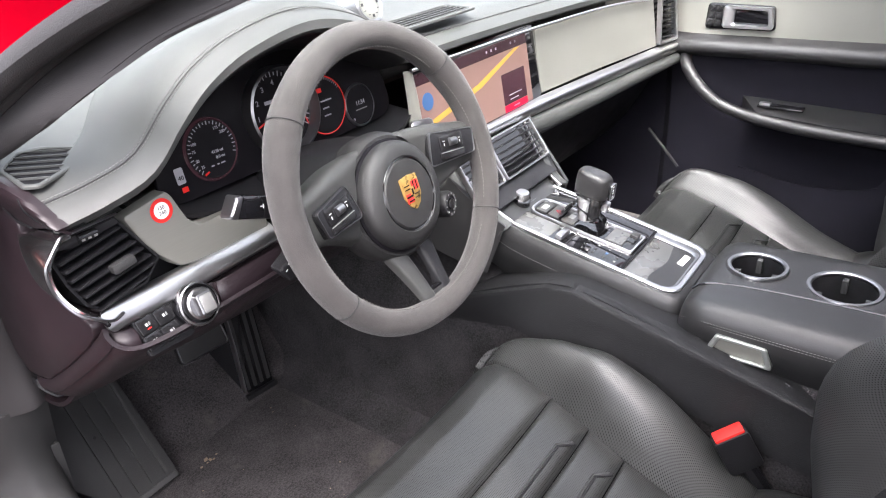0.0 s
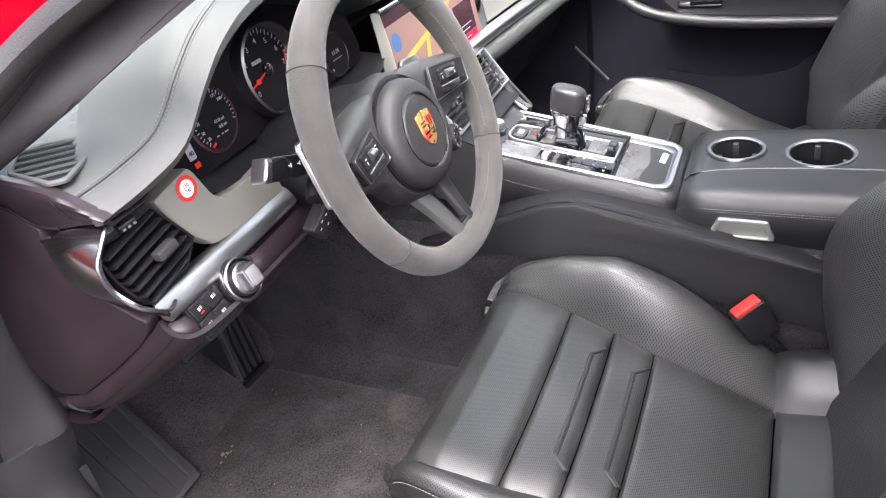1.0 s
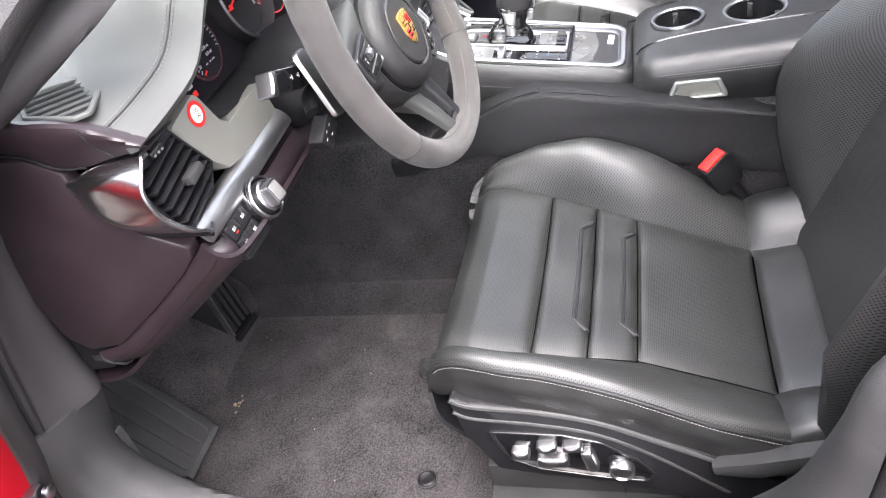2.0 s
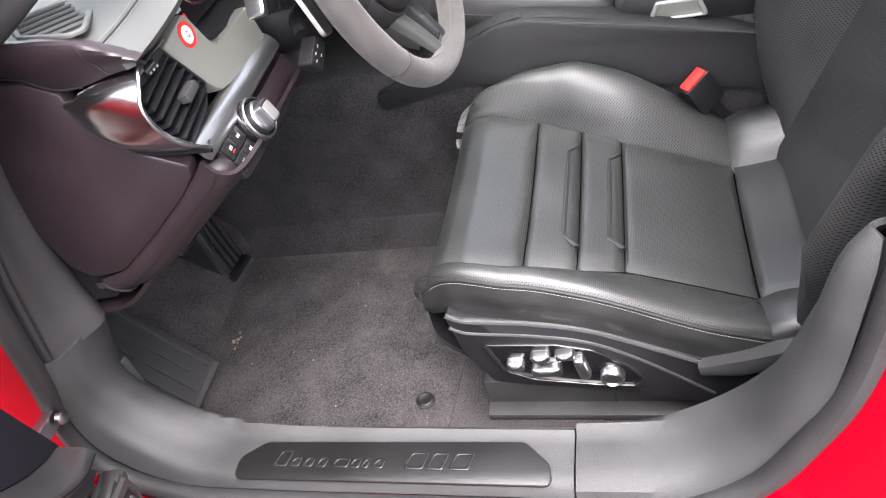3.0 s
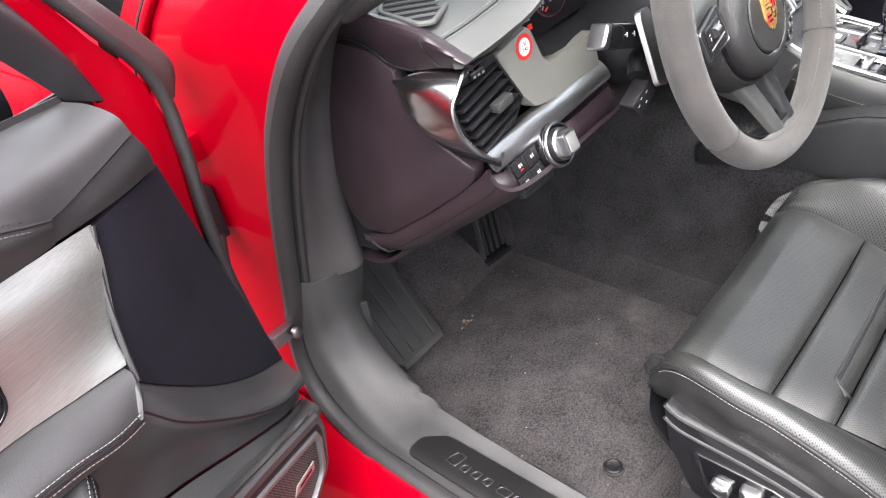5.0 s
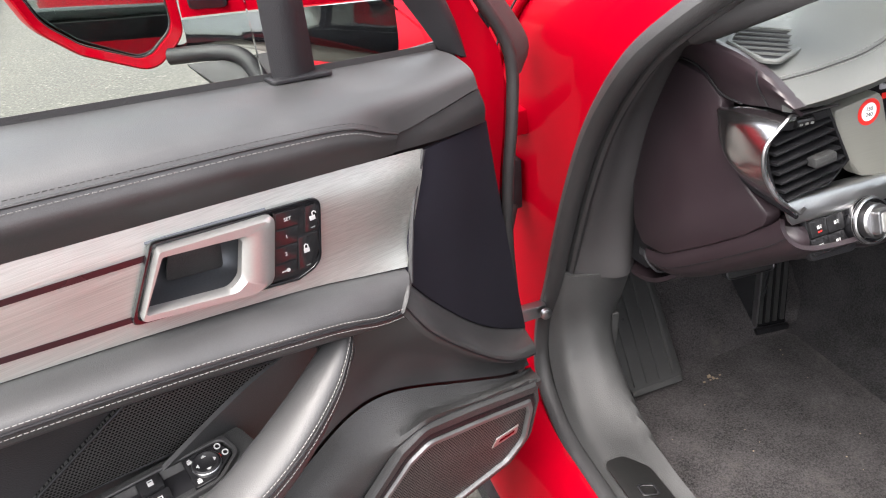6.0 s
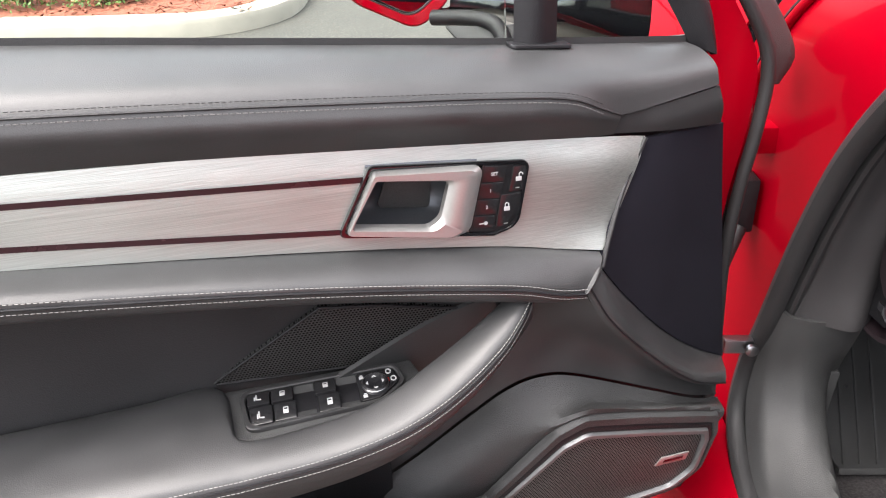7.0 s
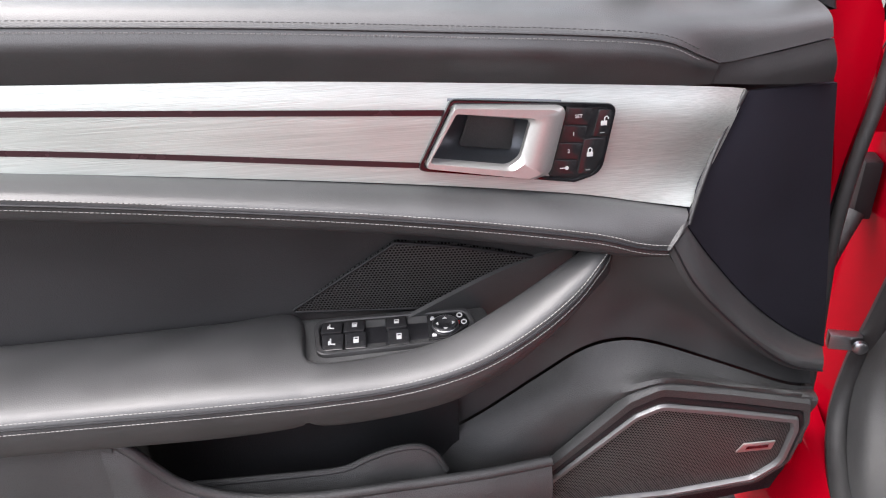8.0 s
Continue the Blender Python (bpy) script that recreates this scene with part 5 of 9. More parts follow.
part("upright_trim", loft([[(-0.150, 0.158, 0.852), (-0.150, 0.152, 0.80), (-0.158, 0.145, 0.745)], [(-0.140, 0.148, 0.85), (-0.136, 0.142, 0.80), (-0.136, 0.136, 0.742)], [(-0.132, 0.160, 0.845), (-0.124, 0.154, 0.80), (-0.118, 0.146, 0.74)]], 14, 8, 0.004), SATIN, dash, "satin metal trim between dials and screen")
part("chrome_line", tube(curve([(-0.145, 0.146, 0.853), (0.05, 0.143, 0.851), (0.25, 0.138, 0.848), (0.52, 0.114, 0.843), (0.775, 0.066, 0.828)], 40), 0.0028), CHROME, dash)
part("satin_fascia", loft([[(0.236, 0.150, 0.846), (0.40, 0.138, 0.844), (0.55, 0.122, 0.840), (0.70, 0.098, 0.832)], [(0.240, 0.143, 0.78), (0.40, 0.130, 0.78), (0.55, 0.112, 0.777), (0.70, 0.088, 0.773)], [(0.244, 0.135, 0.722), (0.40, 0.122, 0.722), (0.55, 0.104, 0.722), (0.70, 0.080, 0.724)]], 24, 10, 0.005), SATIN, dash, "pale satin metal fascia")
part("chrome_ledge", loft([[(-0.14, 0.146, 0.722), (0.236, 0.134, 0.718), (0.55, 0.102, 0.718), (0.77, 0.066, 0.724)], [(-0.14, 0.130, 0.715), (0.236, 0.118, 0.711), (0.55, 0.086, 0.711), (0.77, 0.050, 0.717)], [(-0.14, 0.131, 0.700), (0.236, 0.119, 0.696), (0.55, 0.087, 0.696), (0.77, 0.051, 0.702)], [(-0.14, 0.140, 0.693), (0.236, 0.128, 0.689), (0.55, 0.096, 0.689), (0.77, 0.060, 0.695)]], 30, 14, 0.003), CHROME, dash, "bright metal ledge")
part("leather_roll", loft([[(0.16, 0.138, 0.692), (0.45, 0.108, 0.690), (0.78, 0.062, 0.697)], [(0.16, 0.124, 0.683), (0.45, 0.094, 0.682), (0.78, 0.048, 0.690)], [(0.16, 0.122, 0.664), (0.45, 0.092, 0.665), (0.78, 0.046, 0.677)], [(0.16, 0.134, 0.643), (0.45, 0.104, 0.650), (0.78, 0.056, 0.667)], [(0.16, 0.18, 0.632), (0.45, 0.15, 0.642), (0.78, 0.10, 0.662)]], 24, 18, 0.005), LITDASHLEATHER, dash, "leather roll under the fascia")
part("roll_seam", tube(curve([V(0.175, 0.1225, 0.655), V(0.45, 0.0945, 0.659), V(0.78, 0.0480, 0.672)], 30), 0.0008, n=5), PLASTIC, dash)
# dial black here puts the footwell shade into the lid's colour
part("glovebox", loft([[(0.16, 0.17, 0.635), (0.78, 0.10, 0.662)], [(0.20, 0.22, 0.50), (0.78, 0.20, 0.50)], [(0.20, 0.34, 0.40), (0.78, 0.34, 0.40)], [(0.20, 0.6, 0.38), (0.78, 0.6, 0.38)]], 10, 14, 0.006), DIALBLACK, dash, "glovebox lid, coloured near black for footwell shade")
part("passenger_core", box(0.45, 0.42, 0.68, 0.64, 0.36, 0.28, 0.01), PLASTIC, dash)
pv = thing("passenger_vent", (0.73, 0.09, 0.73), "chrome framed air vent at the far dash end", "air vent")
pvm = basis((0.740, 0.080, 0.777), (1, -0.16, 0), (0, 0.08, 1))
part("frame", ring(rounded([(-0.038, -0.052), (0.048, -0.052), (0.034, 0.054), (-0.034, 0.054)], 0.006), rounded([(-0.032, -0.044), (0.036, -0.044), (0.026, 0.046), (-0.029, 0.046)], 0.005), 0.012, pvm), CHROME, pv)
part("cavity", slab(rounded([(-0.034, -0.048), (0.040, -0.048), (0.03, 0.05), (-0.032, 0.05)], 0.005), 0.002, pvm @ Matrix.Translation((0, 0, -0.012)), 0), PIANO, pv)
for k in range(7):
    part("louvre", box(0.0, -0.038 + k * 0.0125, 0.0, 0.062, 0.003, 0.016, 0.001, pvm), PLASTIC, pv)

# ---- steering wheel ----
WM = basis((-0.367, -0.002, 0.790), (1, 0, 0), (0, 0.317, 0.948))
wheel = thing("steering_wheel", WM, "grey suede steering wheel with a leather hub and three spokes", "steering wheel", build=WM)
FACING[0] = V(0, 0, 1.2)
RW, RT = 0.1715, 0.0178


def rim_point(a):
    r = RW - 0.004 * max(0.0, -math.sin(a)) ** 6
    return V(r * math.cos(a), r * math.sin(a), 0)


def rim_radius(a):
    k = RT
    for c in (35, 145):
        d = (math.degrees(a) - c + 180) % 360 - 180
        k += 0.0022 * math.exp(-(d / 14) ** 2)
    return k


rows = []
for i in range(96):
    a = 2 * math.pi * i / 96
    c, out = rim_point(a), V(math.cos(a), math.sin(a), 0)
    r = rim_radius(a)
    rows.append([c + out * (r * 0.92 * math.cos(b)) + V(0, 0, 1) * (r * 1.06 * math.sin(b)) for b in [2 * math.pi * j / 18 for j in range(18)]])
rows.append(rows[0])
bm = sheet([[*r] for r in rows], wrap=True)
bmesh.ops.remove_doubles(bm, verts=bm.verts, dist=1e-6)
rim_ob = part("rim", bm, SUEDE, wheel, "worn grey suede rim")
for a in (141, 41, 214, -33):
    a = radians(a)
    c, out = rim_point(a), V(math.cos(a), math.sin(a), 0)
    r = rim_radius(a) + 0.0003
    part("rim_seam", tube([c + out * (r * 0.92 * math.cos(b)) + V(0, 0, r * 1.06 * math.sin(b)) for b in [2 * math.pi * j / 24 for j in range(24)]], 0.0007, up=(math.cos(a + 1.57), math.sin(a + 1.57), 0), n=5, closed=True), RUBBER, rim_ob)
for lo_, hi_ in ((45, 137), (-29, 36), (147, 208), (218, 322)):
    pts = [V(*(rim_point(radians(a)) - V(math.cos(radians(a)), math.sin(radians(a)), 0) * (rim_radius(radians(a)) * 0.86)).xy, 0.0075) for a in range(lo_, hi_, 4)]
    part("stitching", stitches(pts, 0.0048, (0.003, 0.0014, 0.0008), out=(0, 0, 1)), mat("dark_thread", (0.09, 0.085, 0.08), 0.8) if lo_ == 45 else bpy.data.materials["dark_thread"], rim_ob, kind="stuff")
HUB = mat("matt_hub_leather", (0.0155, 0.0155, 0.0158), 0.50, vary=0.12, size=18, bump=0.35, grain=1200)
SHELL = mat("grey_shell", (0.036, 0.037, 0.036), 0.44, vary=0.08, size=12, bump=0.2, grain=900)
HC = V(0.003, -0.019, 0.0)
HT = Matrix.Translation(HC)
hub = part("airbag_cover", lathe([(0.0665, -0.034), (0.0665, -0.009), (0.0650, -0.002), (0.0600, 0.0040), (0.0520, 0.0072), (0.0462, 0.0082), (0.0440, 0.0062), (0.0428, 0.0062), (0.0408, 0.0086), (0.022, 0.0102), (0.0, 0.0106)], HT, 80), HUB, wheel, "round leather airbag cover")
part("groove", lathe([(0.0700, -0.034), (0.0700, -0.014), (0.0666, -0.013), (0.0666, -0.034)], HT, 72, False), DIALBLACK, hub)
part("medallion_rim", lathe([(0.0450, 0.0070), (0.0440, 0.0078), (0.0430, 0.0070)], HT, 72, False), PIANO, hub)
for a in (80, 200, 320):
    part("horn_mark", box(0.030 * math.cos(radians(a)), 0.030 * math.sin(radians(a)), 0.0101, 0.006, 0.0012, 0.0004, 0, HT), PLASTIC, hub)
crest = part("crest", slab(rounded([(-0.0155, 0.019), (0, 0.021), (0.0155, 0.019), (0.0155, -0.004), (0.009, -0.016), (0, -0.022), (-0.009, -0.016), (-0.0155, -0.004)], [0.002, 0.004, 0.002, 0.006, 0.006, 0.003, 0.006, 0.006], 3), 0.0025, Matrix.Translation((0.003, -0.017, 0.0098)), 0.0006), GOLD, hub, "gold enamel crest badge")
CR = Matrix.Translation((0.003, -0.017, 0.0121))
for x0, x1, y0, y1, mt in ((0.001, 0.0135, 0.001, 0.0125, REDMARK), (-0.0125, -0.001, -0.0120, -0.0005, REDMARK), (0.0035, 0.0055, 0.001, 0.0125, PIANO), (0.0090, 0.0110, 0.001, 0.0125, PIANO), (-0.0125, -0.001, -0.0055, -0.003, PIANO), (-0.0105, -0.001, -0.0105, -0.0085, PIANO), (-0.0120, -0.0025, 0.004, 0.0052, PIANO), (-0.0120, -0.0025, 0.0085, 0.0097, PIANO), (0.002, 0.0115, -0.0045, -0.0033, PIANO), (0.002, 0.0095, -0.0088, -0.0076, PIANO), (-0.0042, 0.0042, -0.0060, 0.0062, GOLD), (-0.0014, 0.0014, -0.0035, 0.0040, PIANO)):
    part("enamel_field", box((x0 + x1) / 2, (y0 + y1) / 2, 0.0003 + (0.0004 if mt is GOLD else 0) + (0.0006 if mt is PIANO else 0), x1 - x0, y1 - y0, 0.0007, 0.0002, CR), mt, crest)
# boss behind the cover and the two side spokes
part("hub_shell", lathe([(0.060, -0.075), (0.078, -0.055), (0.081, -0.034), (0.078, -0.022), (0.0735, -0.016), (0.0695, -0.016), (0.0690, -0.034)], HT, 72), HUB, wheel, "dark hub boss")
for sgn in (-1, 1):
    sp_rows = [[(sgn * 0.030, 0.050, -0.040), (sgn * 0.085, 0.046, -0.036), (sgn * 0.130, 0.036, -0.028), (sgn * 0.160, 0.030, -0.018)],
               [(sgn * 0.030, 0.050, -0.020), (sgn * 0.080, 0.046, -0.012), (sgn * 0.126, 0.036, -0.006), (sgn * 0.160, 0.027, -0.004)],
               [(sgn * 0.045, 0.040, -0.012), (sgn * 0.085, 0.034, -0.003), (sgn * 0.126, 0.026, 0.002), (sgn * 0.160, 0.020, 0.002)],
               [(sgn * 0.055, 0.020, -0.013), (sgn * 0.088, 0.020, -0.005), (sgn * 0.126, 0.015, -0.003), (sgn * 0.160, 0.010, 0.000)],
               [(sgn * 0.060, -0.020, -0.016), (sgn * 0.092, -0.018, -0.010), (sgn * 0.128, -0.015, -0.006), (sgn * 0.160, -0.012, -0.002)],
               [(sgn * 0.058, -0.050, -0.024), (sgn * 0.094, -0.036, -0.016), (sgn * 0.130, -0.027, -0.011), (sgn * 0.160, -0.024, -0.008)],
               [(sgn * 0.056, -0.062, -0.046), (sgn * 0.094, -0.042, -0.040), (sgn * 0.130, -0.030, -0.032), (sgn * 0.160, -0.026, -0.022)]]
    part("side_spoke", loft(sp_rows, 20, 26, 0.004), SHELL, wheel, "satin grey side spoke")
    pm_ = Matrix.Translation((sgn * 0.107, 0.010 if sgn == 1 else 0.000, -0.005 if sgn == 1 else -0.007)) @ pose(0, 0, 0, 0, sgn * -6, sgn * -7)
    m_ = 1 if sgn == 1 else -1
    wide = 0.014 if sgn == 1 else 0.0
    o_pts = [(m_ * x, y) for x, y in ((-0.033 - wide * 0.5, -0.022), (0.030 + wide, -0.017), (0.033 + wide, 0.016), (-0.026 - wide * 0.5, 0.021))]
    i_pts = [(m_ * x, y) for x, y in ((-0.0315 - wide * 0.5, -0.0205), (0.0285 + wide, -0.0155), (0.0315 + wide, 0.0145), (-0.0245 - wide * 0.5, 0.0195))]
    if sgn == -1:
        o_pts, i_pts = o_pts[::-1], i_pts[::-1]
    pod_ = part("switch_pod", slab(rounded(o_pts, 0.005), 0.009, pm_, 0.0025), PLASTIC, wheel, "black spoke switch pod")
    part("rim_trim", ring(rounded(o_pts, 0.005), rounded(i_pts, 0.0045), 0.0098, pm_, 0.0006), DARKCHROME, pod_)
    part("switch_plate", slab(rounded([(-0.021, -0.006), (0.021, -0.006), (0.021, 0.014), (-0.021, 0.014)], 0.003), 0.003, pm_ @ Matrix.Translation((m_ * 0.002, 0, 0.0088)), 0.0008), GLOSSKEY, pod_)
    part("roller", tube([pm_ @ V(m_ * 0.002 - 0.006, 0.004, 0.0125), pm_ @ V(m_ * 0.002 + 0.006, 0.004, 0.0125)], 0.0052, up=(0, 0, 1), n=16), DARKCHROME, pod_, "ribbed metal roller")
    for j in (-1, 1):
        part("symbol", join(box(m_ * 0.002 + j * 0.0145, 0.0065, 0.0120, 0.0040, 0.0012, 0.0003, 0, pm_), box(m_ * 0.002 + j * 0.0145, 0.0020, 0.0120, 0.0012, 0.0034, 0.0003, 0, pm_)), KEYMARK, pod_)
    part("lower_key", slab(rounded([(-0.022, -0.0165), (0.022, -0.0155), (0.022, -0.0085), (-0.022, -0.0085)], 0.002), 0.0025, pm_ @ Matrix.Translation((m_ * 0.001, 0, 0.0088)), 0.0008), GLOSSKEY, pod_)
    part("key_edge", box(m_ * 0.001, -0.0078, 0.0115, 0.042, 0.0012, 0.0012, 0.0003, pm_), SILVER, pod_)
# lower spoke
part("lower_spoke", loft([[(-0.012 + 0.004, -0.070, -0.040), (-0.008, -0.115, -0.026), (-0.006, -0.166, -0.010)], [(0.0, -0.070, -0.036), (0.004, -0.115, -0.022), (0.006, -0.166, -0.006)], [(0.012, -0.070, -0.040), (0.014, -0.115, -0.026), (0.016, -0.166, -0.010)]], 14, 6, 0.008), DIALBLACK, wheel)
for sgn, mt in ((-1, SHELL), (1, PLASTIC)):
    part("spoke_blade", loft([[(0.003 + sgn * 0.052, -0.055, -0.046), (0.005 + sgn * 0.036, -0.112, -0.024), (0.007 + sgn * 0.026, -0.166, -0.004)], [(0.003 + sgn * 0.046, -0.058, -0.030), (0.005 + sgn * 0.031, -0.112, -0.012), (0.007 + sgn * 0.022, -0.166, 0.004)], [(0.003 + sgn * 0.018, -0.066, -0.028), (0.005 + sgn * 0.013, -0.112, -0.011), (0.007 + sgn * 0.009, -0.166, 0.005)], [(0.003 + sgn * 0.012, -0.066, -0.036), (0.005 + sgn * 0.009, -0.112, -0.020), (0.007 + sgn * 0.006, -0.166, -0.004)]], 18, 14, 0.005), mt, wheel, "satin grey spoke blade" if sgn < 0 else "dark spoke blade")
tip = part("spoke_tip", slab(rounded([(-0.012, -0.142), (0.026, -0.142), (0.028, -0.168), (-0.012, -0.168)], [0.008, 0.008, 0.003, 0.003]), 0.007, Matrix.Translation((0, 0, 0.0035)) @ pose(0, 0, 0, 5, 0, 0), 0.002), PIANO, wheel, "dark metal clip on the lower spoke")
part("inlay", slab(rounded([(-0.008, -0.146), (0.022, -0.146), (0.024, -0.164), (-0.008, -0.164)], [0.006, 0.006, 0.002, 0.002]), 0.0012, Matrix.Translation((0, 0, 0.0100)) @ pose(0, 0, 0, 5, 0, 0), 0.0004), GREYPLASTIC, tip)
for sgn in (-1, 1):
    pd = Matrix.Translation((sgn * 0.128, 0.014, -0.060)) @ pose(0, 0, 0, 0, sgn * -14, 0)
    part("shift_paddle", slab(rounded([(-0.016, -0.045), (0.018, -0.055), (0.026, 0.030), (-0.012, 0.034)], 0.008), 0.006, pd, 0.002), CHROME, wheel, "bright metal shift paddle")
dialm = Matrix.Translation((0.086, -0.0625, -0.014)) @ pose(0, 0, 0, 8, 12, 0)
mode = part("mode_dial", lathe([(0.0175, -0.028), (0.0175, 0.002), (0.0160, 0.006), (0.0115, 0.007), (0.0105, 0.005), (0.0, 0.005)], dialm, 36), PLASTIC, wheel, "small black rotary mode dial")
part("dial_boss", lathe([(0.0075, 0.005), (0.0070, 0.0075), (0.0, 0.008)], dialm, 24), GLOSSKEY, mode)
for k in range(10):
    a = k * math.pi / 5
    part("dial_mark", box(0.0138, 0.0, 0.0068, 0.0022, 0.0014, 0.0004, 0, dialm @ Matrix.Rotation(a, 4, "Z")), KEYMARK, mode)

FACING[0] = V(-1.1, -0.4, 1.05)
col = thing("steering_column", (-0.367, 0.1, 0.66), "black steering column shroud with two control stalks", "steering column")
sec = []
for y, z, hw, hh in ((0.022, 0.778, 0.050, 0.044), (0.05, 0.772, 0.062, 0.052), (0.10, 0.758, 0.072, 0.058), (0.15, 0.742, 0.075, 0.06), (0.24, 0.715, 0.07, 0.058)):
    sec.append([V(-0.367 + hw * math.copysign(abs(math.cos(a)) ** 0.6, math.cos(a)), y + 0.25 * hh * math.sin(a), z + hh * math.copysign(abs(math.sin(a)) ** 0.6, math.sin(a))) for a in [2 * math.pi * i / 32 for i in range(32)]])
bm = sheet(sec, wrap=True)
bm.verts.ensure_lookup_table()
bm.faces.new([bm.verts[i] for i in range(32)])
part("shroud", bm, PLASTIC, col)
st = part("upper_stalk", tube(curve([(-0.42, 0.075, 0.775), (-0.46, 0.078, 0.782), (-0.50, 0.082, 0.790)], 10), 0.014, up=(0, -1, 0), flat=0.8), PLASTIC, col, "light control stalk")
um = basis((-0.512, 0.080, 0.795), (1, -0.08, -0.28), (0.26, 0.15, 0.95))
part("handle", slab(rounded([(-0.040, -0.011), (0.020, -0.015), (0.026, 0.010), (-0.030, 0.015)], 0.006), 0.020, um @ Matrix.Translation((0, 0, -0.010)), 0.004), PIANO, st)
part("end_cap", slab(rounded([(-0.045, -0.010), (-0.034, -0.012), (-0.026, 0.014), (-0.035, 0.015)], 0.004), 0.021, um @ Matrix.Translation((0, 0, -0.0105)), 0.004), DARKCHROME, st)
for dx in (-0.004, 0.010):
    part("symbol", join(box(dx, 0.001, 0.0104, 0.005, 0.0012, 0.0004, 0, um), box(dx + 0.0015, 0.001, 0.0104, 0.0012, 0.005, 0.0004, 0, um)), KEYMARK, st)
ls = part("lower_stalk", tube(curve([(-0.42, 0.085, 0.752), (-0.46, 0.088, 0.748), (-0.478, 0.08, 0.736)], 10), 0.010, up=(0, -1, 0)), PLASTIC, col, "cruise control stalk")
lm_ = basis((-0.492, 0.070, 0.716), (0.75, -0.1, 0.62), (-0.6, 0.2, 0.75))
part("handle", slab(rounded([(-0.018, -0.012), (0.018, -0.011), (0.020, 0.009), (-0.016, 0.012)], 0.004), 0.020, lm_ @ Matrix.Translation((0, 0, -0.011)), 0.003), PLASTIC, ls)
for dx, dy in ((-0.012, 0.003), (0.0, -0.004), (0.010, 0.004), (-0.002, 0.006)):
    part("symbol", box(dx * 0.8, dy, 0.0093, 0.0035, 0.0014, 0.0003, 0, lm_), KEYMARK, ls)
part("stalk_collar", lathe([(0.028, -0.01), (0.028, 0.008), (0.022, 0.012), (0.0, 0.012)], basis((-0.425, 0.085, 0.765), (0, -1, 0), (0, 0, 1)), 24), PLASTIC, col)

# ---- pedals ----
acc = thing("accelerator_pedal", (-0.22, 0.566, 0.12), "ribbed black and bright metal accelerator pedal", "pedal")
am = basis((-0.255, 0.566, 0.128), (0.97, -0.10, 0.0), (0.10, 0.15, 0.98))
plate_ = rounded([(-0.002, 0.006), (0.068, 0.0), (0.070, 0.215), (0.008, 0.215)], 0.005)
part("plate", slab(plate_, 0.012, am @ Matrix.Translation((0, 0, -0.012)), 0.002), PIANO, acc)
for k in range(4):
    u = 0.008 + k * 0.017
    part("rib", sweep([am @ V(u, 0.014, 0.0), am @ V(u + 0.002, 0.11, 0.0), am @ V(u + 0.003, 0.205, 0.0)], [(-0.0045, -0.001), (0.0045, -0.001), (0.0035, 0.0035), (-0.0035, 0.0035)], up=am.to_3x3() @ V(0, 0, 1)), RUBBER, acc)
part("metal_edge", sweep([am @ V(-0.001, 0.010, 0.001), am @ V(0.004, 0.11, 0.001), am @ V(0.008, 0.214, 0.001)], [(-0.0022, -0.012), (0.0022, -0.012), (0.0022, 0.002), (-0.0022, 0.002)], up=am.to_3x3() @ V(0, 0, 1)), CHROME, acc, "bright metal edge")
part("side_plate", slab(rounded([(0.0, 0.0), (0.085, 0.10), (0.075, 0.21), (0.0, 0.21)], 0.006), 0.010, basis((-0.254, 0.570, 0.130), (-0.35, 0.90, 0.0), (0.08, 0.15, 0.98)), 0.002), PLASTIC, acc, "black pedal box")
part("hinge", box(0.034, -0.004, -0.004, 0.078, 0.016, 0.026, 0.004, am), PLASTIC, acc)
brk = thing("brake_pedal", (-0.378, 0.52, 0.375), "black brake pedal under the dashboard", "pedal")
bmx = basis((-0.378, 0.50, 0.378), (1, 0, -0.05), (0, 0.4, 0.9))
part("pad", slab(rounded([(-0.050, -0.030), (0.050, -0.030), (0.046, 0.034), (-0.046, 0.034)], 0.008), 0.014, bmx, 0.003), RUBBER, brk)
part("pad_rim", tube([bmx @ V(p.x, p.y, 0.013) for p in rounded([(-0.050, -0.030), (0.050, -0.030), (0.046, 0.034), (-0.046, 0.034)], 0.008)], 0.0016, up=(0, 1, 0), n=6, closed=True), DARKCHROME, brk, "bright metal edge")
part("arm", tube(curve([(-0.378, 0.51, 0.385), (-0.365, 0.58, 0.45), (-0.36, 0.62, 0.58)], 12), 0.011, up=(1, 0, 0)), PLASTIC, brk)

# ---- centre console ----
con = thing("centre_console", (0.04, -0.1, 0.47), "centre console with gloss black panel, chrome rim and leather sides", "centre console")
KM = basis((0.040, -0.250, 0.535), (1, 0, 0), (0, 0.983, 0.184))
sect = []
for y, zt, hw in ((-0.272, 0.505, 0.060), (-0.262, 0.530, 0.082), (-0.235, 0.540, 0.092), (-0.10, 0.563, 0.094), (0.02, 0.588, 0.096), (0.07, 0.615, 0.10), (0.10, 0.64, 0.115), (0.14, 0.655, 0.13)):
    sect.append([(0.04 - hw + 0.012, y, zt - 0.11), (0.04 - hw - 0.004, y, zt - 0.06), (0.04 - hw - 0.004, y, zt - 0.022), (0.04 - hw + 0.004, y, zt - 0.006), (0.04 - hw + 0.014, y, zt - 0.004), (0.04, y, zt - 0.004), (0.04 + hw - 0.014, y, zt - 0.004), (0.04 + hw - 0.004, y, zt - 0.006), (0.04 + hw + 0.004, y, zt - 0.022), (0.04 + hw + 0.004, y, zt - 0.06), (0.04 + hw - 0.012, y, zt - 0.11)])
part("leather_body", loft(sect, 48, 30, 0.004), LEATHER, con, "stitched leather console body")
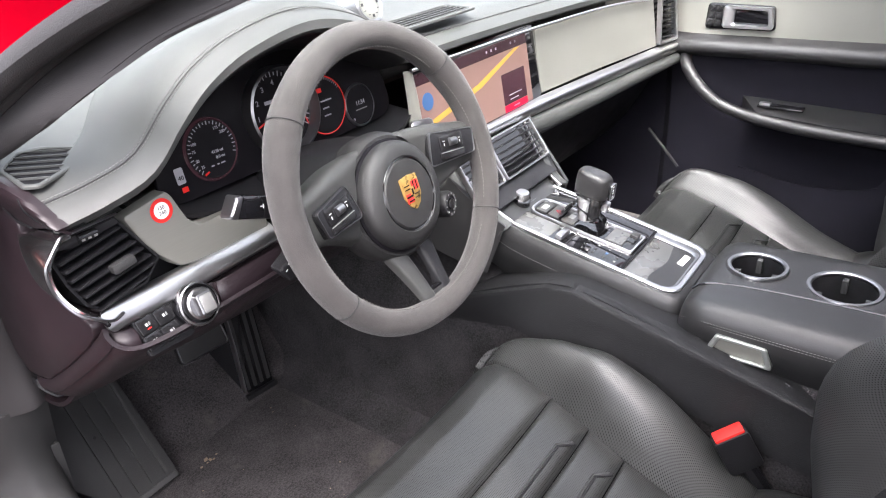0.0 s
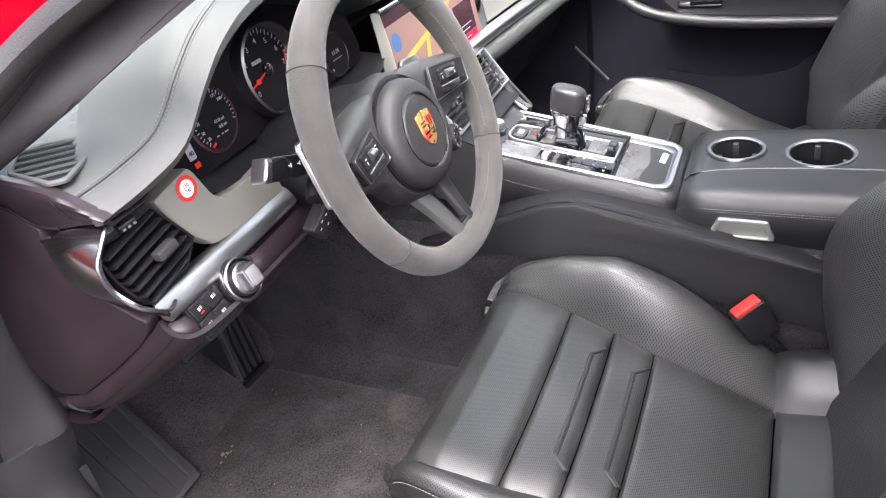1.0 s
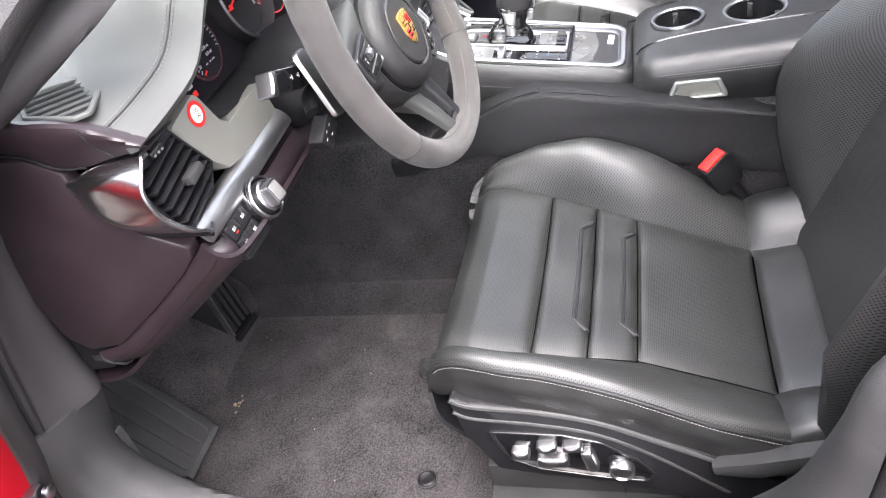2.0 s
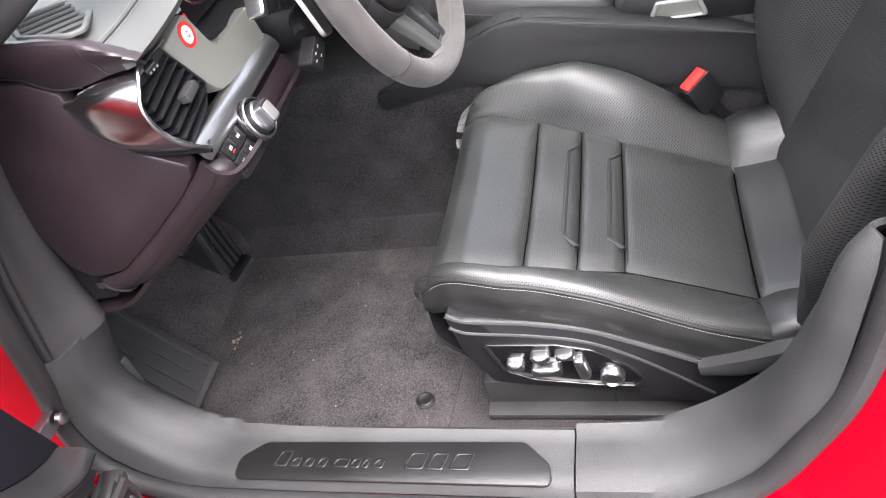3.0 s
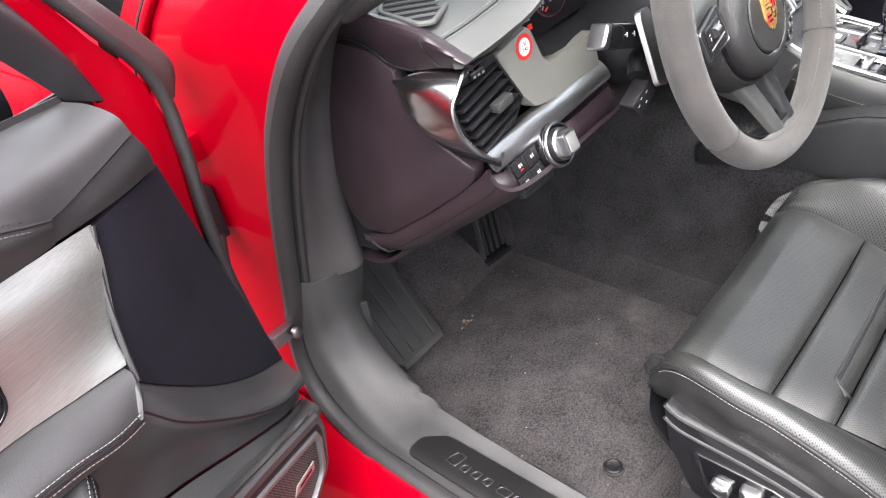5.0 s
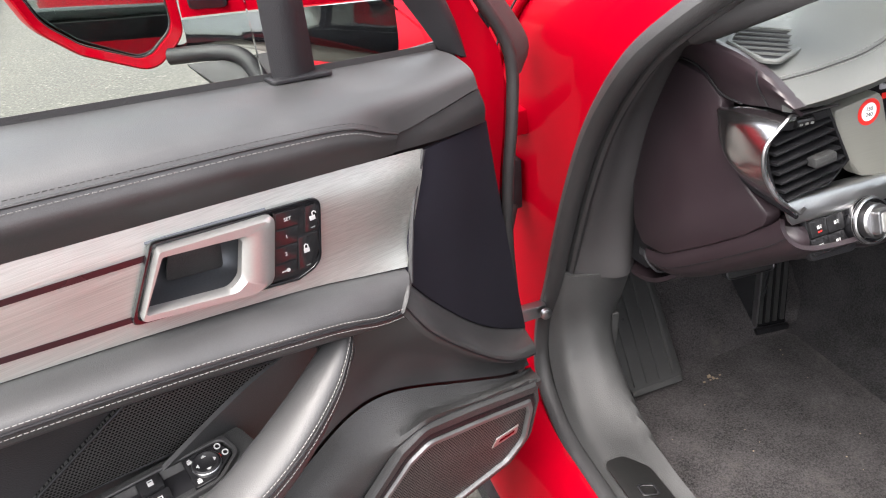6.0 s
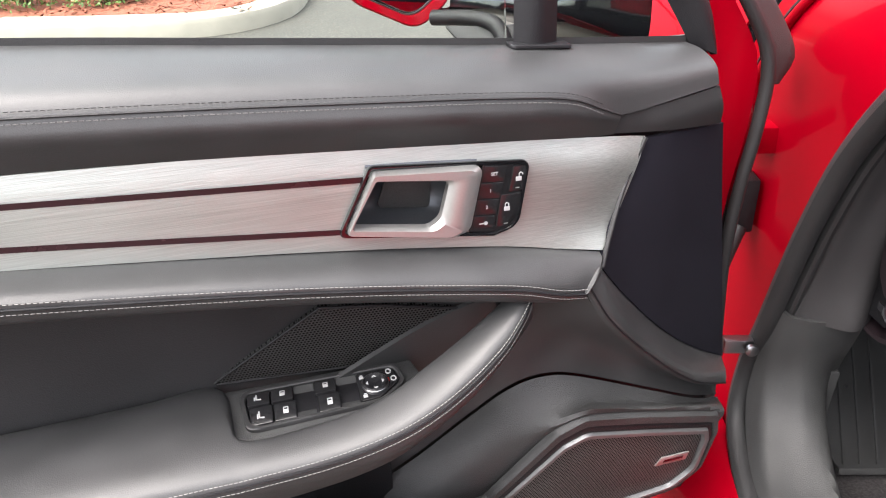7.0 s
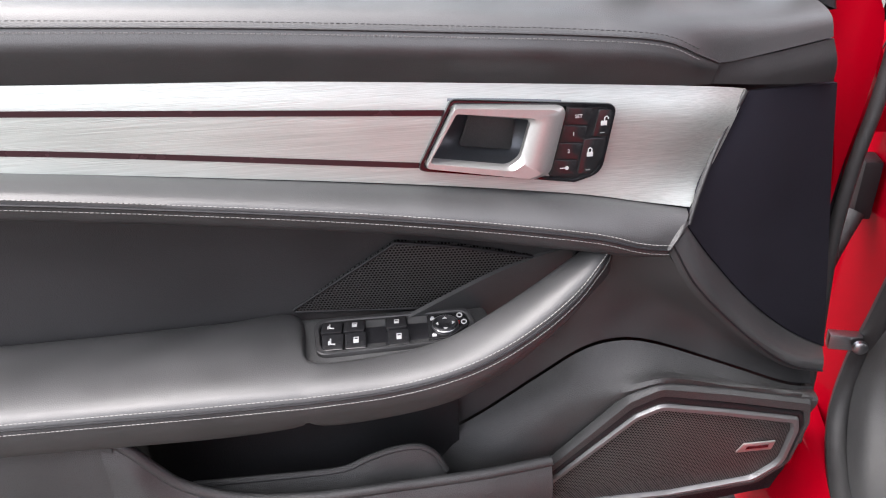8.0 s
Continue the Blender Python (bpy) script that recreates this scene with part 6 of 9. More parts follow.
part("stitching", stitches([V(0.04 - hw - 0.005, y, zt - 0.040) for y, zt, hw in ((-0.235, 0.540, 0.092), (-0.10, 0.563, 0.094), (0.02, 0.588, 0.096), (0.07, 0.615, 0.10))], out=(-1, 0, 0.1)), THREAD, con, kind="stuff")
rim_out = rounded([(-0.084, -0.002), (0.084, -0.002), (0.088, 0.30), (-0.088, 0.30)], [0.032, 0.032, 0.006, 0.006], 8)
rim_in = rounded([(-0.076, 0.007), (0.074, 0.007), (0.080, 0.296), (-0.081, 0.296)], [0.028, 0.028, 0.006, 0.006], 8)
part("chrome_rim", ring(rim_out, rim_in, 0.006, KM @ Matrix.Translation((0, 0, -0.003)), 0.0015), CHROME, con, "satin chrome rim")
part("gloss_panel", slab(rounded([(-0.075, 0.094), (-0.026, 0.094), (-0.030, 0.294), (-0.080, 0.294)], 0.003), 0.004, KM @ Matrix.Translation((0, 0, -0.0035)), 0.0008), PIANO, con, "gloss black touch panel")
part("gloss_panel", slab(rounded([(0.040, 0.094), (0.073, 0.094), (0.078, 0.294), (0.034, 0.294)], 0.003), 0.004, KM @ Matrix.Translation((0, 0, -0.0035)), 0.0008), PIANO, con, "gloss black side panel")
tray = part("tray", slab(rounded([(-0.072, 0.012), (0.052, 0.012), (0.056, 0.088), (-0.074, 0.088)], [0.022, 0.022, 0.004, 0.004], 6), 0.004, KM @ Matrix.Translation((0, 0, -0.006)), 0.001), TRAYLID, con, "bright metal ashtray lid")
part("tray_wall", ring(rounded([(-0.0755, 0.0075), (0.0735, 0.0075), (0.076, 0.093), (-0.077, 0.093)], [0.027, 0.027, 0.004, 0.004], 6), rounded([(-0.0725, 0.0115), (0.055, 0.0115), (0.059, 0.089), (-0.0745, 0.089)], [0.024, 0.024, 0.004, 0.004], 6), 0.006, KM @ Matrix.Translation((0, 0, -0.006)), 0.002), DARKCHROME, tray, "stepped metal tray wall")
part("tray_gap", box(-0.002, 0.0915, 0.0004, 0.150, 0.0036, 0.0012, 0, KM), DIALBLACK, con)
part("tray_label", slab(rounded([(0.006, 0.020), (0.040, 0.018), (0.042, 0.028), (0.008, 0.030)], 0.001), 0.0012, KM @ Matrix.Translation((0, 0, -0.0018)), 0.0003), WHITEMARK, tray)
# gear gate with its keys
g_o = [(-0.026, 0.096), (0.038, 0.096), (0.030, 0.288), (-0.032, 0.288)]
g_i = [(-0.022, 0.100), (0.034, 0.100), (0.026, 0.283), (-0.028, 0.283)]
gate = part("gate_frame", ring(rounded(g_o, [0.003, 0.003, 0.022, 0.022], 6), rounded(g_i, [0.003, 0.003, 0.019, 0.019], 6), 0.0045, KM, 0.0012), CHROME, con, "bright frame round the gear lever")
part("gate_panel", slab(rounded(g_i, [0.003, 0.003, 0.019, 0.019], 6), 0.002, KM, 0.0005), PIANO, gate)
for x, y, w, h, mt in ((-0.001, 0.268, 0.036, 0.020, GREYPLASTIC), (0.000, 0.244, 0.040, 0.022, GREYPLASTIC), (0.002, 0.218, 0.040, 0.024, TRAYLID), (0.004, 0.132, 0.046, 0.030, TRAYLID), (0.016, 0.111, 0.028, 0.016, PIANO)):
    part("key", slab(rounded([(x - w / 2, y - h / 2), (x + w / 2, y - h / 2), (x + w / 2, y + h / 2), (x - w / 2, y + h / 2)], 0.003), 0.003, KM @ Matrix.Translation((0, 0, 0.002)), 0.001), mt, gate)
part("park_key", slab(rounded([(0.017, 0.104), (0.033, 0.104), (0.032, 0.118), (0.017, 0.118)], 0.002), 0.004, KM @ Matrix.Translation((0, 0, 0.0048)), 0.001), GREYPLASTIC, gate)
part("symbol", join(box(-0.002, 0.268, 0.0053, 0.016, 0.009, 0.0004, 0, KM), box(0.002, 0.218, 0.0053, 0.014, 0.010, 0.0004, 0, KM)), KEYMARK, gate)
tri_ = [KM @ V(x, y, 0.0053) for x, y in ((-0.0045, 0.240), (0.0045, 0.240), (0.0, 0.248))]
part("hazard_mark", tube(tri_, 0.0006, up=KM.to_3x3() @ V(0, 0, 1), n=5, closed=True), SCREENRED, gate)
for k in range(12):
    x, y = -0.066 + (k % 3) * 0.013, 0.108 + (k // 3) * 0.019
    part("touch_icon", box(x, y, 0.0008, 0.0052, 0.0036, 0.0005, 0, KM), GREYPLASTIC if k % 4 else (SCREENBLUE if k == 4 else THREAD), con)
part("slot_cover", slab(rounded([(-0.072, 0.200), (-0.040, 0.200), (-0.040, 0.212), (-0.072, 0.212)], 0.003), 0.008, KM, 0.002), CHROME, con, "bright metal rocker")
part("split_line", box(-0.052, 0.190, 0.0006, 0.046, 0.0016, 0.0008, 0, KM), DARKCHROME, con)
part("front_plate", slab(rounded([(-0.078, 0.220), (-0.034, 0.220), (-0.034, 0.286), (-0.080, 0.286)], 0.003), 0.0016, KM, 0.0005), TRAYLID, con, "bright satin plate")
vol = part("volume_knob", lathe([(0.013, 0), (0.013, 0.012), (0.0115, 0.015), (0.0, 0.0155)], KM @ Matrix.Translation((-0.020, 0.308, 0.010)), 30), CHROME, con, "knurled metal knob")
part("collar", lathe([(0.017, -0.012), (0.017, 0.002), (0.013, 0.004), (0.0, 0.004)], KM @ Matrix.Translation((-0.020, 0.308, 0.010)), 30), PIANO, vol)
for k in range(24):
    part("knurl", box(0.0132, 0, 0.006, 0.0006, 0.0012, 0.010, 0, KM @ Matrix.Translation((-0.020, 0.308, 0.010)) @ Matrix.Rotation(k * math.pi / 12, 4, "Z")), DARKCHROME, vol)
# bright edge and leather flank that climb from the console to the dash
for sx_ in (-1, 1):
    climb = [(0.04 + sx_ * 0.088, 0.030, 0.592), (0.04 + sx_ * 0.092, 0.055, 0.607), (0.04 + sx_ * 0.102, 0.085, 0.638), (0.04 + sx_ * 0.116, 0.120, 0.684), (0.04 + sx_ * 0.124, 0.135, 0.706)]
    part("climbing_edge", tube(curve(climb, 24), 0.0032, up=(1, 0, 0), n=8), CHROME, con, "bright metal edge")
    part("climbing_flank", loft([climb, [(x + sx_ * 0.014, y - 0.004, z - 0.004) for x, y, z in climb], [(x + sx_ * 0.026, y + 0.010, z - 0.016) for x, y, z in climb], [(x + sx_ * 0.024, y + 0.05, z - 0.10) for x, y, z in climb]], 24, 14, 0.005), LITDASHLEATHER, con, "leather flank of the centre stack")
lev = thing("gear_lever", (0.040, -0.060, 0.572), "black leather gear lever with chrome trim", "gear lever")
part("boot", loft([[(0.018, -0.096, 0.564), (0.040, -0.100, 0.564), (0.062, -0.096, 0.564)], [(0.023, -0.088, 0.588), (0.040, -0.091, 0.590), (0.057, -0.088, 0.588)], [(0.026, -0.046, 0.610), (0.040, -0.044, 0.612), (0.054, -0.046, 0.610)], [(0.021, -0.020, 0.584), (0.040, -0.014, 0.585), (0.059, -0.020, 0.584)]], 14, 18, 0.003), PIANO, lev, "gloss black wedge at the lever's foot")
LEVERLEATHER = mat("lever_leather", (0.020, 0.020, 0.0205), 0.36, vary=0.3, size=40, bump=0.12, grain=900)
LV = basis((0.040, -0.069, 0.611), (1, 0, 0), (0, 0.98, 0.20)) @ Matrix.Scale(0.88, 4)


def lever_skin(levels, k=0.7):
    """Rounded boxes stacked along the lever; each level is height, middle, half width, half length."""
    rings = [[LV @ V(hx * math.copysign(abs(math.cos(a)) ** k, math.cos(a)), c + hl * math.copysign(abs(math.sin(a)) ** k, math.sin(a)), z) for a in [2 * math.pi * i / 32 for i in range(32)]] for z, c, hx, hl in levels]
    cols = [curve([r[i] for r in rings], 24) for i in range(32)]
    b = sheet([[cols[i][j] for i in range(32)] for j in range(24)], wrap=True)
    b.verts.ensure_lookup_table()
    b.faces.new([b.verts[23 * 32 + i] for i in range(32)])
    return b


part("knob", lever_skin([(0.018, 0.004, 0.0170, 0.026), (0.026, 0.003, 0.0215, 0.0325), (0.044, 0.003, 0.0225, 0.0345), (0.060, 0.005, 0.0215, 0.0325), (0.067, 0.007, 0.0175, 0.027), (0.070, 0.008, 0.010, 0.016), (0.0705, 0.008, 0.001, 0.002)]), LEVERLEATHER, lev, "black leather knob")
part("neck", lever_skin([(-0.030, -0.002, 0.0125, 0.020), (-0.012, -0.001, 0.0140, 0.0225), (0.006, 0.002, 0.0165, 0.026), (0.020, 0.004, 0.0205, 0.030), (0.0245, 0.004, 0.0212, 0.0315), (0.0250, 0.004, 0.004, 0.006)]), PIANO, lev, "gloss black neck")
part("neck_inset", lever_skin([(-0.032, 0.004, 0.0140, 0.013), (-0.010, 0.005, 0.0155, 0.015), (0.008, 0.007, 0.0182, 0.018), (0.017, 0.008, 0.0205, 0.020), (0.0175, 0.008, 0.004, 0.006)]), CHROME, lev, "bright metal side plates")
part("release_button", box(0, -0.0300, 0.010, 0.017, 0.012, 0.018, 0.003, LV), CHROME, lev)
gmk = LV @ basis((0, -0.0310, 0.043), (1, 0, 0), (0, 0.10, 1))
marks = part("gear_marks", slab(rounded([(-0.0105, -0.015), (0.0105, -0.015), (0.0105, 0.015), (-0.0105, 0.015)], 0.004), 0.004, gmk, 0.001), PIANO, lev)
for k in range(4):
    part("mark", box(0, -0.0095 + k * 0.0063, 0.0044, 0.006, 0.0030, 0.0004, 0, gmk), WHITEMARK, marks)
part("mark_frame", tube([gmk @ V(p.x, p.y, 0.0042) for p in rounded([(-0.0105, -0.015), (0.0105, -0.015), (0.0105, 0.015), (-0.0105, 0.015)], 0.004)], 0.0007, up=(0, -1, 0), n=6, closed=True), CHROME, marks)
# centre vents on the stack
cv = thing("centre_vent", (0.05, 0.10, 0.64), "chrome framed centre air vents with black louvres", "air vent")
for x0, x1 in ((-0.090, 0.002), (0.008, 0.158)):
    cvm = basis(((x0 + x1) / 2, 0.100, 0.668), (1, 0.0, 0), (0, 0.55, 0.83))
    w = x1 - x0
    fo = part("frame", ring(rounded([(-w / 2, -0.042), (w / 2, -0.042), (w / 2 - 0.006, 0.036), (-w / 2, 0.036)], 0.005), rounded([(-w / 2 + 0.0035, -0.0385), (w / 2 - 0.004, -0.0385), (w / 2 - 0.009, 0.0325), (-w / 2 + 0.0035, 0.0325)], 0.004), 0.010, cvm), CHROME, cv)
    part("cavity", slab(rounded([(-w / 2 + 0.003, -0.039), (w / 2 - 0.003, -0.039), (w / 2 - 0.009, 0.033), (-w / 2 + 0.003, 0.033)], 0.004), 0.002, cvm @ Matrix.Translation((0, 0, -0.010)), 0), PIANO, fo)
    for k in range(6):
        part("louvre", box(-0.002, -0.031 + k * 0.0115, 0.001, w - 0.016, 0.003, 0.014, 0.001, cvm), PLASTIC, fo)
part("stack_panel", loft([[(-0.10, 0.150, 0.705), (0.04, 0.150, 0.705), (0.19, 0.150, 0.705)], [(-0.095, 0.095, 0.648), (0.04, 0.095, 0.648), (0.175, 0.095, 0.648)], [(-0.075, 0.050, 0.612), (0.04, 0.050, 0.612), (0.150, 0.050, 0.612)]], 16, 10, 0.01), PLASTIC, con, "black centre stack")
part("cheek", loft([[(-0.10, 0.150, 0.705), (-0.095, 0.095, 0.648), (-0.07, 0.03, 0.592)], [(-0.11, 0.17, 0.55), (-0.105, 0.13, 0.53), (-0.08, 0.06, 0.50)]], 12, 6, 0.006), LEATHER, con)
part("cheek", loft([[(0.19, 0.150, 0.705), (0.175, 0.095, 0.648), (0.150, 0.03, 0.592)], [(0.21, 0.17, 0.55), (0.195, 0.13, 0.53), (0.16, 0.06, 0.50)]], 12, 6, 0.006), LEATHER, con)
# grey side panel along the tunnel
side = [(0.17, 0.440), (0.10, 0.462), (-0.005, 0.508), (-0.07, 0.536), (-0.12, 0.543), (-0.27, 0.513), (-0.47, 0.466), (-0.85, 0.40), (-0.85, 0.30), (-0.47, 0.365), (-0.35, 0.388), (-0.0, 0.44), (0.17, 0.405)]
sm_ = Matrix(((0, 0, -1, -0.095), (1, 0, 0, 0), (0, 1, 0, 0), (0, 0, 0, 1)))
tp = thing("tunnel_panel", (-0.1, -0.2, 0.38), "grey padded side panel along the centre tunnel", "side panel")
part("panel", slab(rounded(side, 0.012, 3), 0.028, sm_, 0.010), TUNNELPAD, tp)
part("ledge", loft([[(-0.112, 0.10, 0.462), (-0.112, 0.0, 0.510), (-0.112, -0.07, 0.537), (-0.112, -0.12, 0.543), (-0.112, -0.27, 0.513), (-0.112, -0.47, 0.466), (-0.112, -0.8, 0.40)], [(-0.03, 0.10, 0.462), (-0.03, 0.0, 0.505), (-0.03, -0.07, 0.528), (-0.03, -0.12, 0.530), (-0.03, -0.27, 0.505), (-0.03, -0.47, 0.466), (-0.03, -0.8, 0.40)]], 30, 4, 0.006), TUNNELPAD, tp)

# ---- armrest box with cup holders ----
arm = thing("armrest_box", (0.04, -0.5, 0.47), "leather armrest box with two chrome-rimmed cup holders", "armrest")
asec = []
for y, zt, hw in ((-0.262, 0.500, 0.085), (-0.264, 0.530, 0.105), (-0.274, 0.548, 0.116), (-0.30, 0.556, 0.122), (-0.42, 0.560, 0.126), (-0.56, 0.564, 0.130), (-0.75, 0.568, 0.130), (-0.85, 0.55, 0.12)):
    asec.append([(0.04 - hw + 0.014, y, 0.468), (0.04 - hw, y, zt - 0.055), (0.04 - hw - 0.001, y, zt - 0.028), (0.04 - hw + 0.008, y, zt - 0.010), (0.04 - hw + 0.028, y, zt), (0.04 - 0.03, y, zt + 0.002), (0.04 + 0.03, y, zt + 0.002), (0.04 + hw - 0.028, y, zt), (0.04 + hw - 0.008, y, zt - 0.010), (0.04 + hw, y, zt - 0.05), (0.04 + hw - 0.014, y, 0.468)])
lid = part("lid", loft(asec, 44, 34, 0.004), LEATHER, arm, "smooth dark leather lid")
part("lid_seam", tube(curve([(-0.030, -0.270, 0.5485), (-0.018, -0.285, 0.5560), (-0.005, -0.34, 0.5598), (0.004, -0.45, 0.5625), (0.004, -0.6, 0.5665)], 30), 0.0016, n=6), PIANO, arm)
for z in (-0.027, -0.031):
    part("stitching", stitches([V(-0.0685, -0.268, 0.548 + z), V(-0.0785, -0.285, 0.556 + z), V(-0.085, -0.35, 0.560 + z), V(-0.0885, -0.48, 0.563 + z), V(-0.091, -0.65, 0.567 + z)], out=(-1, 0, 0.2), lift=0.0008), THREAD, arm, kind="stuff")
for cx, cy, r in ((0.060, -0.338, 0.044), (0.056, -0.458, 0.050)):
    cm_ = Matrix.Translation((cx, cy, 0.5615)) @ pose(0, 0, 0, -2, 0, 0)
    cup = part("cup_holder", lathe([(r - 0.007, -0.001), (r - 0.007, 0.0018), (r - 0.005, 0.0035), (r - 0.001, 0.0035), (r + 0.0005, 0.001), (r + 0.0005, -0.002), (r - 0.004, -0.002)], cm_, 48, False), DARKCHROME, arm, "chrome cup holder ring")
    cut(lid, lathe([(r - 0.004, -0.05), (r - 0.004, 0.02)], cm_, 40, True))
    part("well", lathe([(r - 0.003, -0.0015), (r - 0.006, -0.003), (r - 0.009, -0.055), (0.0, -0.055)], cm_, 40, False), PLASTIC, cup)
    for k in range(3):
        a = 2.2 + k * 2.09
        part("finger", box((r - 0.014) * math.cos(a), (r - 0.014) * math.sin(a), -0.014, 0.010, 0.008, 0.022, 0.0008, cm_ @ Matrix.Identity(4)), GREYPLASTIC, cup)
lt = Matrix(((0, 0, -1, -0.083), (-1, 0, 0, -0.36), (0, 1, 0, 0.507), (0, 0, 0, 1)))
latch = part("latch", ring(rounded([(-0.047, -0.018), (0.047, -0.018), (0.034, 0.014), (-0.034, 0.014)], 0.005), rounded([(-0.038, -0.014), (0.038, -0.014), (0.028, 0.009), (-0.028, 0.009)], 0.004), 0.008, lt), ALU, arm, "bright metal latch")
part("latch_plate", slab(rounded([(-0.038, -0.014), (0.038, -0.014), (0.028, 0.009), (-0.028, 0.009)], 0.004), 0.004, lt, 0.001), SATIN, latch)

# ---- front seats ----
def lerp_table(t, table):
    for (a, p), (b, q) in zip(table, table[1:]):
        if (a >= t >= b) or (a <= t <= b):
            k = (t - a) / (b - a) if b != a else 0
            return p + (q - p) * k
    return table[-1][1] if abs(t - table[-1][0]) < abs(t - table[0][0]) else table[0][1]


Z0 = [(0.014, 0.335), (0.010, 0.365), (0.0, 0.388), (-0.02, 0.402), (-0.05, 0.405), (-0.13, 0.386), (-0.20, 0.367), (-0.26, 0.348), (-0.35, 0.312), (-0.43, 0.277), (-0.50, 0.290)]
HW = [(0.014, 0.188), (-0.05, 0.184), (-0.13, 0.174), (-0.26, 0.149), (-0.43, 0.144), (-0.50, 0.142)]
OUT = [(0.016, 0.196), (0.0, 0.210), (-0.02, 0.222), (-0.05, 0.234), (-0.10, 0.242), (-0.20, 0.245), (-0.43, 0.240)]
SEAM = [(0.016, 0.365), (0.008, 0.385), (-0.005, 0.405), (-0.02, 0.425), (-0.045, 0.440), (-0.07, 0.442), (-0.148, 0.431), (-0.211, 0.413), (-0.275, 0.381), (-0.34, 0.345), (-0.403, 0.321), (-0.43, 0.312)]
RISE = [(0.014, 0.006), (-0.02, 0.030), (-0.07, 0.052), (-0.11, 0.072), (-0.19, 0.098), (-0.25, 0.098), (-0.30, 0.088), (-0.36, 0.066), (-0.43, 0.042)]


def seat(cx, s, label, controls):
    ob = thing("front_seat", (cx, -0.3, 0.12), label, "seat", group="front seats")

    def P(u, y, z):
        return V(cx + s * u, y, z)

    def pillow(name, y0, y1, material, puff=0.006, inset=0.0, nu=22, nv=16, u0=-1.0, u1=1.0, dip=0.004):
        rows_ = []
        for j in range(nv):
            y = y0 + (y1 - y0) * j / (nv - 1)
            row = []
            for i in range(nu):
                k = u0 + (u1 - u0) * i / (nu - 1)
                hw = lerp_table(y, HW) - inset
                e = min(1.0, abs(y1 - y0) * min(j, nv - 1 - j) / (nv - 1) / 0.016)
                f = min(1.0, max(0.0, (1 - abs(k)) * hw / 0.055))
                crown = puff * math.sqrt(max(0.0, e * (2 - e) * f * (2 - f))) - dip
                row.append(P(k * hw, y, lerp_table(y, Z0) + crown - 0.010 * (1 - k * k) + 0.010))
            rows_.append(row)
        return part(name, sheet(rows_, 0.02), material, ob)

    # front edge, rolled over the thigh support
    pillow("thigh_panel", 0.014, -0.126, PERFWORN, 0.012, dip=0.006, nv=30)
    pillow("pleat", -0.1275, -0.196, PERFWORN, 0.013, dip=0.006, nv=20)
    pillow("pleat", -0.1975, -0.258, PERFWORN, 0.013, dip=0.006, nv=20)
    pillow("cushion_insert", -0.2595, -0.430, PERF, 0.012, dip=0.006, nv=36)
    pillow("rear_band", -0.432, -0.51, SMOOTHLEATHER, 0.008)
    # inset welts in the pleats
    for y, m_ in ((-0.181, PLASTIC), (-0.243, PLASTIC)):
        z = lerp_table(y, Z0)
        hw = lerp_table(y, HW)
        slot = [(-hw * 0.74, y - 0.014), (-hw * 0.62, y + 0.005), (hw * 0.58, y + 0.005), (hw * 0.70, y - 0.012)]
        line = [P(u, v, lerp_table(v, Z0) + 0.0066 + 0.010 * (u / hw) ** 2) for u, v in slot]
        path = []
        for a, b in zip(line, line[1:]):
            path += [a.lerp(b, k / 12) for k in range(12)]
        path.append(line[-1])
        path = [V(p.x, p.y, lerp_table(p.y, Z0) + 0.0064 + 0.010 * ((p.x - cx) / hw) ** 2) for p in path]
        part("welt", tube(path, 0.0026, n=8), SMOOTHLEATHER, ob, "raised leather welt")
        back_ = [V(p.x, min(p.y - 0.0035, y + 0.002), p.z - 0.0006) for p in path]
        part("welt_groove", tube(back_, 0.0018, n=6), m_, ob)
    for side in (-1, 1):
        rows_ = []
        ys = [0.016, 0.008, -0.005, -0.02, -0.045, -0.075, -0.11, -0.15, -0.19, -0.23, -0.27, -0.31, -0.35, -0.39, -0.43]
        for y in ys:
            z0, i_, h = lerp_table(y, Z0) , lerp_table(y, HW) - 0.004, lerp_table(y, RISE)
            o_ = lerp_table(y, OUT)
            g_ = o_ - i_
            if side == -1:
                i_ = i_ - 0.002
                g_, zs = o_ - i_, lerp_table(y, SEAM)
                h = zs - z0
                prof = [(i_, z0 - 0.010), (i_ + 0.10 * g_, z0 + 0.006), (i_ + 0.30 * g_, z0 + 0.40 * h + 0.006), (i_ + 0.52 * g_, z0 + 0.80 * h + 0.008), (o_ - 0.020, zs + 0.011), (o_ - 0.006, zs + 0.009), (o_, zs)]
            else:
                prof = [(i_, z0 - 0.012), (i_ + 0.08 * g_, z0 + 0.010), (i_ + 0.24 * g_, z0 + 0.55 * h), (i_ + 0.46 * g_, z0 + 0.90 * h), (o_ - 0.022, z0 + h), (o_ - 0.008, z0 + 0.92 * h), (o_, z0 + 0.72 * h)]
            rows_.append(curve([P(side * a, y, b) for a, b in prof], 18))
        cols = [curve([r[i] for r in rows_], 40) for i in range(18)]
        g = [[cols[i][j] for i in range(18)] for j in range(40)]
        part("bolster", sheet(g, 0.012), PERF, ob, "perforated leather side bolster")
        # piping and plain skirt below it
        pipe = [V(*(g[j][-1])) for j in range(40)]
        part("piping", tube(pipe, 0.0022, n=6), SMOOTHLEATHER, ob)
        part("stitching", stitches([p + V(s * side * 0.0022, 0, -0.004) for p in pipe[4:]], out=(s * side, 0, 0.3), lift=0.001), THREAD, ob, kind="stuff")
        skirt = []
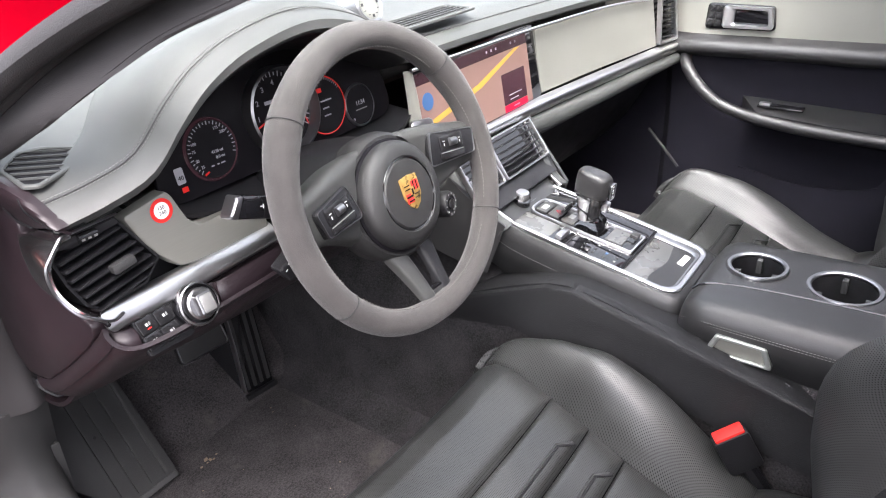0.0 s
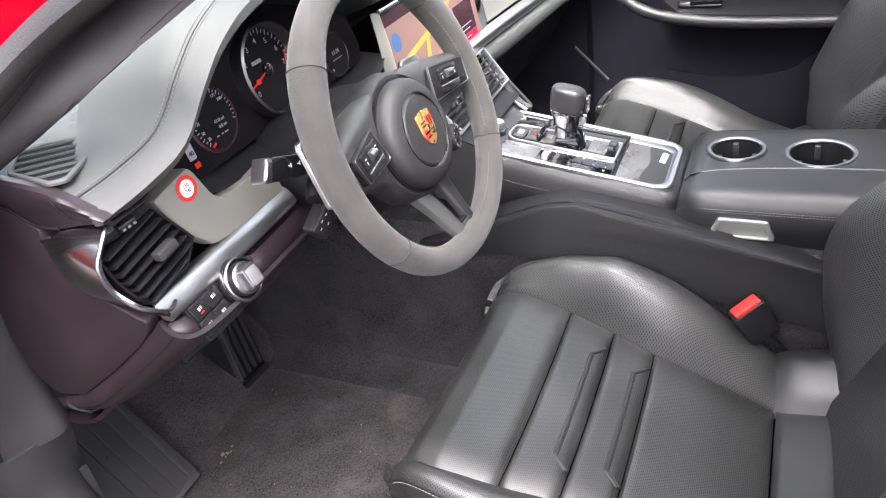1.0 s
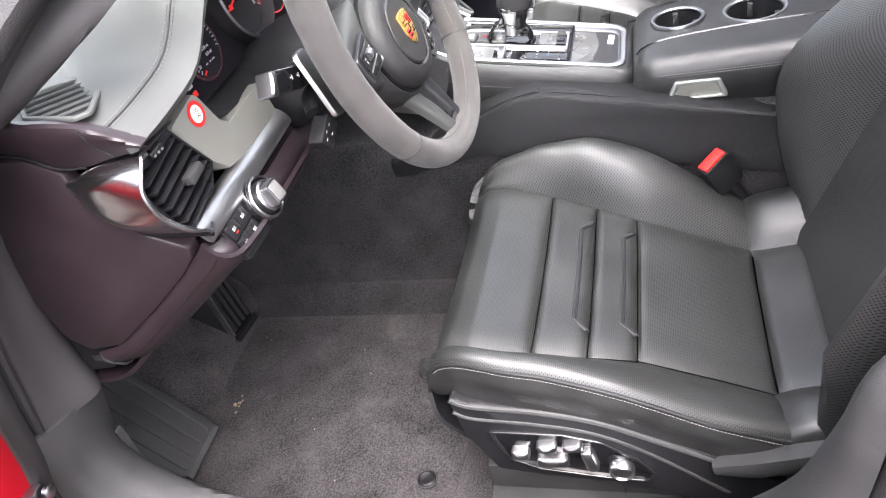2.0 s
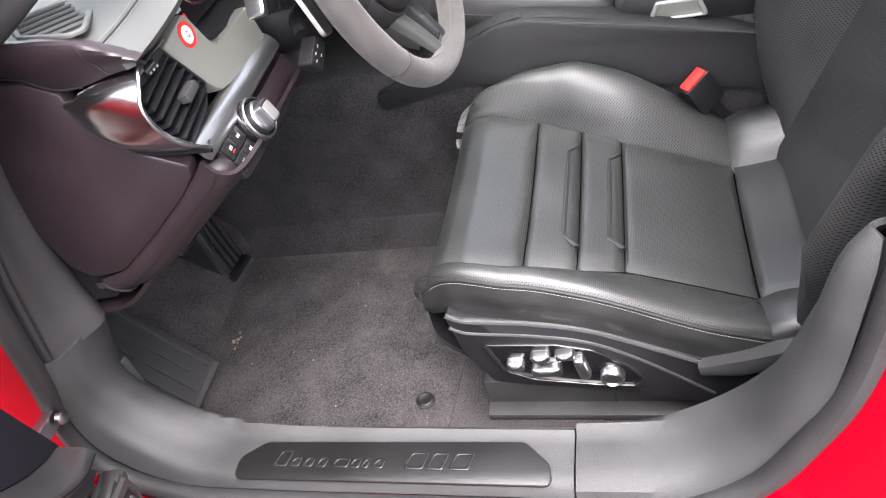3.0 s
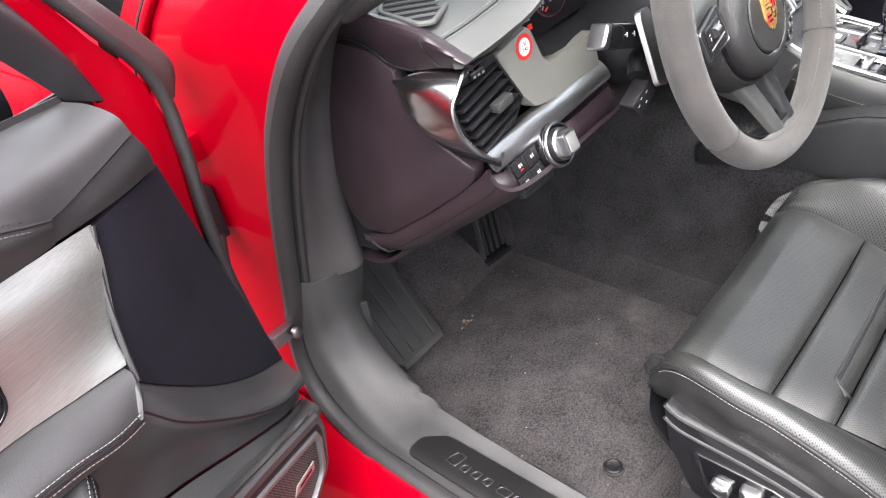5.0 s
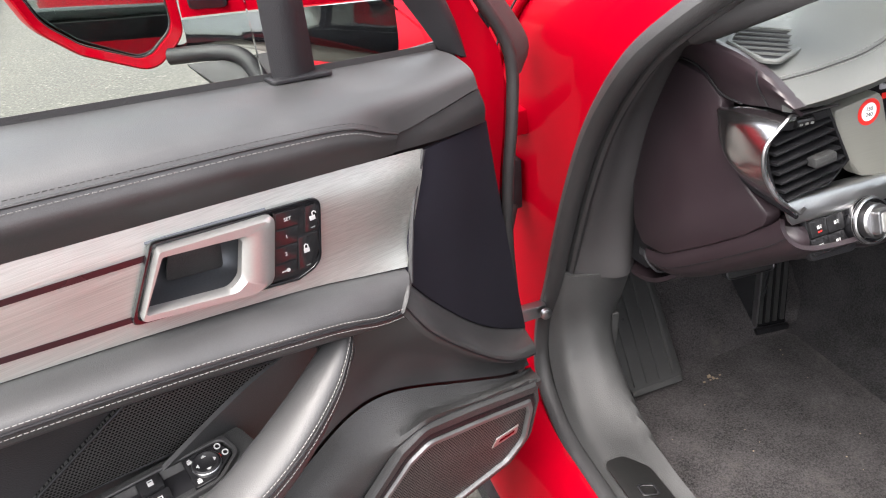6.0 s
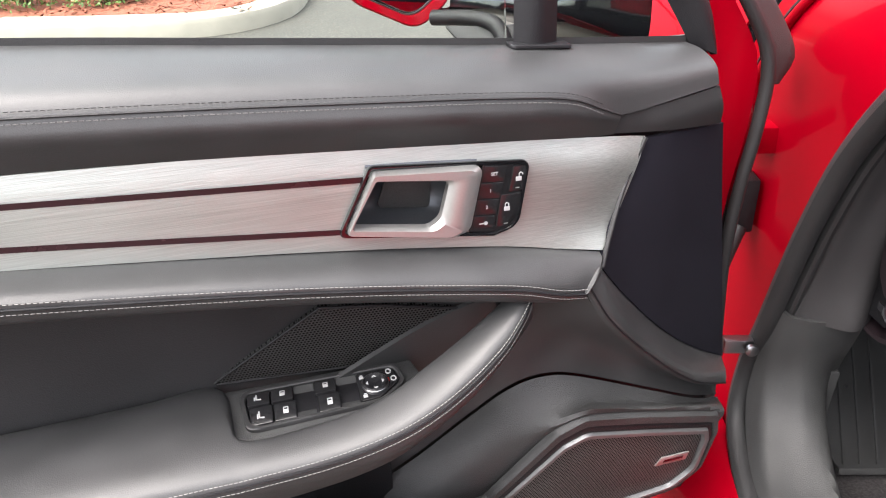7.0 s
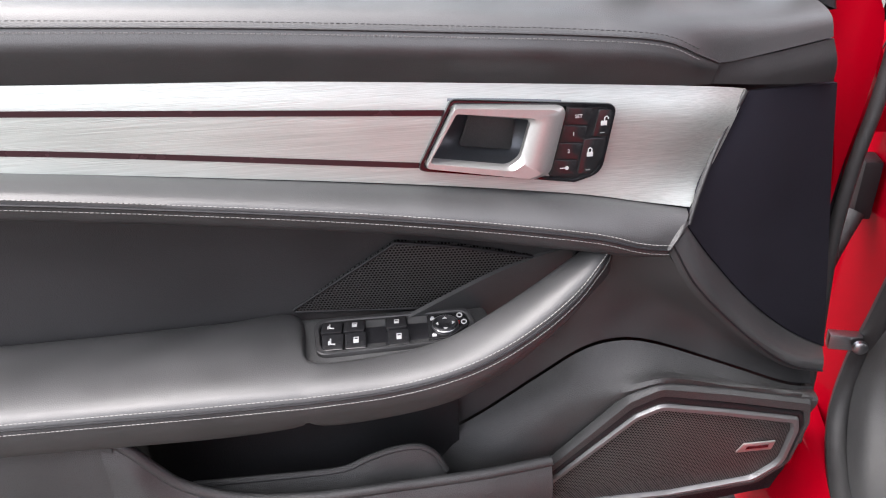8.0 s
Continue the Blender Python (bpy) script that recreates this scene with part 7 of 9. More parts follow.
        for j in range(40):
            p = pipe[j]
            low = lerp_table(p.y, [(0.016, 0.335), (-0.03, 0.372), (-0.052, 0.371), (-0.135, 0.362), (-0.205, 0.346), (-0.272, 0.315), (-0.364, 0.268), (-0.43, 0.235)])
            skirt.append([p, V(p.x + s * side * 0.004, p.y, p.z * 0.6 + low * 0.4), V(p.x - s * side * 0.004, p.y, low)])
        part("skirt", sheet([curve(r, 8) for r in skirt], 0.006), SMOOTHLEATHER, ob)
        # saddle of plain leather where cushion meets backrest
        sad = [[P(side * 0.138, y, z) for y, z in ((-0.424, 0.272), (-0.450, 0.284), (-0.490, 0.292), (-0.540, 0.300))], [P(side * 0.165, y, z) for y, z in ((-0.425, 0.300), (-0.450, 0.318), (-0.490, 0.326), (-0.540, 0.335))], [P(side * 0.200, y, z) for y, z in ((-0.426, 0.322), (-0.450, 0.336), (-0.490, 0.344), (-0.540, 0.352))], [P(side * 0.234, y, z) for y, z in ((-0.427, 0.318), (-0.450, 0.330), (-0.490, 0.338), (-0.540, 0.346))], [P(side * 0.243, y, z) for y, z in ((-0.428, 0.290), (-0.450, 0.300), (-0.490, 0.306), (-0.540, 0.312))], [P(side * 0.243, y, z) for y, z in ((-0.43, 0.235), (-0.450, 0.24), (-0.490, 0.25), (-0.540, 0.26))]]
        part("corner_block", loft(sad, 14, 20, 0.008), SMOOTHLEATHER, ob, "smooth leather corner block")
    # rolled front apron
    part("front_apron", loft([[P(-0.205, 0.010, 0.352), P(-0.12, 0.016, 0.336), P(0, 0.016, 0.334), P(0.12, 0.016, 0.336), P(0.205, 0.010, 0.352)], [P(-0.220, 0.0, 0.315), P(-0.12, 0.012, 0.300), P(0, 0.012, 0.298), P(0.12, 0.012, 0.300), P(0.220, 0.0, 0.315)], [P(-0.215, -0.04, 0.26), P(-0.12, -0.03, 0.25), P(0, -0.03, 0.25), P(0.12, -0.03, 0.25), P(0.215, -0.04, 0.26)]], 24, 10, 0.006), PLASTIC, ob)
    # plastic base with the control panel
    for side in (-1, 1):
        trim = [(-0.024, 0.386), (-0.052, 0.374), (-0.135, 0.365), (-0.205, 0.349), (-0.272, 0.318), (-0.364, 0.270), (-0.44, 0.225), (-0.42, 0.165), (-0.306, 0.191), (-0.231, 0.211), (-0.122, 0.225), (-0.066, 0.236), (-0.034, 0.310)]
        bx = Matrix(((0, 0, s * side, cx + s * side * 0.216), (1, 0, 0, 0), (0, 1, 0, 0), (0, 0, 0, 1)))
        base = part("base_trim", slab(rounded(trim, 0.010, 3), 0.026, bx, 0.005), PLASTIC, ob, "black plastic seat base trim")
        for dz, rr in ((0.0, 0.0042), (-0.024, 0.0034)):
            part("trim_ridge", tube(curve([bx @ V(y, z + dz, 0.025) for y, z in ((-0.028, 0.382), (-0.052, 0.369), (-0.135, 0.360), (-0.205, 0.344), (-0.272, 0.312 + dz * 0.3), (-0.364, 0.263 + dz * 1.4))], 36), rr, n=8), GREYPLASTIC, base)
        rail = part("seat_rail", box(cx + s * side * 0.188, -0.235, 0.154, 0.034, 0.40, 0.062, 0.006), GREYPLASTIC, ob, "grey seat rail cover")
        part("rail_seam", box(cx + s * side * 0.206, -0.23, 0.154, 0.0016, 0.002, 0.060, 0), PIANO, rail)
        part("rail_foot", box(cx + s * side * 0.205, -0.235, 0.128, 0.050, 0.40, 0.012, 0.004), GREYPLASTIC, rail)
        if side == -1 and controls:
            po_ = rounded([(-0.066, 0.324), (-0.165, 0.321), (-0.212, 0.308), (-0.258, 0.272), (-0.279, 0.243), (-0.266, 0.225), (-0.215, 0.229), (-0.125, 0.243), (-0.086, 0.264)], [0.006, 0.02, 0.03, 0.02, 0.012, 0.010, 0.02, 0.02, 0.02], 5)
            pi2 = rounded([(-0.074, 0.319), (-0.164, 0.317), (-0.210, 0.304), (-0.253, 0.270), (-0.273, 0.243), (-0.263, 0.230), (-0.215, 0.233), (-0.127, 0.247), (-0.091, 0.266)], [0.005, 0.02, 0.03, 0.02, 0.010, 0.008, 0.02, 0.02, 0.02], 5)
            pnl = part("control_panel", slab(pi2, 0.002, bx @ Matrix.Translation((0, 0, 0.0265)), 0.0005), PIANO, base, "gloss black seat control panel")
            part("panel_rim", ring(po_, pi2, 0.004, bx @ Matrix.Translation((0, 0, 0.0262)), 0.001), GLOSSKEY, pnl)
            for y, z, w, h, r, lean in ((-0.107, 0.287, 0.024, 0.017, 0.005, 0), (-0.143, 0.303, 0.026, 0.014, 0.005, -4), (-0.176, 0.306, 0.026, 0.014, 0.005, -10), (-0.148, 0.274, 0.042, 0.017, 0.007, -3), (-0.196, 0.279, 0.015, 0.040, 0.005, -12)):
                kn = [(-w / 2, -h / 2), (w / 2, -h / 2), (w / 2, h / 2), (-w / 2, h / 2)]
                part("seat_switch", slab(rounded(kn, r), 0.013, bx @ Matrix.Translation((y, z, 0.029)) @ Matrix.Rotation(radians(lean), 4, "Z"), 0.004, dome=0.002), CHROME, pnl, "silver seat switch")
            part("lumbar_knob", lathe([(0.0165, 0), (0.0165, 0.009), (0.0145, 0.012), (0.0120, 0.009), (0.010, 0.011), (0.0, 0.012)], bx @ Matrix.Translation((-0.234, 0.258, 0.029)), 28), CHROME, pnl, "round silver lumbar knob")
    lev_ = [P(-0.247, -0.345, 0.268), P(-0.249, -0.40, 0.285), P(-0.249, -0.46, 0.305), P(-0.247, -0.52, 0.32)]
    part("hinge_cover", sweep(curve(lev_, 16), [(-0.012, -0.014), (0.012, -0.014), (0.016, 0.0), (0.012, 0.014), (-0.012, 0.014), (-0.016, 0)], scale=lambda t: 0.55 + 0.45 * min(1, t * 4)), GREYPLASTIC, ob, "grey plastic hinge cover")

    # backrest
    def yb(z):
        return -0.495 - (z - 0.30) * 0.40
    rows_ = []
    for j in range(26):
        z = 0.27 + 0.72 * j / 25
        hw = lerp_table(z, [(0.27, 0.150), (0.45, 0.155), (0.7, 0.15), (0.85, 0.13), (0.99, 0.11)])
        rows_.append([P(-hw + 2 * hw * i / 19, yb(z) - 0.012 * (1 - (2 * i / 19 - 1) ** 2), z) for i in range(20)])
    part("back_insert", sheet(rows_, 0.03), PERFSIDE, ob, "perforated leather backrest insert")
    for side in (-1, 1):
        rows_ = []
        for j in range(28):
            z = 0.285 + 0.66 * j / 27
            k = lerp_table(z, [(0.28, -0.3), (0.33, 0.1), (0.375, 0.5), (0.44, 1.02), (0.50, 1.40), (0.545, 1.55), (0.585, 1.48), (0.617, 1.25), (0.65, 0.95), (0.72, 0.55), (0.95, 0.2)])
            if side == -1:
                k = lerp_table(z, [(0.28, 0.30), (0.34, 0.7), (0.42, 1.15), (0.46, 1.42), (0.60, 1.48), (0.78, 0.9), (0.95, 0.25)])
            w_ = lerp_table(z, [(0.28, 0.240), (0.45, 0.258), (0.65, 0.262), (0.8, 0.235), (0.95, 0.16)])
            i_ = lerp_table(z, [(0.28, 0.150), (0.45, 0.153), (0.7, 0.148), (0.85, 0.128), (0.99, 0.108)])
            y = yb(z)
            prof = [(i_, y - 0.012), (i_ + 0.018, y + 0.018 * k), (i_ + 0.05 if i_ + 0.05 < w_ - 0.03 else w_ - 0.03, y + 0.055 * k), (w_ - 0.018, y + 0.078 * k), (w_ - 0.002, y + 0.055 * k), (w_, y + 0.0), (w_ - 0.012, y - 0.07), (w_ - 0.05, y - 0.11)]
            rows_.append(curve([P(side * a, b, z) for a, b in prof], 26))
        part("back_bolster", sheet([r[:15] for r in rows_], 0.012), PERFSIDE, ob, "perforated leather backrest bolster")
        part("bolster_side", sheet([r[14:] for r in rows_], 0.012), SMOOTHLEATHER, ob, "smooth leather bolster side")
        pipe = [r[14] + V(0, 0.002, 0) for r in rows_]
        part("back_seam", tube(pipe, 0.0018, n=6), SMOOTHLEATHER, ob)
        part("stitching", join(stitches([p + V(-s * side * 0.005, 0.0015, 0) for p in pipe], out=(s * side * 0.3, 1, 0.2), lift=0.0012), stitches([p + V(s * side * 0.004, -0.001, 0) for p in pipe], out=(s * side * 0.5, 1, 0.2), lift=0.0012)), THREAD, ob, kind="stuff")
    part("back_shell", loft([[P(-0.225, yb(z) - 0.09, z), P(0, yb(z) - 0.13, z), P(0.225, yb(z) - 0.09, z)] for z in (0.26, 0.5, 0.75, 0.98)], 12, 14, 0.01), PLASTIC, ob)
    head = []
    for z, w, d in ((0.95, 0.09, 0.03), (1.0, 0.115, 0.05), (1.06, 0.12, 0.055), (1.10, 0.11, 0.045), (1.125, 0.08, 0.02)):
        head.append([P(w * math.copysign(abs(math.cos(a)) ** 0.6, math.cos(a)), yb(z) - 0.03 + d * math.copysign(abs(math.sin(a)) ** 0.7, math.sin(a)), z) for a in [2 * math.pi * i / 24 for i in range(24)]])
    hc = [curve([r[i] for r in head], 12) for i in range(24)]
    hb = sheet([[hc[i][j] for i in range(24)] for j in range(12)], wrap=True)
    hb.verts.ensure_lookup_table()
    hb.faces.new([hb.verts[11 * 24 + i] for i in range(24)])
    part("head_rest", hb, SMOOTHLEATHER, ob)
    return ob


seat(-0.368, 1, "black leather driver seat, perforated, with worn glossy cushion", True)
seat(0.448, -1, "black leather passenger seat with perforated cushion, in shade", False)

buckle = thing("belt_buckle", (-0.13, -0.40, 0.33), "black seat belt buckle with a red release button", "seat belt buckle")
bax = V(-0.25, 0.42, 0.87).normalized()
up_ = basis((-0.150, -0.378, 0.408), (0.55, -0.74, 0.50), bax.cross(V(0.55, -0.74, 0.50)))
part("housing", box(0, 0, -0.030, 0.050, 0.027, 0.066, 0.005, up_), PLASTIC, buckle)
part("release_button", box(0, 0, 0.0035, 0.042, 0.020, 0.007, 0.002, up_), REDMARK, buckle, "red release button")
part("stalk", tube(curve([up_ @ V(0, 0, -0.05), up_ @ V(0.004, 0, -0.09), up_ @ V(0.008, 0.004, -0.15)], 8), 0.012, n=8, up=(1, 0, 0)), PLASTIC, buckle)

# ---- driver's door, swung open ----
FACING[0] = V(0.3, 0.53, 1.0)
DM = Matrix(((-0.951, 0.309, 0, -1.022), (-0.309, -0.951, 0, 0.247), (0, 0, 1, 0), (0, 0, 0, 1)))
door = thing("driver_door", DM @ Matrix.Translation((0.2, 0, 0.2)), "open red front door with black leather and brushed metal lining", "car door", build=DM)
BELT = [(-0.080, -0.075, 0.884), (0.10, -0.075, 0.899), (0.33, -0.075, 0.921), (0.53, -0.075, 0.940), (0.82, -0.075, 0.962)]
PADLOW = [(-0.074, -0.002, 0.861), (-0.02, 0.003, 0.853), (0.028, 0.006, 0.847), (0.050, 0.012, 0.857), (0.085, 0.018, 0.872), (0.15, 0.021, 0.881), (0.24, 0.022, 0.889), (0.41, 0.024, 0.903), (0.58, 0.024, 0.914), (0.82, 0.024, 0.928)]
padmid = [(-0.076, -0.040, 0.885), (0.0, -0.035, 0.886), (0.10, -0.028, 0.896), (0.24, -0.026, 0.911), (0.41, -0.025, 0.925), (0.58, -0.025, 0.937), (0.82, -0.025, 0.952)]
padhi = [(-0.072, -0.008, 0.878), (0.0, -0.002, 0.876), (0.10, 0.006, 0.887), (0.24, 0.010, 0.902), (0.41, 0.012, 0.916), (0.58, 0.012, 0.927), (0.82, 0.012, 0.942)]
pad = part("top_pad", loft([BELT, padmid, padhi, PADLOW], 60, 18, 0.008), LITDOORLEATHER, door, "padded black leather door top")
face_top = [(0.028, 0.006, 0.846), (0.050, 0.012, 0.856), (0.085, 0.018, 0.871), (0.15, 0.021, 0.880), (0.24, 0.022, 0.888), (0.41, 0.024, 0.902), (0.58, 0.024, 0.913), (0.82, 0.024, 0.927)]
face_mid = [(0.030, 0.007, 0.842), (0.055, 0.014, 0.848), (0.085, 0.020, 0.857), (0.15, 0.024, 0.864), (0.24, 0.026, 0.872), (0.41, 0.027, 0.885), (0.58, 0.027, 0.896), (0.82, 0.027, 0.910)]
face_low = [(0.032, 0.002, 0.828), (0.06, 0.003, 0.829), (0.09, 0.004, 0.832), (0.15, 0.005, 0.837), (0.24, 0.005, 0.844), (0.41, 0.006, 0.857), (0.58, 0.006, 0.866), (0.82, 0.006, 0.880)]
part("pad_face", loft([face_top, face_mid, face_low], 50, 12, 0.006), LITDOORLEATHER, door)
for dz, dw_ in ((0.0035, -0.002), (-0.0045, 0.0012)):
    part("stitching", stitches([V(u, w + dw_ + 0.0006, z + dz) for u, w, z in PADLOW[3:]], out=(0, 0.7, 0.7), lift=0.0010), THREAD if dz < 0 else mat("black_thread", (0.03, 0.03, 0.03), 0.8), pad, kind="stuff")
part("welt", tube(curve([V(u, w + 0.0003, z) for u, w, z in PADLOW[2:]], 60), 0.0012, n=6), RUBBER, pad)
part("corner_trim", loft([[(-0.076, -0.004, 0.859), (-0.02, 0.001, 0.851), (0.030, 0.003, 0.845)], [(-0.085, -0.006, 0.838), (-0.03, 0.000, 0.835), (0.040, 0.002, 0.836)], [(-0.092, -0.016, 0.817), (-0.03, -0.004, 0.822), (0.05, 0.002, 0.830)]], 20, 8, 0.008), LITDOORLEATHER, door)
# brushed metal strip
tr_top = [(-0.002, -0.001, 0.821), (0.031, 0.002, 0.826), (0.14, 0.004, 0.836), (0.33, 0.005, 0.852), (0.59, 0.006, 0.866), (0.82, 0.006, 0.879)]
tr_hi = [(0.006, 0.006, 0.800), (0.05, 0.013, 0.803), (0.14, 0.011, 0.812), (0.33, 0.010, 0.826), (0.60, 0.010, 0.845), (0.82, 0.010, 0.86)]
tr_lo = [(0.028, 0.014, 0.752), (0.07, 0.016, 0.758), (0.14, 0.013, 0.768), (0.33, 0.011, 0.790), (0.60, 0.011, 0.815), (0.82, 0.011, 0.832)]
tr_bot = [(0.048, 0.028, 0.724), (0.09, 0.022, 0.730), (0.16, 0.016, 0.742), (0.33, 0.012, 0.764), (0.61, 0.012, 0.795), (0.82, 0.012, 0.814)]
trim = part("metal_strip", loft([tr_top, tr_hi, tr_lo, tr_bot], 50, 18, 0.005), ALU, door, "brushed aluminium door strip")
DARKLINE = mat("dark_inlay", (0.05, 0.022, 0.026), 0.25, metal=0.6, vary=0.05, bump=0.0)
for a, b in (((0.256, 0.0112, 0.8215), (0.82, 0.0110, 0.8595)), ((0.284, 0.0116, 0.7765), (0.82, 0.0112, 0.828))):
    mid = V(0.6, 0.0112, (0.845 if a[2] > 0.8 else 0.8115))
    part("inlay_line", sweep(curve([a, mid, b], 30), [(-0.0008, -0.0026), (0.0012, -0.0018), (0.0012, 0.0018), (-0.0008, 0.0026)]), DARKLINE, trim)
# inner handle in its bowl, key block
hm = Matrix(((-1, 0, 0, 0), (0, 0, 1, 0.0125), (0, 1, 0, 0), (0, 0, 0, 1)))
bez_r = [0.006, 0.004, 0.026, 0.008, 0.008]
bez_o = rounded([(-0.292, 0.7735), (-0.152, 0.7515), (-0.128, 0.7585), (-0.118, 0.8205), (-0.260, 0.8345)], bez_r, 6)
bez_i = rounded([(-0.287, 0.7765), (-0.152, 0.7550), (-0.131, 0.7610), (-0.121, 0.8175), (-0.2585, 0.8310)], bez_r, 6)
cut(trim, slab([(p.x, p.y) for p in rounded([(-0.286, 0.778), (-0.153, 0.7565), (-0.133, 0.763), (-0.123, 0.816), (-0.258, 0.830)], bez_r, 6)], 0.06, hm @ Matrix.Translation((0, 0, -0.03)), 0))
hd = part("inner_handle", ring(bez_o, bez_i, 0.0045, hm, 0.001), PIANO, door, "inner door handle in a dark bowl with keys")
part("bowl", loft([[(0.290, 0.010, 0.776), (0.235, 0.010, 0.767), (0.176, 0.010, 0.758)], [(0.278, -0.014, 0.786), (0.235, -0.022, 0.778), (0.180, -0.014, 0.770)], [(0.266, -0.016, 0.810), (0.225, -0.024, 0.806), (0.176, -0.016, 0.800)], [(0.262, 0.010, 0.832), (0.22, 0.010, 0.829), (0.165, 0.010, 0.824)]], 20, 18, 0.002), SMOKED, hd, "dark glossy finger bowl")
part("bowl_insert", slab(rounded([(-0.252, 0.783), (-0.204, 0.776), (-0.200, 0.812), (-0.240, 0.817)], 0.004), 0.002, hm @ Matrix.Translation((0, 0, -0.027)), 0.0005), GREYPLASTIC, hd, "ribbed rubber grip inside the bowl")
lever_o = rounded([(-0.2845, 0.7775), (-0.190, 0.7595), (-0.1755, 0.7640), (-0.1625, 0.8235), (-0.2570, 0.8305)], [0.003, 0.014, 0.012, 0.008, 0.004], 6)
lever_i = rounded([(-0.2800, 0.7840), (-0.2120, 0.7725), (-0.2020, 0.7800), (-0.1930, 0.8140), (-0.2560, 0.8235)], [0.003, 0.014, 0.012, 0.005, 0.003], 6)
lv = part("lever", ring(lever_o, lever_i, 0.012, hm @ Matrix.Translation((0, 0, 0.001)), 0.004), SILVER, hd, "satin silver pull lever")
part("key_block", slab(rounded([(-0.1755, 0.7590), (-0.152, 0.7550), (-0.131, 0.7610), (-0.121, 0.8175), (-0.1615, 0.8215)], [0.002, 0.004, 0.026, 0.008, 0.002], 6), 0.003, hm, 0.0006), GLOSSKEY, hd, "gloss black memory keys")
for k, tx in enumerate(("", "2", "1", "SET")):
    z0, z1 = 0.7600 + k * 0.01545, 0.7600 + k * 0.01545 + 0.0143
    e0, e1 = -0.1745 + (z0 - 0.760) * 0.235, -0.1745 + (z1 - 0.760) * 0.235
    f0, f1 = -0.1535 + (z0 - 0.760) * 0.24, -0.1535 + (z1 - 0.760) * 0.24
    part("key", slab(rounded([(e0, z0), (f0, z0 - 0.002), (f1, z1 - 0.002), (e1, z1)], 0.001), 0.0014, hm @ Matrix.Translation((0, 0, 0.0028)), 0.0004), GLOSSKEY, hd)
    x, z = (e0 + e1 + f0 + f1) / 4, (z0 + z1) / 2 - 0.001
    if tx:
        part("key_text", words(tx, 0.0042 if tx == "SET" else 0.0048, hm @ Matrix.Translation((x, z, 0.0044))), KEYMARK, hd)
    else:
        part("symbol", join(box(x - 0.001, z, 0.0044, 0.005, 0.0010, 0.0004, 0, hm), lathe([(0.0018, 0.0042), (0.0018, 0.0046), (0, 0.0046)], hm @ Matrix.Translation((x + 0.0026, z, 0)), 12)), KEYMARK, hd)
for (x0, x1, z0, z1), open_ in (((-0.1385, -0.1235, 0.7935, 0.8170), True), ((-0.1505, -0.1290, 0.7600, 0.7915), False)):
    low = 0.0 if open_ else 0.008
    part("key", slab(rounded([(x0, z0), (x1 - low, z0), (x1 + 0.001, z0 + low + 0.006), (x1 + 0.003, z1), (x0 + 0.005, z1)], 0.002), 0.0014, hm @ Matrix.Translation((0, 0, 0.0028)), 0.0004), GLOSSKEY, hd)
    x, z = (x0 + x1) / 2 + (0.002 if open_ else 0.0), (z0 + z1) / 2 + (0.001 if open_ else 0.003)
    o = 0.002 if open_ else 0.0
    arch = [hm @ V(x - 0.0016 + o, z + 0.0008, 0.0044), hm @ V(x - 0.0016 + o, z + 0.0036, 0.0044), hm @ V(x + o, z + 0.0048, 0.0044), hm @ V(x + 0.0016 + o, z + 0.0036, 0.0044), hm @ V(x + 0.0016 + o, z + (0.0024 if open_ else 0.0008), 0.0044)]
    part("padlock", join(box(x, z - 0.0012, 0.0044, 0.0054, 0.0042, 0.0004, 0.0002, hm), tube(arch, 0.00055, up=(0, 1, 0), n=5)), KEYMARK, hd)
    part("indicator", box(x - 0.001, z0 + 0.003, 0.0044, 0.004, 0.0007, 0.0003, 0, hm), THREAD, hd)
# leather band below the strip
mb0 = [(0.050, 0.026, 0.722), (0.09, 0.020, 0.729), (0.16, 0.014, 0.741), (0.33, 0.010, 0.763), (0.61, 0.010, 0.795), (0.82, 0.010, 0.815)]
mb1 = [(0.052, 0.036, 0.719), (0.09, 0.034, 0.726), (0.16, 0.033, 0.737), (0.33, 0.032, 0.762), (0.61, 0.032, 0.795), (0.82, 0.032, 0.816)]
mb2 = [(0.060, 0.044, 0.708), (0.09, 0.048, 0.713), (0.16, 0.049, 0.728), (0.34, 0.048, 0.758), (0.60, 0.048, 0.792), (0.82, 0.048, 0.814)]
mb3 = [(0.071, 0.049, 0.693), (0.10, 0.053, 0.700), (0.16, 0.054, 0.718), (0.34, 0.053, 0.750), (0.60, 0.053, 0.784), (0.82, 0.053, 0.806)]
mb4 = [(0.074, 0.043, 0.684), (0.10, 0.044, 0.686), (0.17, 0.043, 0.700), (0.33, 0.042, 0.730), (0.61, 0.042, 0.766), (0.82, 0.042, 0.788)]
mb5 = [(0.078, 0.016, 0.676), (0.10, 0.012, 0.675), (0.17, 0.004, 0.688), (0.33, 0.0, 0.716), (0.61, 0.0, 0.75), (0.82, 0.0, 0.772)]
band = part("leather_band", loft([mb0, mb1, mb2, mb3, mb4, mb5], 60, 30, 0.006), LITDOORLEATHER, door, "padded leather band")
for dz, dw_ in ((0.0045, -0.0004), (-0.0045, -0.0002)):
    part("stitching", stitches([V(u, w + dw_, z + dz) for u, w, z in mb3], 0.0040, (0.0030, 0.0008, 0.0006), out=(0, 1, 0.1), lift=0.0010), THREAD, band, kind="stuff")
part("band_seam", tube(curve([V(u, w + 0.0006, z) for u, w, z in mb3], 70), 0.0012, n=6), PLASTIC, band, "dark sewn seam")
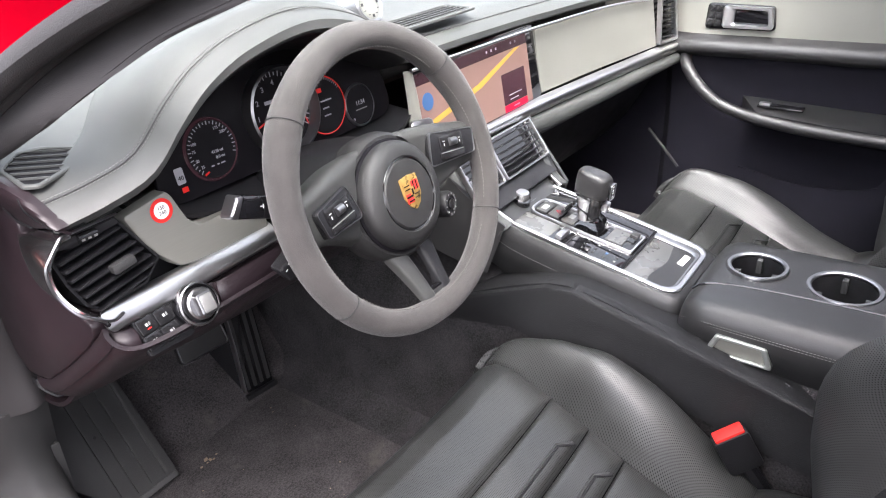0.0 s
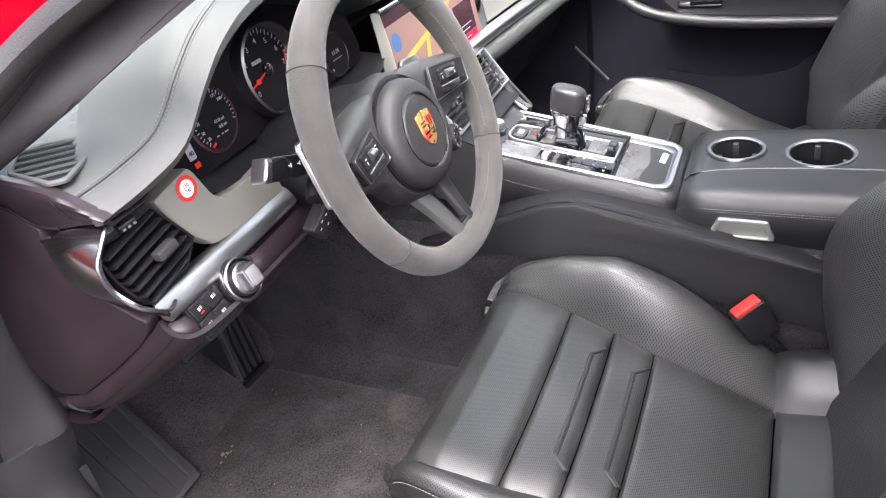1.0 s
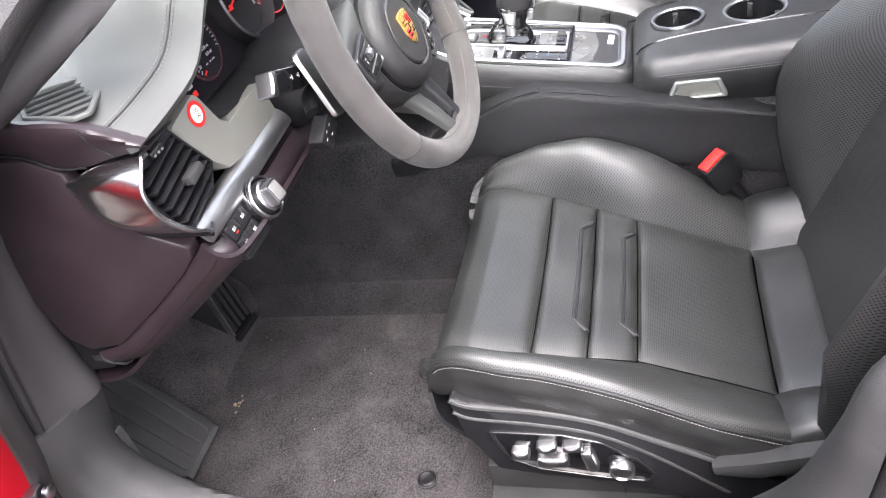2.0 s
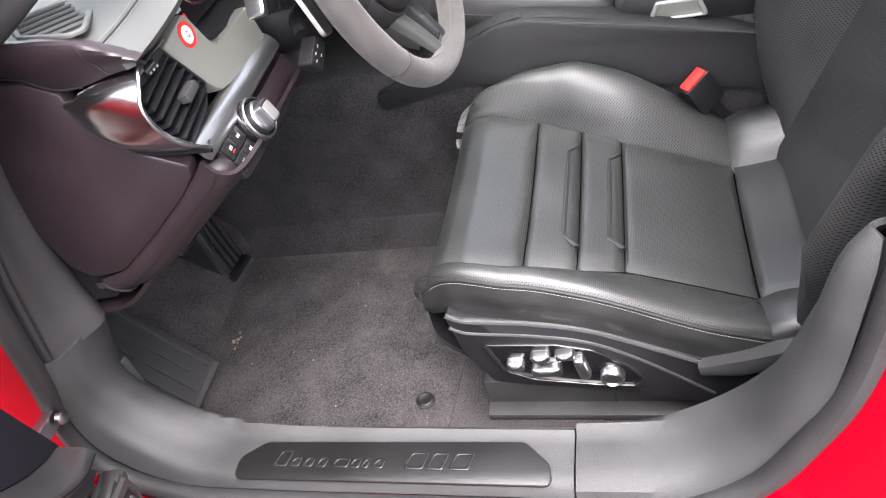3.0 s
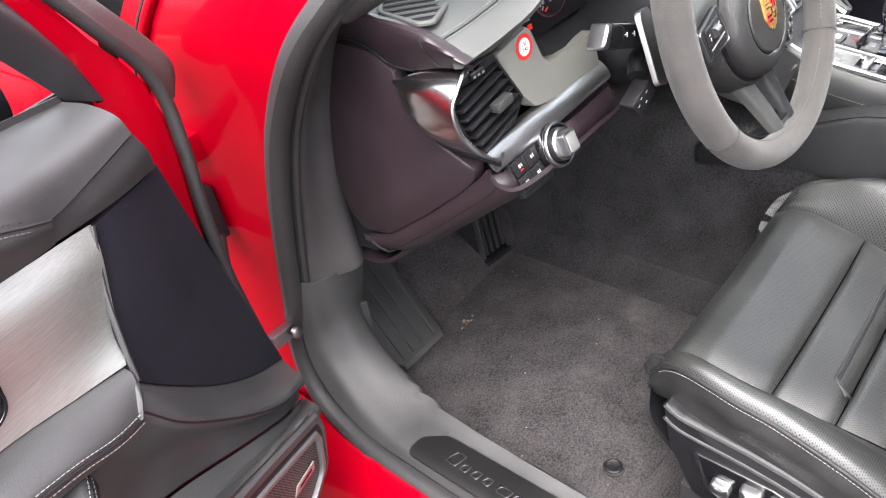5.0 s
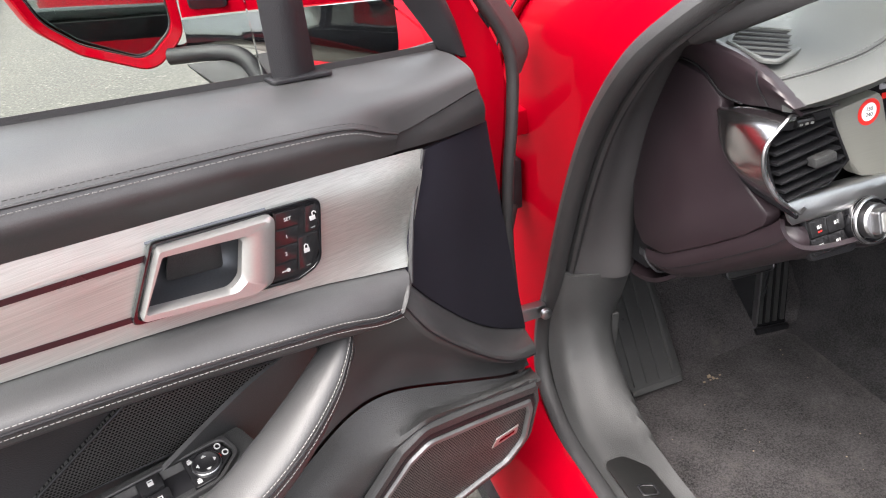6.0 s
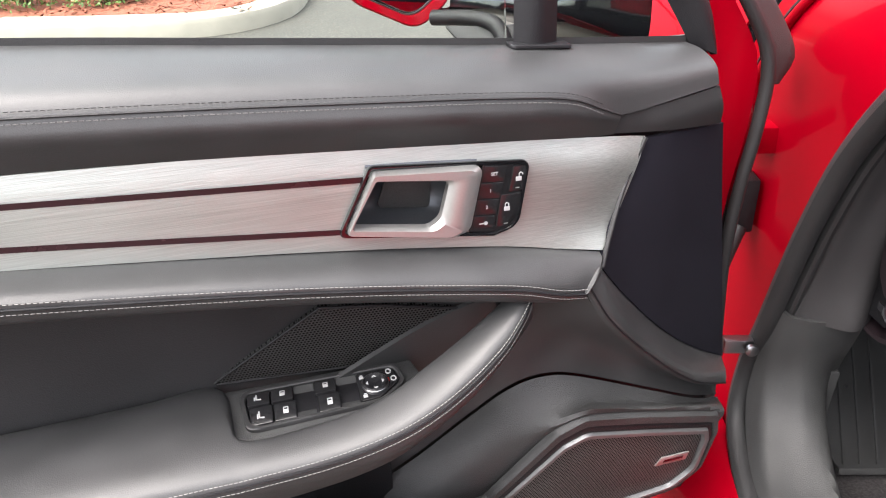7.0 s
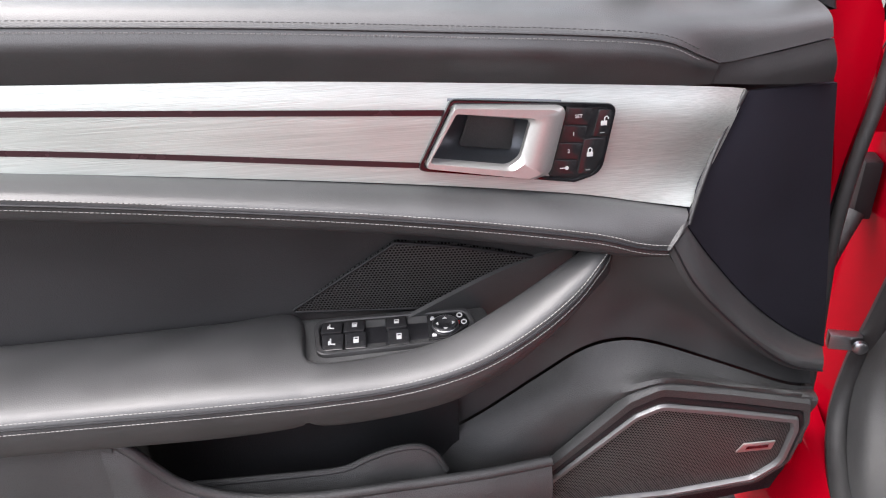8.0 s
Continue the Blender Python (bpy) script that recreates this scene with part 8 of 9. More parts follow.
# tweeter panel and the ledge under it
BOT = [(0.050, 0.034, 0.708), (0.016, 0.019, 0.664), (-0.036, 0.000, 0.604), (-0.085, -0.020, 0.556), (-0.132, -0.040, 0.516), (-0.180, -0.058, 0.482)]
tw = [[(-0.002, -0.002, 0.818), (-0.03, -0.006, 0.8175), (-0.055, -0.012, 0.816), (-0.080, -0.018, 0.8145), (-0.104, -0.028, 0.812)], [(0.022, 0.008, 0.775), (-0.010, 0.002, 0.766), (-0.05, -0.010, 0.754), (-0.09, -0.026, 0.738), (-0.126, -0.040, 0.722)], [(0.040, 0.024, 0.737), (0.008, 0.010, 0.712), (-0.04, -0.008, 0.680), (-0.09, -0.030, 0.652), (-0.150, -0.052, 0.630)], BOT]
part("tweeter_cover", loft(tw, 28, 24, 0.006), CLOTHPANEL, door, "dark cloth speaker cover")
part("cover_edge", tube(curve([(-0.002, 0.0, 0.820), (0.022, 0.010, 0.775), (0.040, 0.025, 0.738), (0.0505, 0.035, 0.710)], 24), 0.0024, n=8), RUBBER, door)
lg0 = [(u, w - 0.003, z - 0.001) for u, w, z in BOT]
lg1 = [(0.055, 0.041, 0.710), (0.028, 0.036, 0.663), (-0.018, 0.022, 0.607), (-0.068, 0.006, 0.557), (-0.112, -0.010, 0.523), (-0.160, -0.030, 0.496)]
lg2 = [(0.060, 0.046, 0.704), (0.036, 0.046, 0.660), (-0.004, 0.038, 0.611), (-0.054, 0.028, 0.562), (-0.094, 0.018, 0.533), (-0.137, 0.004, 0.515)]
lg3 = [(0.068, 0.049, 0.697), (0.042, 0.047, 0.653), (-0.001, 0.040, 0.604), (-0.052, 0.030, 0.554), (-0.092, 0.022, 0.524), (-0.134, 0.010, 0.504)]
lg4 = [(0.071, 0.045, 0.690), (0.045, 0.041, 0.646), (0.001, 0.034, 0.597), (-0.050, 0.022, 0.547), (-0.090, 0.014, 0.517), (-0.132, 0.002, 0.497)]
ledge = part("ledge", loft([lg0, lg1, lg2, lg3, lg4], 40, 22, 0.005), LITDOORLEATHER, door, "leather-covered ledge")
part("ledge_seam", tube(curve(lg3, 40), 0.0012, n=6), PLASTIC, ledge)
part("band_end", loft([[(0.050, 0.034, 0.712), (0.054, 0.041, 0.711), (0.060, 0.046, 0.704), (0.068, 0.049, 0.697)], [(0.055, 0.036, 0.716), (0.059, 0.044, 0.712), (0.065, 0.050, 0.704), (0.072, 0.052, 0.695)], [(0.060, 0.034, 0.714), (0.064, 0.042, 0.710), (0.070, 0.048, 0.702), (0.076, 0.049, 0.693)]], 14, 10, 0.004), GREYPLASTIC, door, "folded leather corner")
# soft panel under the ledge, down to the shoulder of the hard panel
SHO = [(0.33, -0.040, 0.400), (0.25, -0.030, 0.445), (0.175, -0.020, 0.505), (0.13, -0.006, 0.548), (0.092, -0.002, 0.560), (0.052, 0.004, 0.555), (-0.03, 0.012, 0.522), (-0.095, 0.006, 0.488), (-0.140, -0.006, 0.468)]
up0 = [(0.33, -0.002, 0.600), (0.22, 0.000, 0.655), (0.150, 0.006, 0.680), (0.105, 0.018, 0.685), (0.074, 0.034, 0.690), (0.045, 0.035, 0.648), (-0.001, 0.028, 0.600), (-0.060, 0.012, 0.540), (-0.134, -0.006, 0.500)]
up1 = [(0.33, -0.022, 0.540), (0.22, -0.016, 0.590), (0.155, -0.006, 0.625), (0.112, 0.000, 0.635), (0.080, 0.010, 0.635), (0.046, 0.012, 0.610), (-0.006, 0.010, 0.570), (-0.068, 0.002, 0.522), (-0.136, -0.012, 0.488)]
up2 = [(0.33, -0.038, 0.460), (0.235, -0.026, 0.510), (0.165, -0.016, 0.560), (0.120, -0.006, 0.586), (0.086, -0.003, 0.592), (0.049, 0.003, 0.578), (-0.018, 0.008, 0.544), (-0.082, 0.002, 0.504), (-0.138, -0.010, 0.477)]
part("soft_panel", loft([up0, up1, up2, [(u, w - 0.003, z + 0.002) for u, w, z in SHO]], 48, 22, 0.005), LITDOORLEATHER, door, "smooth dark panel above the speaker")
# recessed panel behind the armrest
rc = [[(0.086, 0.030, 0.69), (0.20, 0.001, 0.700), (0.33, -0.004, 0.716), (0.60, -0.006, 0.742), (0.82, -0.006, 0.76)], [(0.13, 0.004, 0.66), (0.20, -0.010, 0.66), (0.33, -0.016, 0.675), (0.60, -0.022, 0.69), (0.82, -0.022, 0.70)], [(0.15, 0.000, 0.62), (0.20, -0.016, 0.615), (0.33, -0.026, 0.622), (0.60, -0.030, 0.612), (0.82, -0.030, 0.60)], [(0.16, -0.006, 0.57), (0.20, -0.018, 0.56), (0.33, -0.028, 0.57), (0.60, -0.032, 0.56), (0.82, -0.032, 0.55)]]
part("recess_panel", loft(rc, 40, 16, 0.006), RECESS, door, "matt black recessed door panel")
gm = basis((0.315, -0.0065, 0.696), (-1, 0.06, 0), (0, 0.22, 1))
gl = [(0.0, 0.0), (0.055, -0.008), (0.160, -0.034), (0.078, -0.090), (-0.040, -0.086), (-0.113, -0.084)]
go_r = [0.003, 0.01, 0.004, 0.004, 0.01, 0.003]
grl = part("perforated_panel", slab(rounded(gl, go_r, 3), 0.006, gm @ Matrix.Translation((0, 0, -0.002)), 0.001), GRILLE, door, "perforated black grille panel")
gw = [gm @ V(p.x, p.y, 0.0035) for p in rounded(gl, go_r, 3)]
part("panel_welt", tube(gw + gw[:1], 0.0016, n=8), TUNNELPAD, grl)
# armrest running into the pull handle: crown, sewn edge, skirt
ARM = [  # u, inner w and z, crown w and z, seam w and z, skirt foot w and z
    (0.88, -0.030, 0.600, 0.060, 0.610, 0.095, 0.597, 0.084, 0.556),
    (0.66, -0.030, 0.601, 0.060, 0.611, 0.095, 0.597, 0.084, 0.557),
    (0.50, -0.028, 0.606, 0.062, 0.615, 0.098, 0.598, 0.086, 0.557),
    (0.420, -0.024, 0.610, 0.064, 0.615, 0.100, 0.600, 0.087, 0.562),
    (0.400, 0.052, 0.598, 0.074, 0.614, 0.100, 0.600, 0.087, 0.563),
    (0.33, 0.052, 0.598, 0.074, 0.616, 0.100, 0.604, 0.086, 0.564),
    (0.275, 0.048, 0.602, 0.071, 0.626, 0.099, 0.614, 0.080, 0.570),
    (0.235, 0.038, 0.616, 0.064, 0.642, 0.094, 0.626, 0.070, 0.583),
    (0.195, 0.032, 0.640, 0.056, 0.663, 0.084, 0.644, 0.062, 0.606),
    (0.160, 0.024, 0.662, 0.046, 0.682, 0.070, 0.664, 0.054, 0.634),
    (0.136, 0.016, 0.674, 0.034, 0.694, 0.054, 0.682, 0.046, 0.656),
    (0.120, 0.004, 0.676, 0.018, 0.696, 0.034, 0.688, 0.034, 0.664),
    (0.112, -0.010, 0.674, 0.000, 0.690, 0.010, 0.684, 0.014, 0.664)]
secs = []
for u, wi, zi, wc, zc, ws, zs, wf, zf in ARM:
    wide = wc - wi
    pts = [(wi, zi - 0.012), (wi, zi), (wi + 0.30 * wide, zi + 0.75 * (zc - zi) + 0.002), (wc - 0.012 * min(1, wide / 0.03), zc), (wc + 0.45 * (ws - wc), zc - 0.18 * (zc - zs)), (ws - 0.003, zs + 0.42 * (zc - zs)), (ws, zs), (ws - 0.001, zs * 0.6 + zf * 0.4), (wf, zf), (wf - 0.012, zf - 0.005), (wi * 0.55 + wf * 0.45 - 0.004, zf + 0.002), (wi, (zi + zf) / 2 - 0.008)]
    secs.append(curve([V(u, *p) for p in pts + pts[:1]], 41)[:-1])
cols_ = [curve([s[i] for s in secs], 90) for i in range(40)]
grid_ = [[cols_[i][j] for i in range(40)] for j in range(90)]
bm = sheet(grid_, wrap=True)
bm.verts.ensure_lookup_table()
bm.faces.new([bm.verts[89 * 40 + i] for i in range(40)])
bm.faces.new([bm.verts[i] for i in range(40)])
pull = part("pull_handle", bm, LITDOORLEATHER, door, "leather armrest running into the pull handle", smooth=60)
sew = [V(u, ws, zs) for u, wi, zi, wc, zc, ws, zs, wf, zf in ARM[:-1]]
part("sewn_seam", tube(curve([p + V(0, 0.0004, 0.0) for p in sew], 90), 0.0013, n=6), PLASTIC, pull, "dark sewn seam")
for dz, dw_ in ((0.0055, -0.0010), (-0.0055, 0.0000)):
    part("stitching", stitches([p + V(0, dw_, dz) for p in sew], 0.0040, (0.0030, 0.0009, 0.0006), out=(0, 1, 0.25), lift=0.0013), THREAD, pull, kind="stuff")
part("handle_socket", lathe([(0.030, -0.004), (0.030, 0.001), (0.026, 0.003), (0.022, -0.004)], basis((0.122, 0.010, 0.684), (1, 0.3, 0), (0.0, 0.2, 1)), 28), PLASTIC, door)
# window and mirror switches
swm = basis((0.325, 0.017, 0.6045), (-0.995, 0.02, 0.010), (0.0, -0.99, 0.10))
sb = part("switch_panel", slab(rounded([(-0.112, 0.034), (-0.092, -0.040), (0.066, -0.034), (0.100, 0.000), (0.092, 0.034)], [0.008, 0.03, 0.03, 0.02, 0.012], 6), 0.010, swm @ Matrix.Translation((0, 0, -0.008)), 0.003), GREYPLASTIC, door, "panel of window and mirror switches")
pr_r = [0.012, 0.014, 0.02, 0.012, 0.010]
part("panel_rim", ring(rounded([(-0.078, 0.026), (-0.072, -0.027), (0.056, -0.022), (0.082, -0.001), (0.076, 0.026)], pr_r), rounded([(-0.073, 0.0215), (-0.067, -0.0225), (0.054, -0.0180), (0.077, 0.000), (0.072, 0.0215)], pr_r), 0.007, swm), RUBBER, sb)
part("panel", slab(rounded([(-0.073, 0.0215), (-0.067, -0.0225), (0.054, -0.0180), (0.077, 0.000), (0.072, 0.0215)], pr_r), 0.003, swm, 0.001), PLASTIC, sb)
for i, x in enumerate((-0.0590, -0.0370, 0.0040)):
    for j, y in enumerate((-0.0105, 0.0105)):
        km = swm @ Matrix.Translation((x + 0.002 * (1 - j), y, 0.003)) @ pose(0, 0, 0, 8 if j == 0 else -8, 0, 0)
        wk = part("window_key", slab(rounded([(-0.0103, -0.0098), (0.0103, -0.0098), (0.0103, 0.0098), (-0.0103, 0.0098)], 0.0015), 0.005, km, 0.001), GLOSSKEY, sb)
        if i == 0:
            shape = join(tube([km @ V(-0.0020, 0.0040, 0.0053), km @ V(-0.0016, -0.0026, 0.0053), km @ V(0.0026, -0.0032, 0.0053)], 0.00085, up=km.to_3x3() @ V(0, 0, 1), n=5), box(-0.0034, -0.0010, 0.0053, 0.0014, 0.0050, 0.0004, 0, km))
        else:
            shape = join(box(0.0003, -0.0010, 0.0053, 0.0048, 0.0044, 0.0004, 0, km), box(-0.0016, 0.0022, 0.0053, 0.0009, 0.0030, 0.0004, 0, km), box(0.0006, 0.0036, 0.0053, 0.0044, 0.0009, 0.0004, 0, km), box(0.0024, 0.0022, 0.0053, 0.0009, 0.0030, 0.0004, 0, km))
        part("symbol", shape, KEYMARK, sb)
for x in (-0.0165, 0.0245):
    part("finger_scoop", loft([[swm @ V(x + a, y, 0.0052 - 0.0035 * (1 - (y / 0.020) ** 2)) for y in (-0.020, -0.01, 0.0, 0.01, 0.020)] for a in (-0.0095, 0.0, 0.0095)], 10, 5, 0.002), GREYPLASTIC, sb)
jm = swm @ Matrix.Translation((0.0515, 0.0015, 0.003))
part("mirror_keys", slab(rounded([(0.0345, -0.0170), (0.0540, -0.0165), (0.0740, 0.0005), (0.0700, 0.0200), (0.0345, 0.0200)], 0.003), 0.0045, swm @ Matrix.Translation((0, 0, 0.002)), 0.001), GLOSSKEY, sb)
part("mirror_dial", lathe([(0.0125, 0.002), (0.0125, 0.006), (0.0110, 0.0075), (0.0070, 0.0055), (0.0, 0.0055)], jm, 26), PLASTIC, sb, "round mirror adjuster with four arrows")
part("dial_ring", lathe([(0.0132, 0.002), (0.0132, 0.0058), (0.0126, 0.0062), (0.0124, 0.004)], jm, 30, False), DARKCHROME, sb)
for a in range(4):
    part("arrow", slab([(0.0068, -0.0022), (0.0094, 0.0), (0.0068, 0.0022)], 0.0006, jm @ Matrix.Rotation(a * math.pi / 2, 4, "Z") @ Matrix.Translation((0, 0, 0.0060)), 0), KEYMARK, sb)
for x, y in ((0.0395, 0.0130), (0.0400, -0.0115)):
    part("symbol", join(box(x, y - 0.0008, 0.0068, 0.0042, 0.0036, 0.0004, 0, swm), box(x, y + 0.0022, 0.0068, 0.0026, 0.0009, 0.0004, 0, swm)), KEYMARK, sb)
for x, y in ((0.0665, 0.0150), (0.0700, 0.0045)):
    part("mirror_mark", ring(circle(0.0030, 16, x, y, 0.0036), circle(0.0018, 16, x, y, 0.0024), 0.0072, swm, 0.0002), KEYMARK, sb)
part("red_mark", box(0.0648, 0.0040, 0.0070, 0.0013, 0.0042, 0.0004, 0, swm), REDMARK, sb)
# lower panel with pocket, loudspeaker
SPK = basis((0, 0.030, 0.490), (-1, 0, 0), (0, 0.22, 0.975))


def spk_pt(a, b, c=0.0):
    return tuple(SPK @ V(a, b, c))


lo1 = [(0.33, -0.034, 0.392), (0.25, -0.020, 0.435), (0.180, 0.000, 0.484), (0.135, 0.012, 0.520), (0.094, 0.020, 0.538), (0.050, 0.024, 0.536), (-0.03, 0.022, 0.512), (-0.095, 0.012, 0.485), (-0.140, -0.004, 0.466)]
lo2 = [(0.33, -0.030, 0.365), (0.26, -0.006, 0.395), (0.195, 0.008, 0.440), (0.140, 0.020, 0.488)] + [spk_pt(a, b, 0.004) for a, b in ((-0.076, 0.050), (-0.040, 0.050), (0.020, 0.032), (0.090, 0.010), (0.122, -0.010))]
lo3 = [(0.33, -0.028, 0.335), (0.27, -0.010, 0.350)] + [spk_pt(a, b, -0.006) for a, b in ((-0.200, -0.118), (-0.130, -0.050), (-0.075, 0.0), (-0.020, 0.0), (0.040, -0.02), (0.100, -0.045), (0.124, -0.060))]
lo4 = [(0.33, -0.030, 0.27), (0.27, -0.020, 0.27)] + [spk_pt(a, b, -0.014) for a, b in ((-0.200, -0.20), (-0.130, -0.185), (-0.075, -0.182), (-0.020, -0.178), (0.040, -0.172), (0.090, -0.160), (0.112, -0.130))]
part("lower_panel", loft([SHO, lo1, lo2, lo3, lo4], 60, 34, 0.006), GREYPLASTIC, door, "grained plastic lower door panel")
so = rounded([(-0.215, -0.145), (-0.092, 0.030), (-0.062, 0.048), (0.014, 0.028), (0.112, -0.003), (0.122, -0.040), (0.122, -0.120), (0.092, -0.160), (-0.02, -0.176), (-0.20, -0.178)], [0.02, 0.02, 0.02, 0.05, 0.010, 0.02, 0.03, 0.02, 0.05, 0.02], 6)
sm1 = rounded([(-0.205, -0.150), (-0.086, 0.014), (-0.058, 0.030), (0.016, 0.009), (0.108, -0.021), (0.116, -0.046), (0.117, -0.118), (0.089, -0.153), (-0.018, -0.169), (-0.19, -0.171)], [0.02, 0.02, 0.02, 0.05, 0.010, 0.02, 0.03, 0.02, 0.05, 0.02], 6)
si = rounded([(-0.200, -0.152), (-0.082, 0.004), (-0.056, 0.019), (0.018, -0.002), (0.105, -0.029), (0.112, -0.050), (0.114, -0.117), (0.087, -0.150), (-0.016, -0.165), (-0.186, -0.167)], [0.02, 0.02, 0.02, 0.05, 0.008, 0.02, 0.03, 0.02, 0.05, 0.02], 6)
sg = rounded([(-0.192, -0.152), (-0.079, -0.004), (-0.055, 0.010), (0.016, -0.010), (0.099, -0.037), (0.105, -0.054), (0.107, -0.115), (0.083, -0.144), (-0.016, -0.159), (-0.180, -0.160)], [0.02, 0.02, 0.02, 0.05, 0.006, 0.02, 0.03, 0.02, 0.05, 0.02], 6)
spk = part("loudspeaker", ring(so, sm1, 0.010, SPK @ Matrix.Translation((0, 0, -0.002)), 0.004), GREYPLASTIC, door, "silver-framed loudspeaker")
part("dark_groove", ring(sm1, si, 0.007, SPK, 0.001), PLASTIC, spk)
part("metal_frame", ring(si, sg, 0.010, SPK, 0.0025), DULLMETAL, spk, "satin metal frame")
part("mesh_cover", slab(sg, 0.005, SPK, 0.002, dome=0.004), FINEGRILLE, spk, "woven dark speaker mesh")
bdg = part("badge", slab(rounded([(0.047, -0.084), (0.053, -0.068), (0.090, -0.068), (0.089, -0.084)], 0.0015), 0.0016, SPK @ Matrix.Translation((0, 0, 0.0080)), 0.0005), SILVER, spk, "small silver badge")
part("badge_bar", slab([(0.057, -0.0785), (0.0585, -0.0735), (0.083, -0.0735), (0.083, -0.0785)], 0.0004, SPK @ Matrix.Translation((0, 0, 0.0096)), 0), DARKLINE, bdg)
# pocket: front wall with rolled lip, bracket and rear panel
pk = [(0.600, 0.066, 0.557), (0.575, 0.070, 0.536), (0.561, 0.069, 0.514), (0.537, 0.067, 0.484), (0.487, 0.064, 0.457), (0.416, 0.060, 0.445), (0.336, 0.055, 0.443), (0.24, 0.045, 0.438), (0.168, 0.034, 0.436)]
part("pocket_wall", loft([pk, [(u, w + 0.010, z - 0.018) for u, w, z in pk], [(u, w + 0.010, z * 0.45 + 0.19) for u, w, z in pk], [(u, w - 0.02, 0.24) for u, w, z in pk]], 50, 16, 0.008), GREYPLASTIC, door, "plastic door pocket")
part("pocket_lip", tube(curve(pk, 60), 0.0055, n=10), GREYPLASTIC, door, "rounded pocket lip")
part("rear_panel", loft([[(0.59, 0.072, 0.558), (0.70, 0.074, 0.558), (0.88, 0.070, 0.558)], [(0.59, 0.076, 0.50), (0.70, 0.078, 0.50), (0.865, 0.060, 0.50)], [(0.575, 0.074, 0.42), (0.69, 0.070, 0.42), (0.80, 0.030, 0.42)], [(0.57, 0.04, 0.24), (0.68, 0.04, 0.24), (0.76, 0.0, 0.24)]], 16, 20, 0.008), GREYPLASTIC, door)
part("pocket_back", loft([[(0.60, -0.012, 0.562), (0.45, -0.014, 0.562), (0.33, -0.018, 0.55), (0.26, -0.018, 0.52)], [(0.60, -0.010, 0.40), (0.45, -0.012, 0.40), (0.33, -0.02, 0.40), (0.26, -0.018, 0.40)], [(0.60, 0.05, 0.34), (0.45, 0.05, 0.34), (0.33, 0.04, 0.34), (0.24, 0.03, 0.36)]], 20, 14, 0.004), TUNNELPAD, door)
brk_l = [(0.545, 0.03, 0.449), (0.47, 0.03, 0.448), (0.394, 0.03, 0.449), (0.363, 0.03, 0.461), (0.335, 0.03, 0.470), (0.309, 0.03, 0.471), (0.292, 0.03, 0.458), (0.281, 0.03, 0.434)]
part("pocket_bracket", join(tube(curve(brk_l, 40), 0.0035, n=8), loft([brk_l, [(u, w + 0.006, z - 0.02) for u, w, z in brk_l], [(u, w + 0.008, 0.38) for u, w, z in brk_l]], 30, 8, 0.004)), GREYPLASTIC, door, "moulded bottle bracket inside the pocket")
# painted shell
sh = [[(-0.205, -0.105, 0.24), (-0.200, -0.10, 0.45), (-0.186, -0.098, 0.60), (-0.180, -0.096, 0.70), (-0.188, -0.094, 0.80), (-0.130, -0.096, 0.93), (-0.06, -0.10, 1.03), (0.03, -0.10, 1.10)], [(-0.215, -0.150, 0.24), (-0.216, -0.150, 0.45), (-0.205, -0.150, 0.60), (-0.200, -0.145, 0.70), (-0.205, -0.14, 0.80), (-0.150, -0.135, 0.93), (-0.08, -0.13, 1.03), (0.02, -0.13, 1.11)]]
part("painted_edge", loft(sh, 40, 6, 0.006), RED, door)
part("inner_shell", loft([[(-0.203, -0.105, 0.20), (-0.200, -0.105, 0.45), (-0.186, -0.102, 0.60), (-0.178, -0.10, 0.74), (-0.160, -0.10, 0.83), (-0.10, -0.095, 0.885)], [(0.1, -0.085, 0.20), (0.1, -0.085, 0.45), (0.1, -0.085, 0.60), (0.1, -0.085, 0.74), (0.1, -0.085, 0.83), (0.1, -0.09, 0.893)], [(0.86, -0.085, 0.22), (0.87, -0.085, 0.45), (0.87, -0.085, 0.60), (0.87, -0.085, 0.74), (0.87, -0.085, 0.85), (0.86, -0.09, 0.955)]], 24, 24, 0.004), PLASTIC, door)
part("outer_skin", loft([[(-0.235, -0.150, 0.16), (-0.236, -0.150, 0.45), (-0.222, -0.150, 0.60), (-0.200, -0.145, 0.74), (-0.182, -0.14, 0.85)], [(0.1, -0.19, 0.16), (0.1, -0.20, 0.45), (0.1, -0.195, 0.60), (0.1, -0.175, 0.74), (0.1, -0.14, 0.875)], [(0.86, -0.18, 0.16), (0.88, -0.19, 0.45), (0.88, -0.185, 0.60), (0.88, -0.165, 0.74), (0.87, -0.135, 0.94)]], 24, 24, 0.004), RED, door)
part("rear_edge", loft([[(0.86, -0.18, 0.16), (0.88, -0.19, 0.45), (0.88, -0.185, 0.60), (0.88, -0.165, 0.74), (0.87, -0.135, 0.94)], [(0.865, -0.02, 0.20), (0.885, -0.02, 0.45), (0.885, -0.02, 0.60), (0.885, -0.03, 0.74), (0.87, -0.05, 0.94)]], 24, 6, 0.006), RED, door)
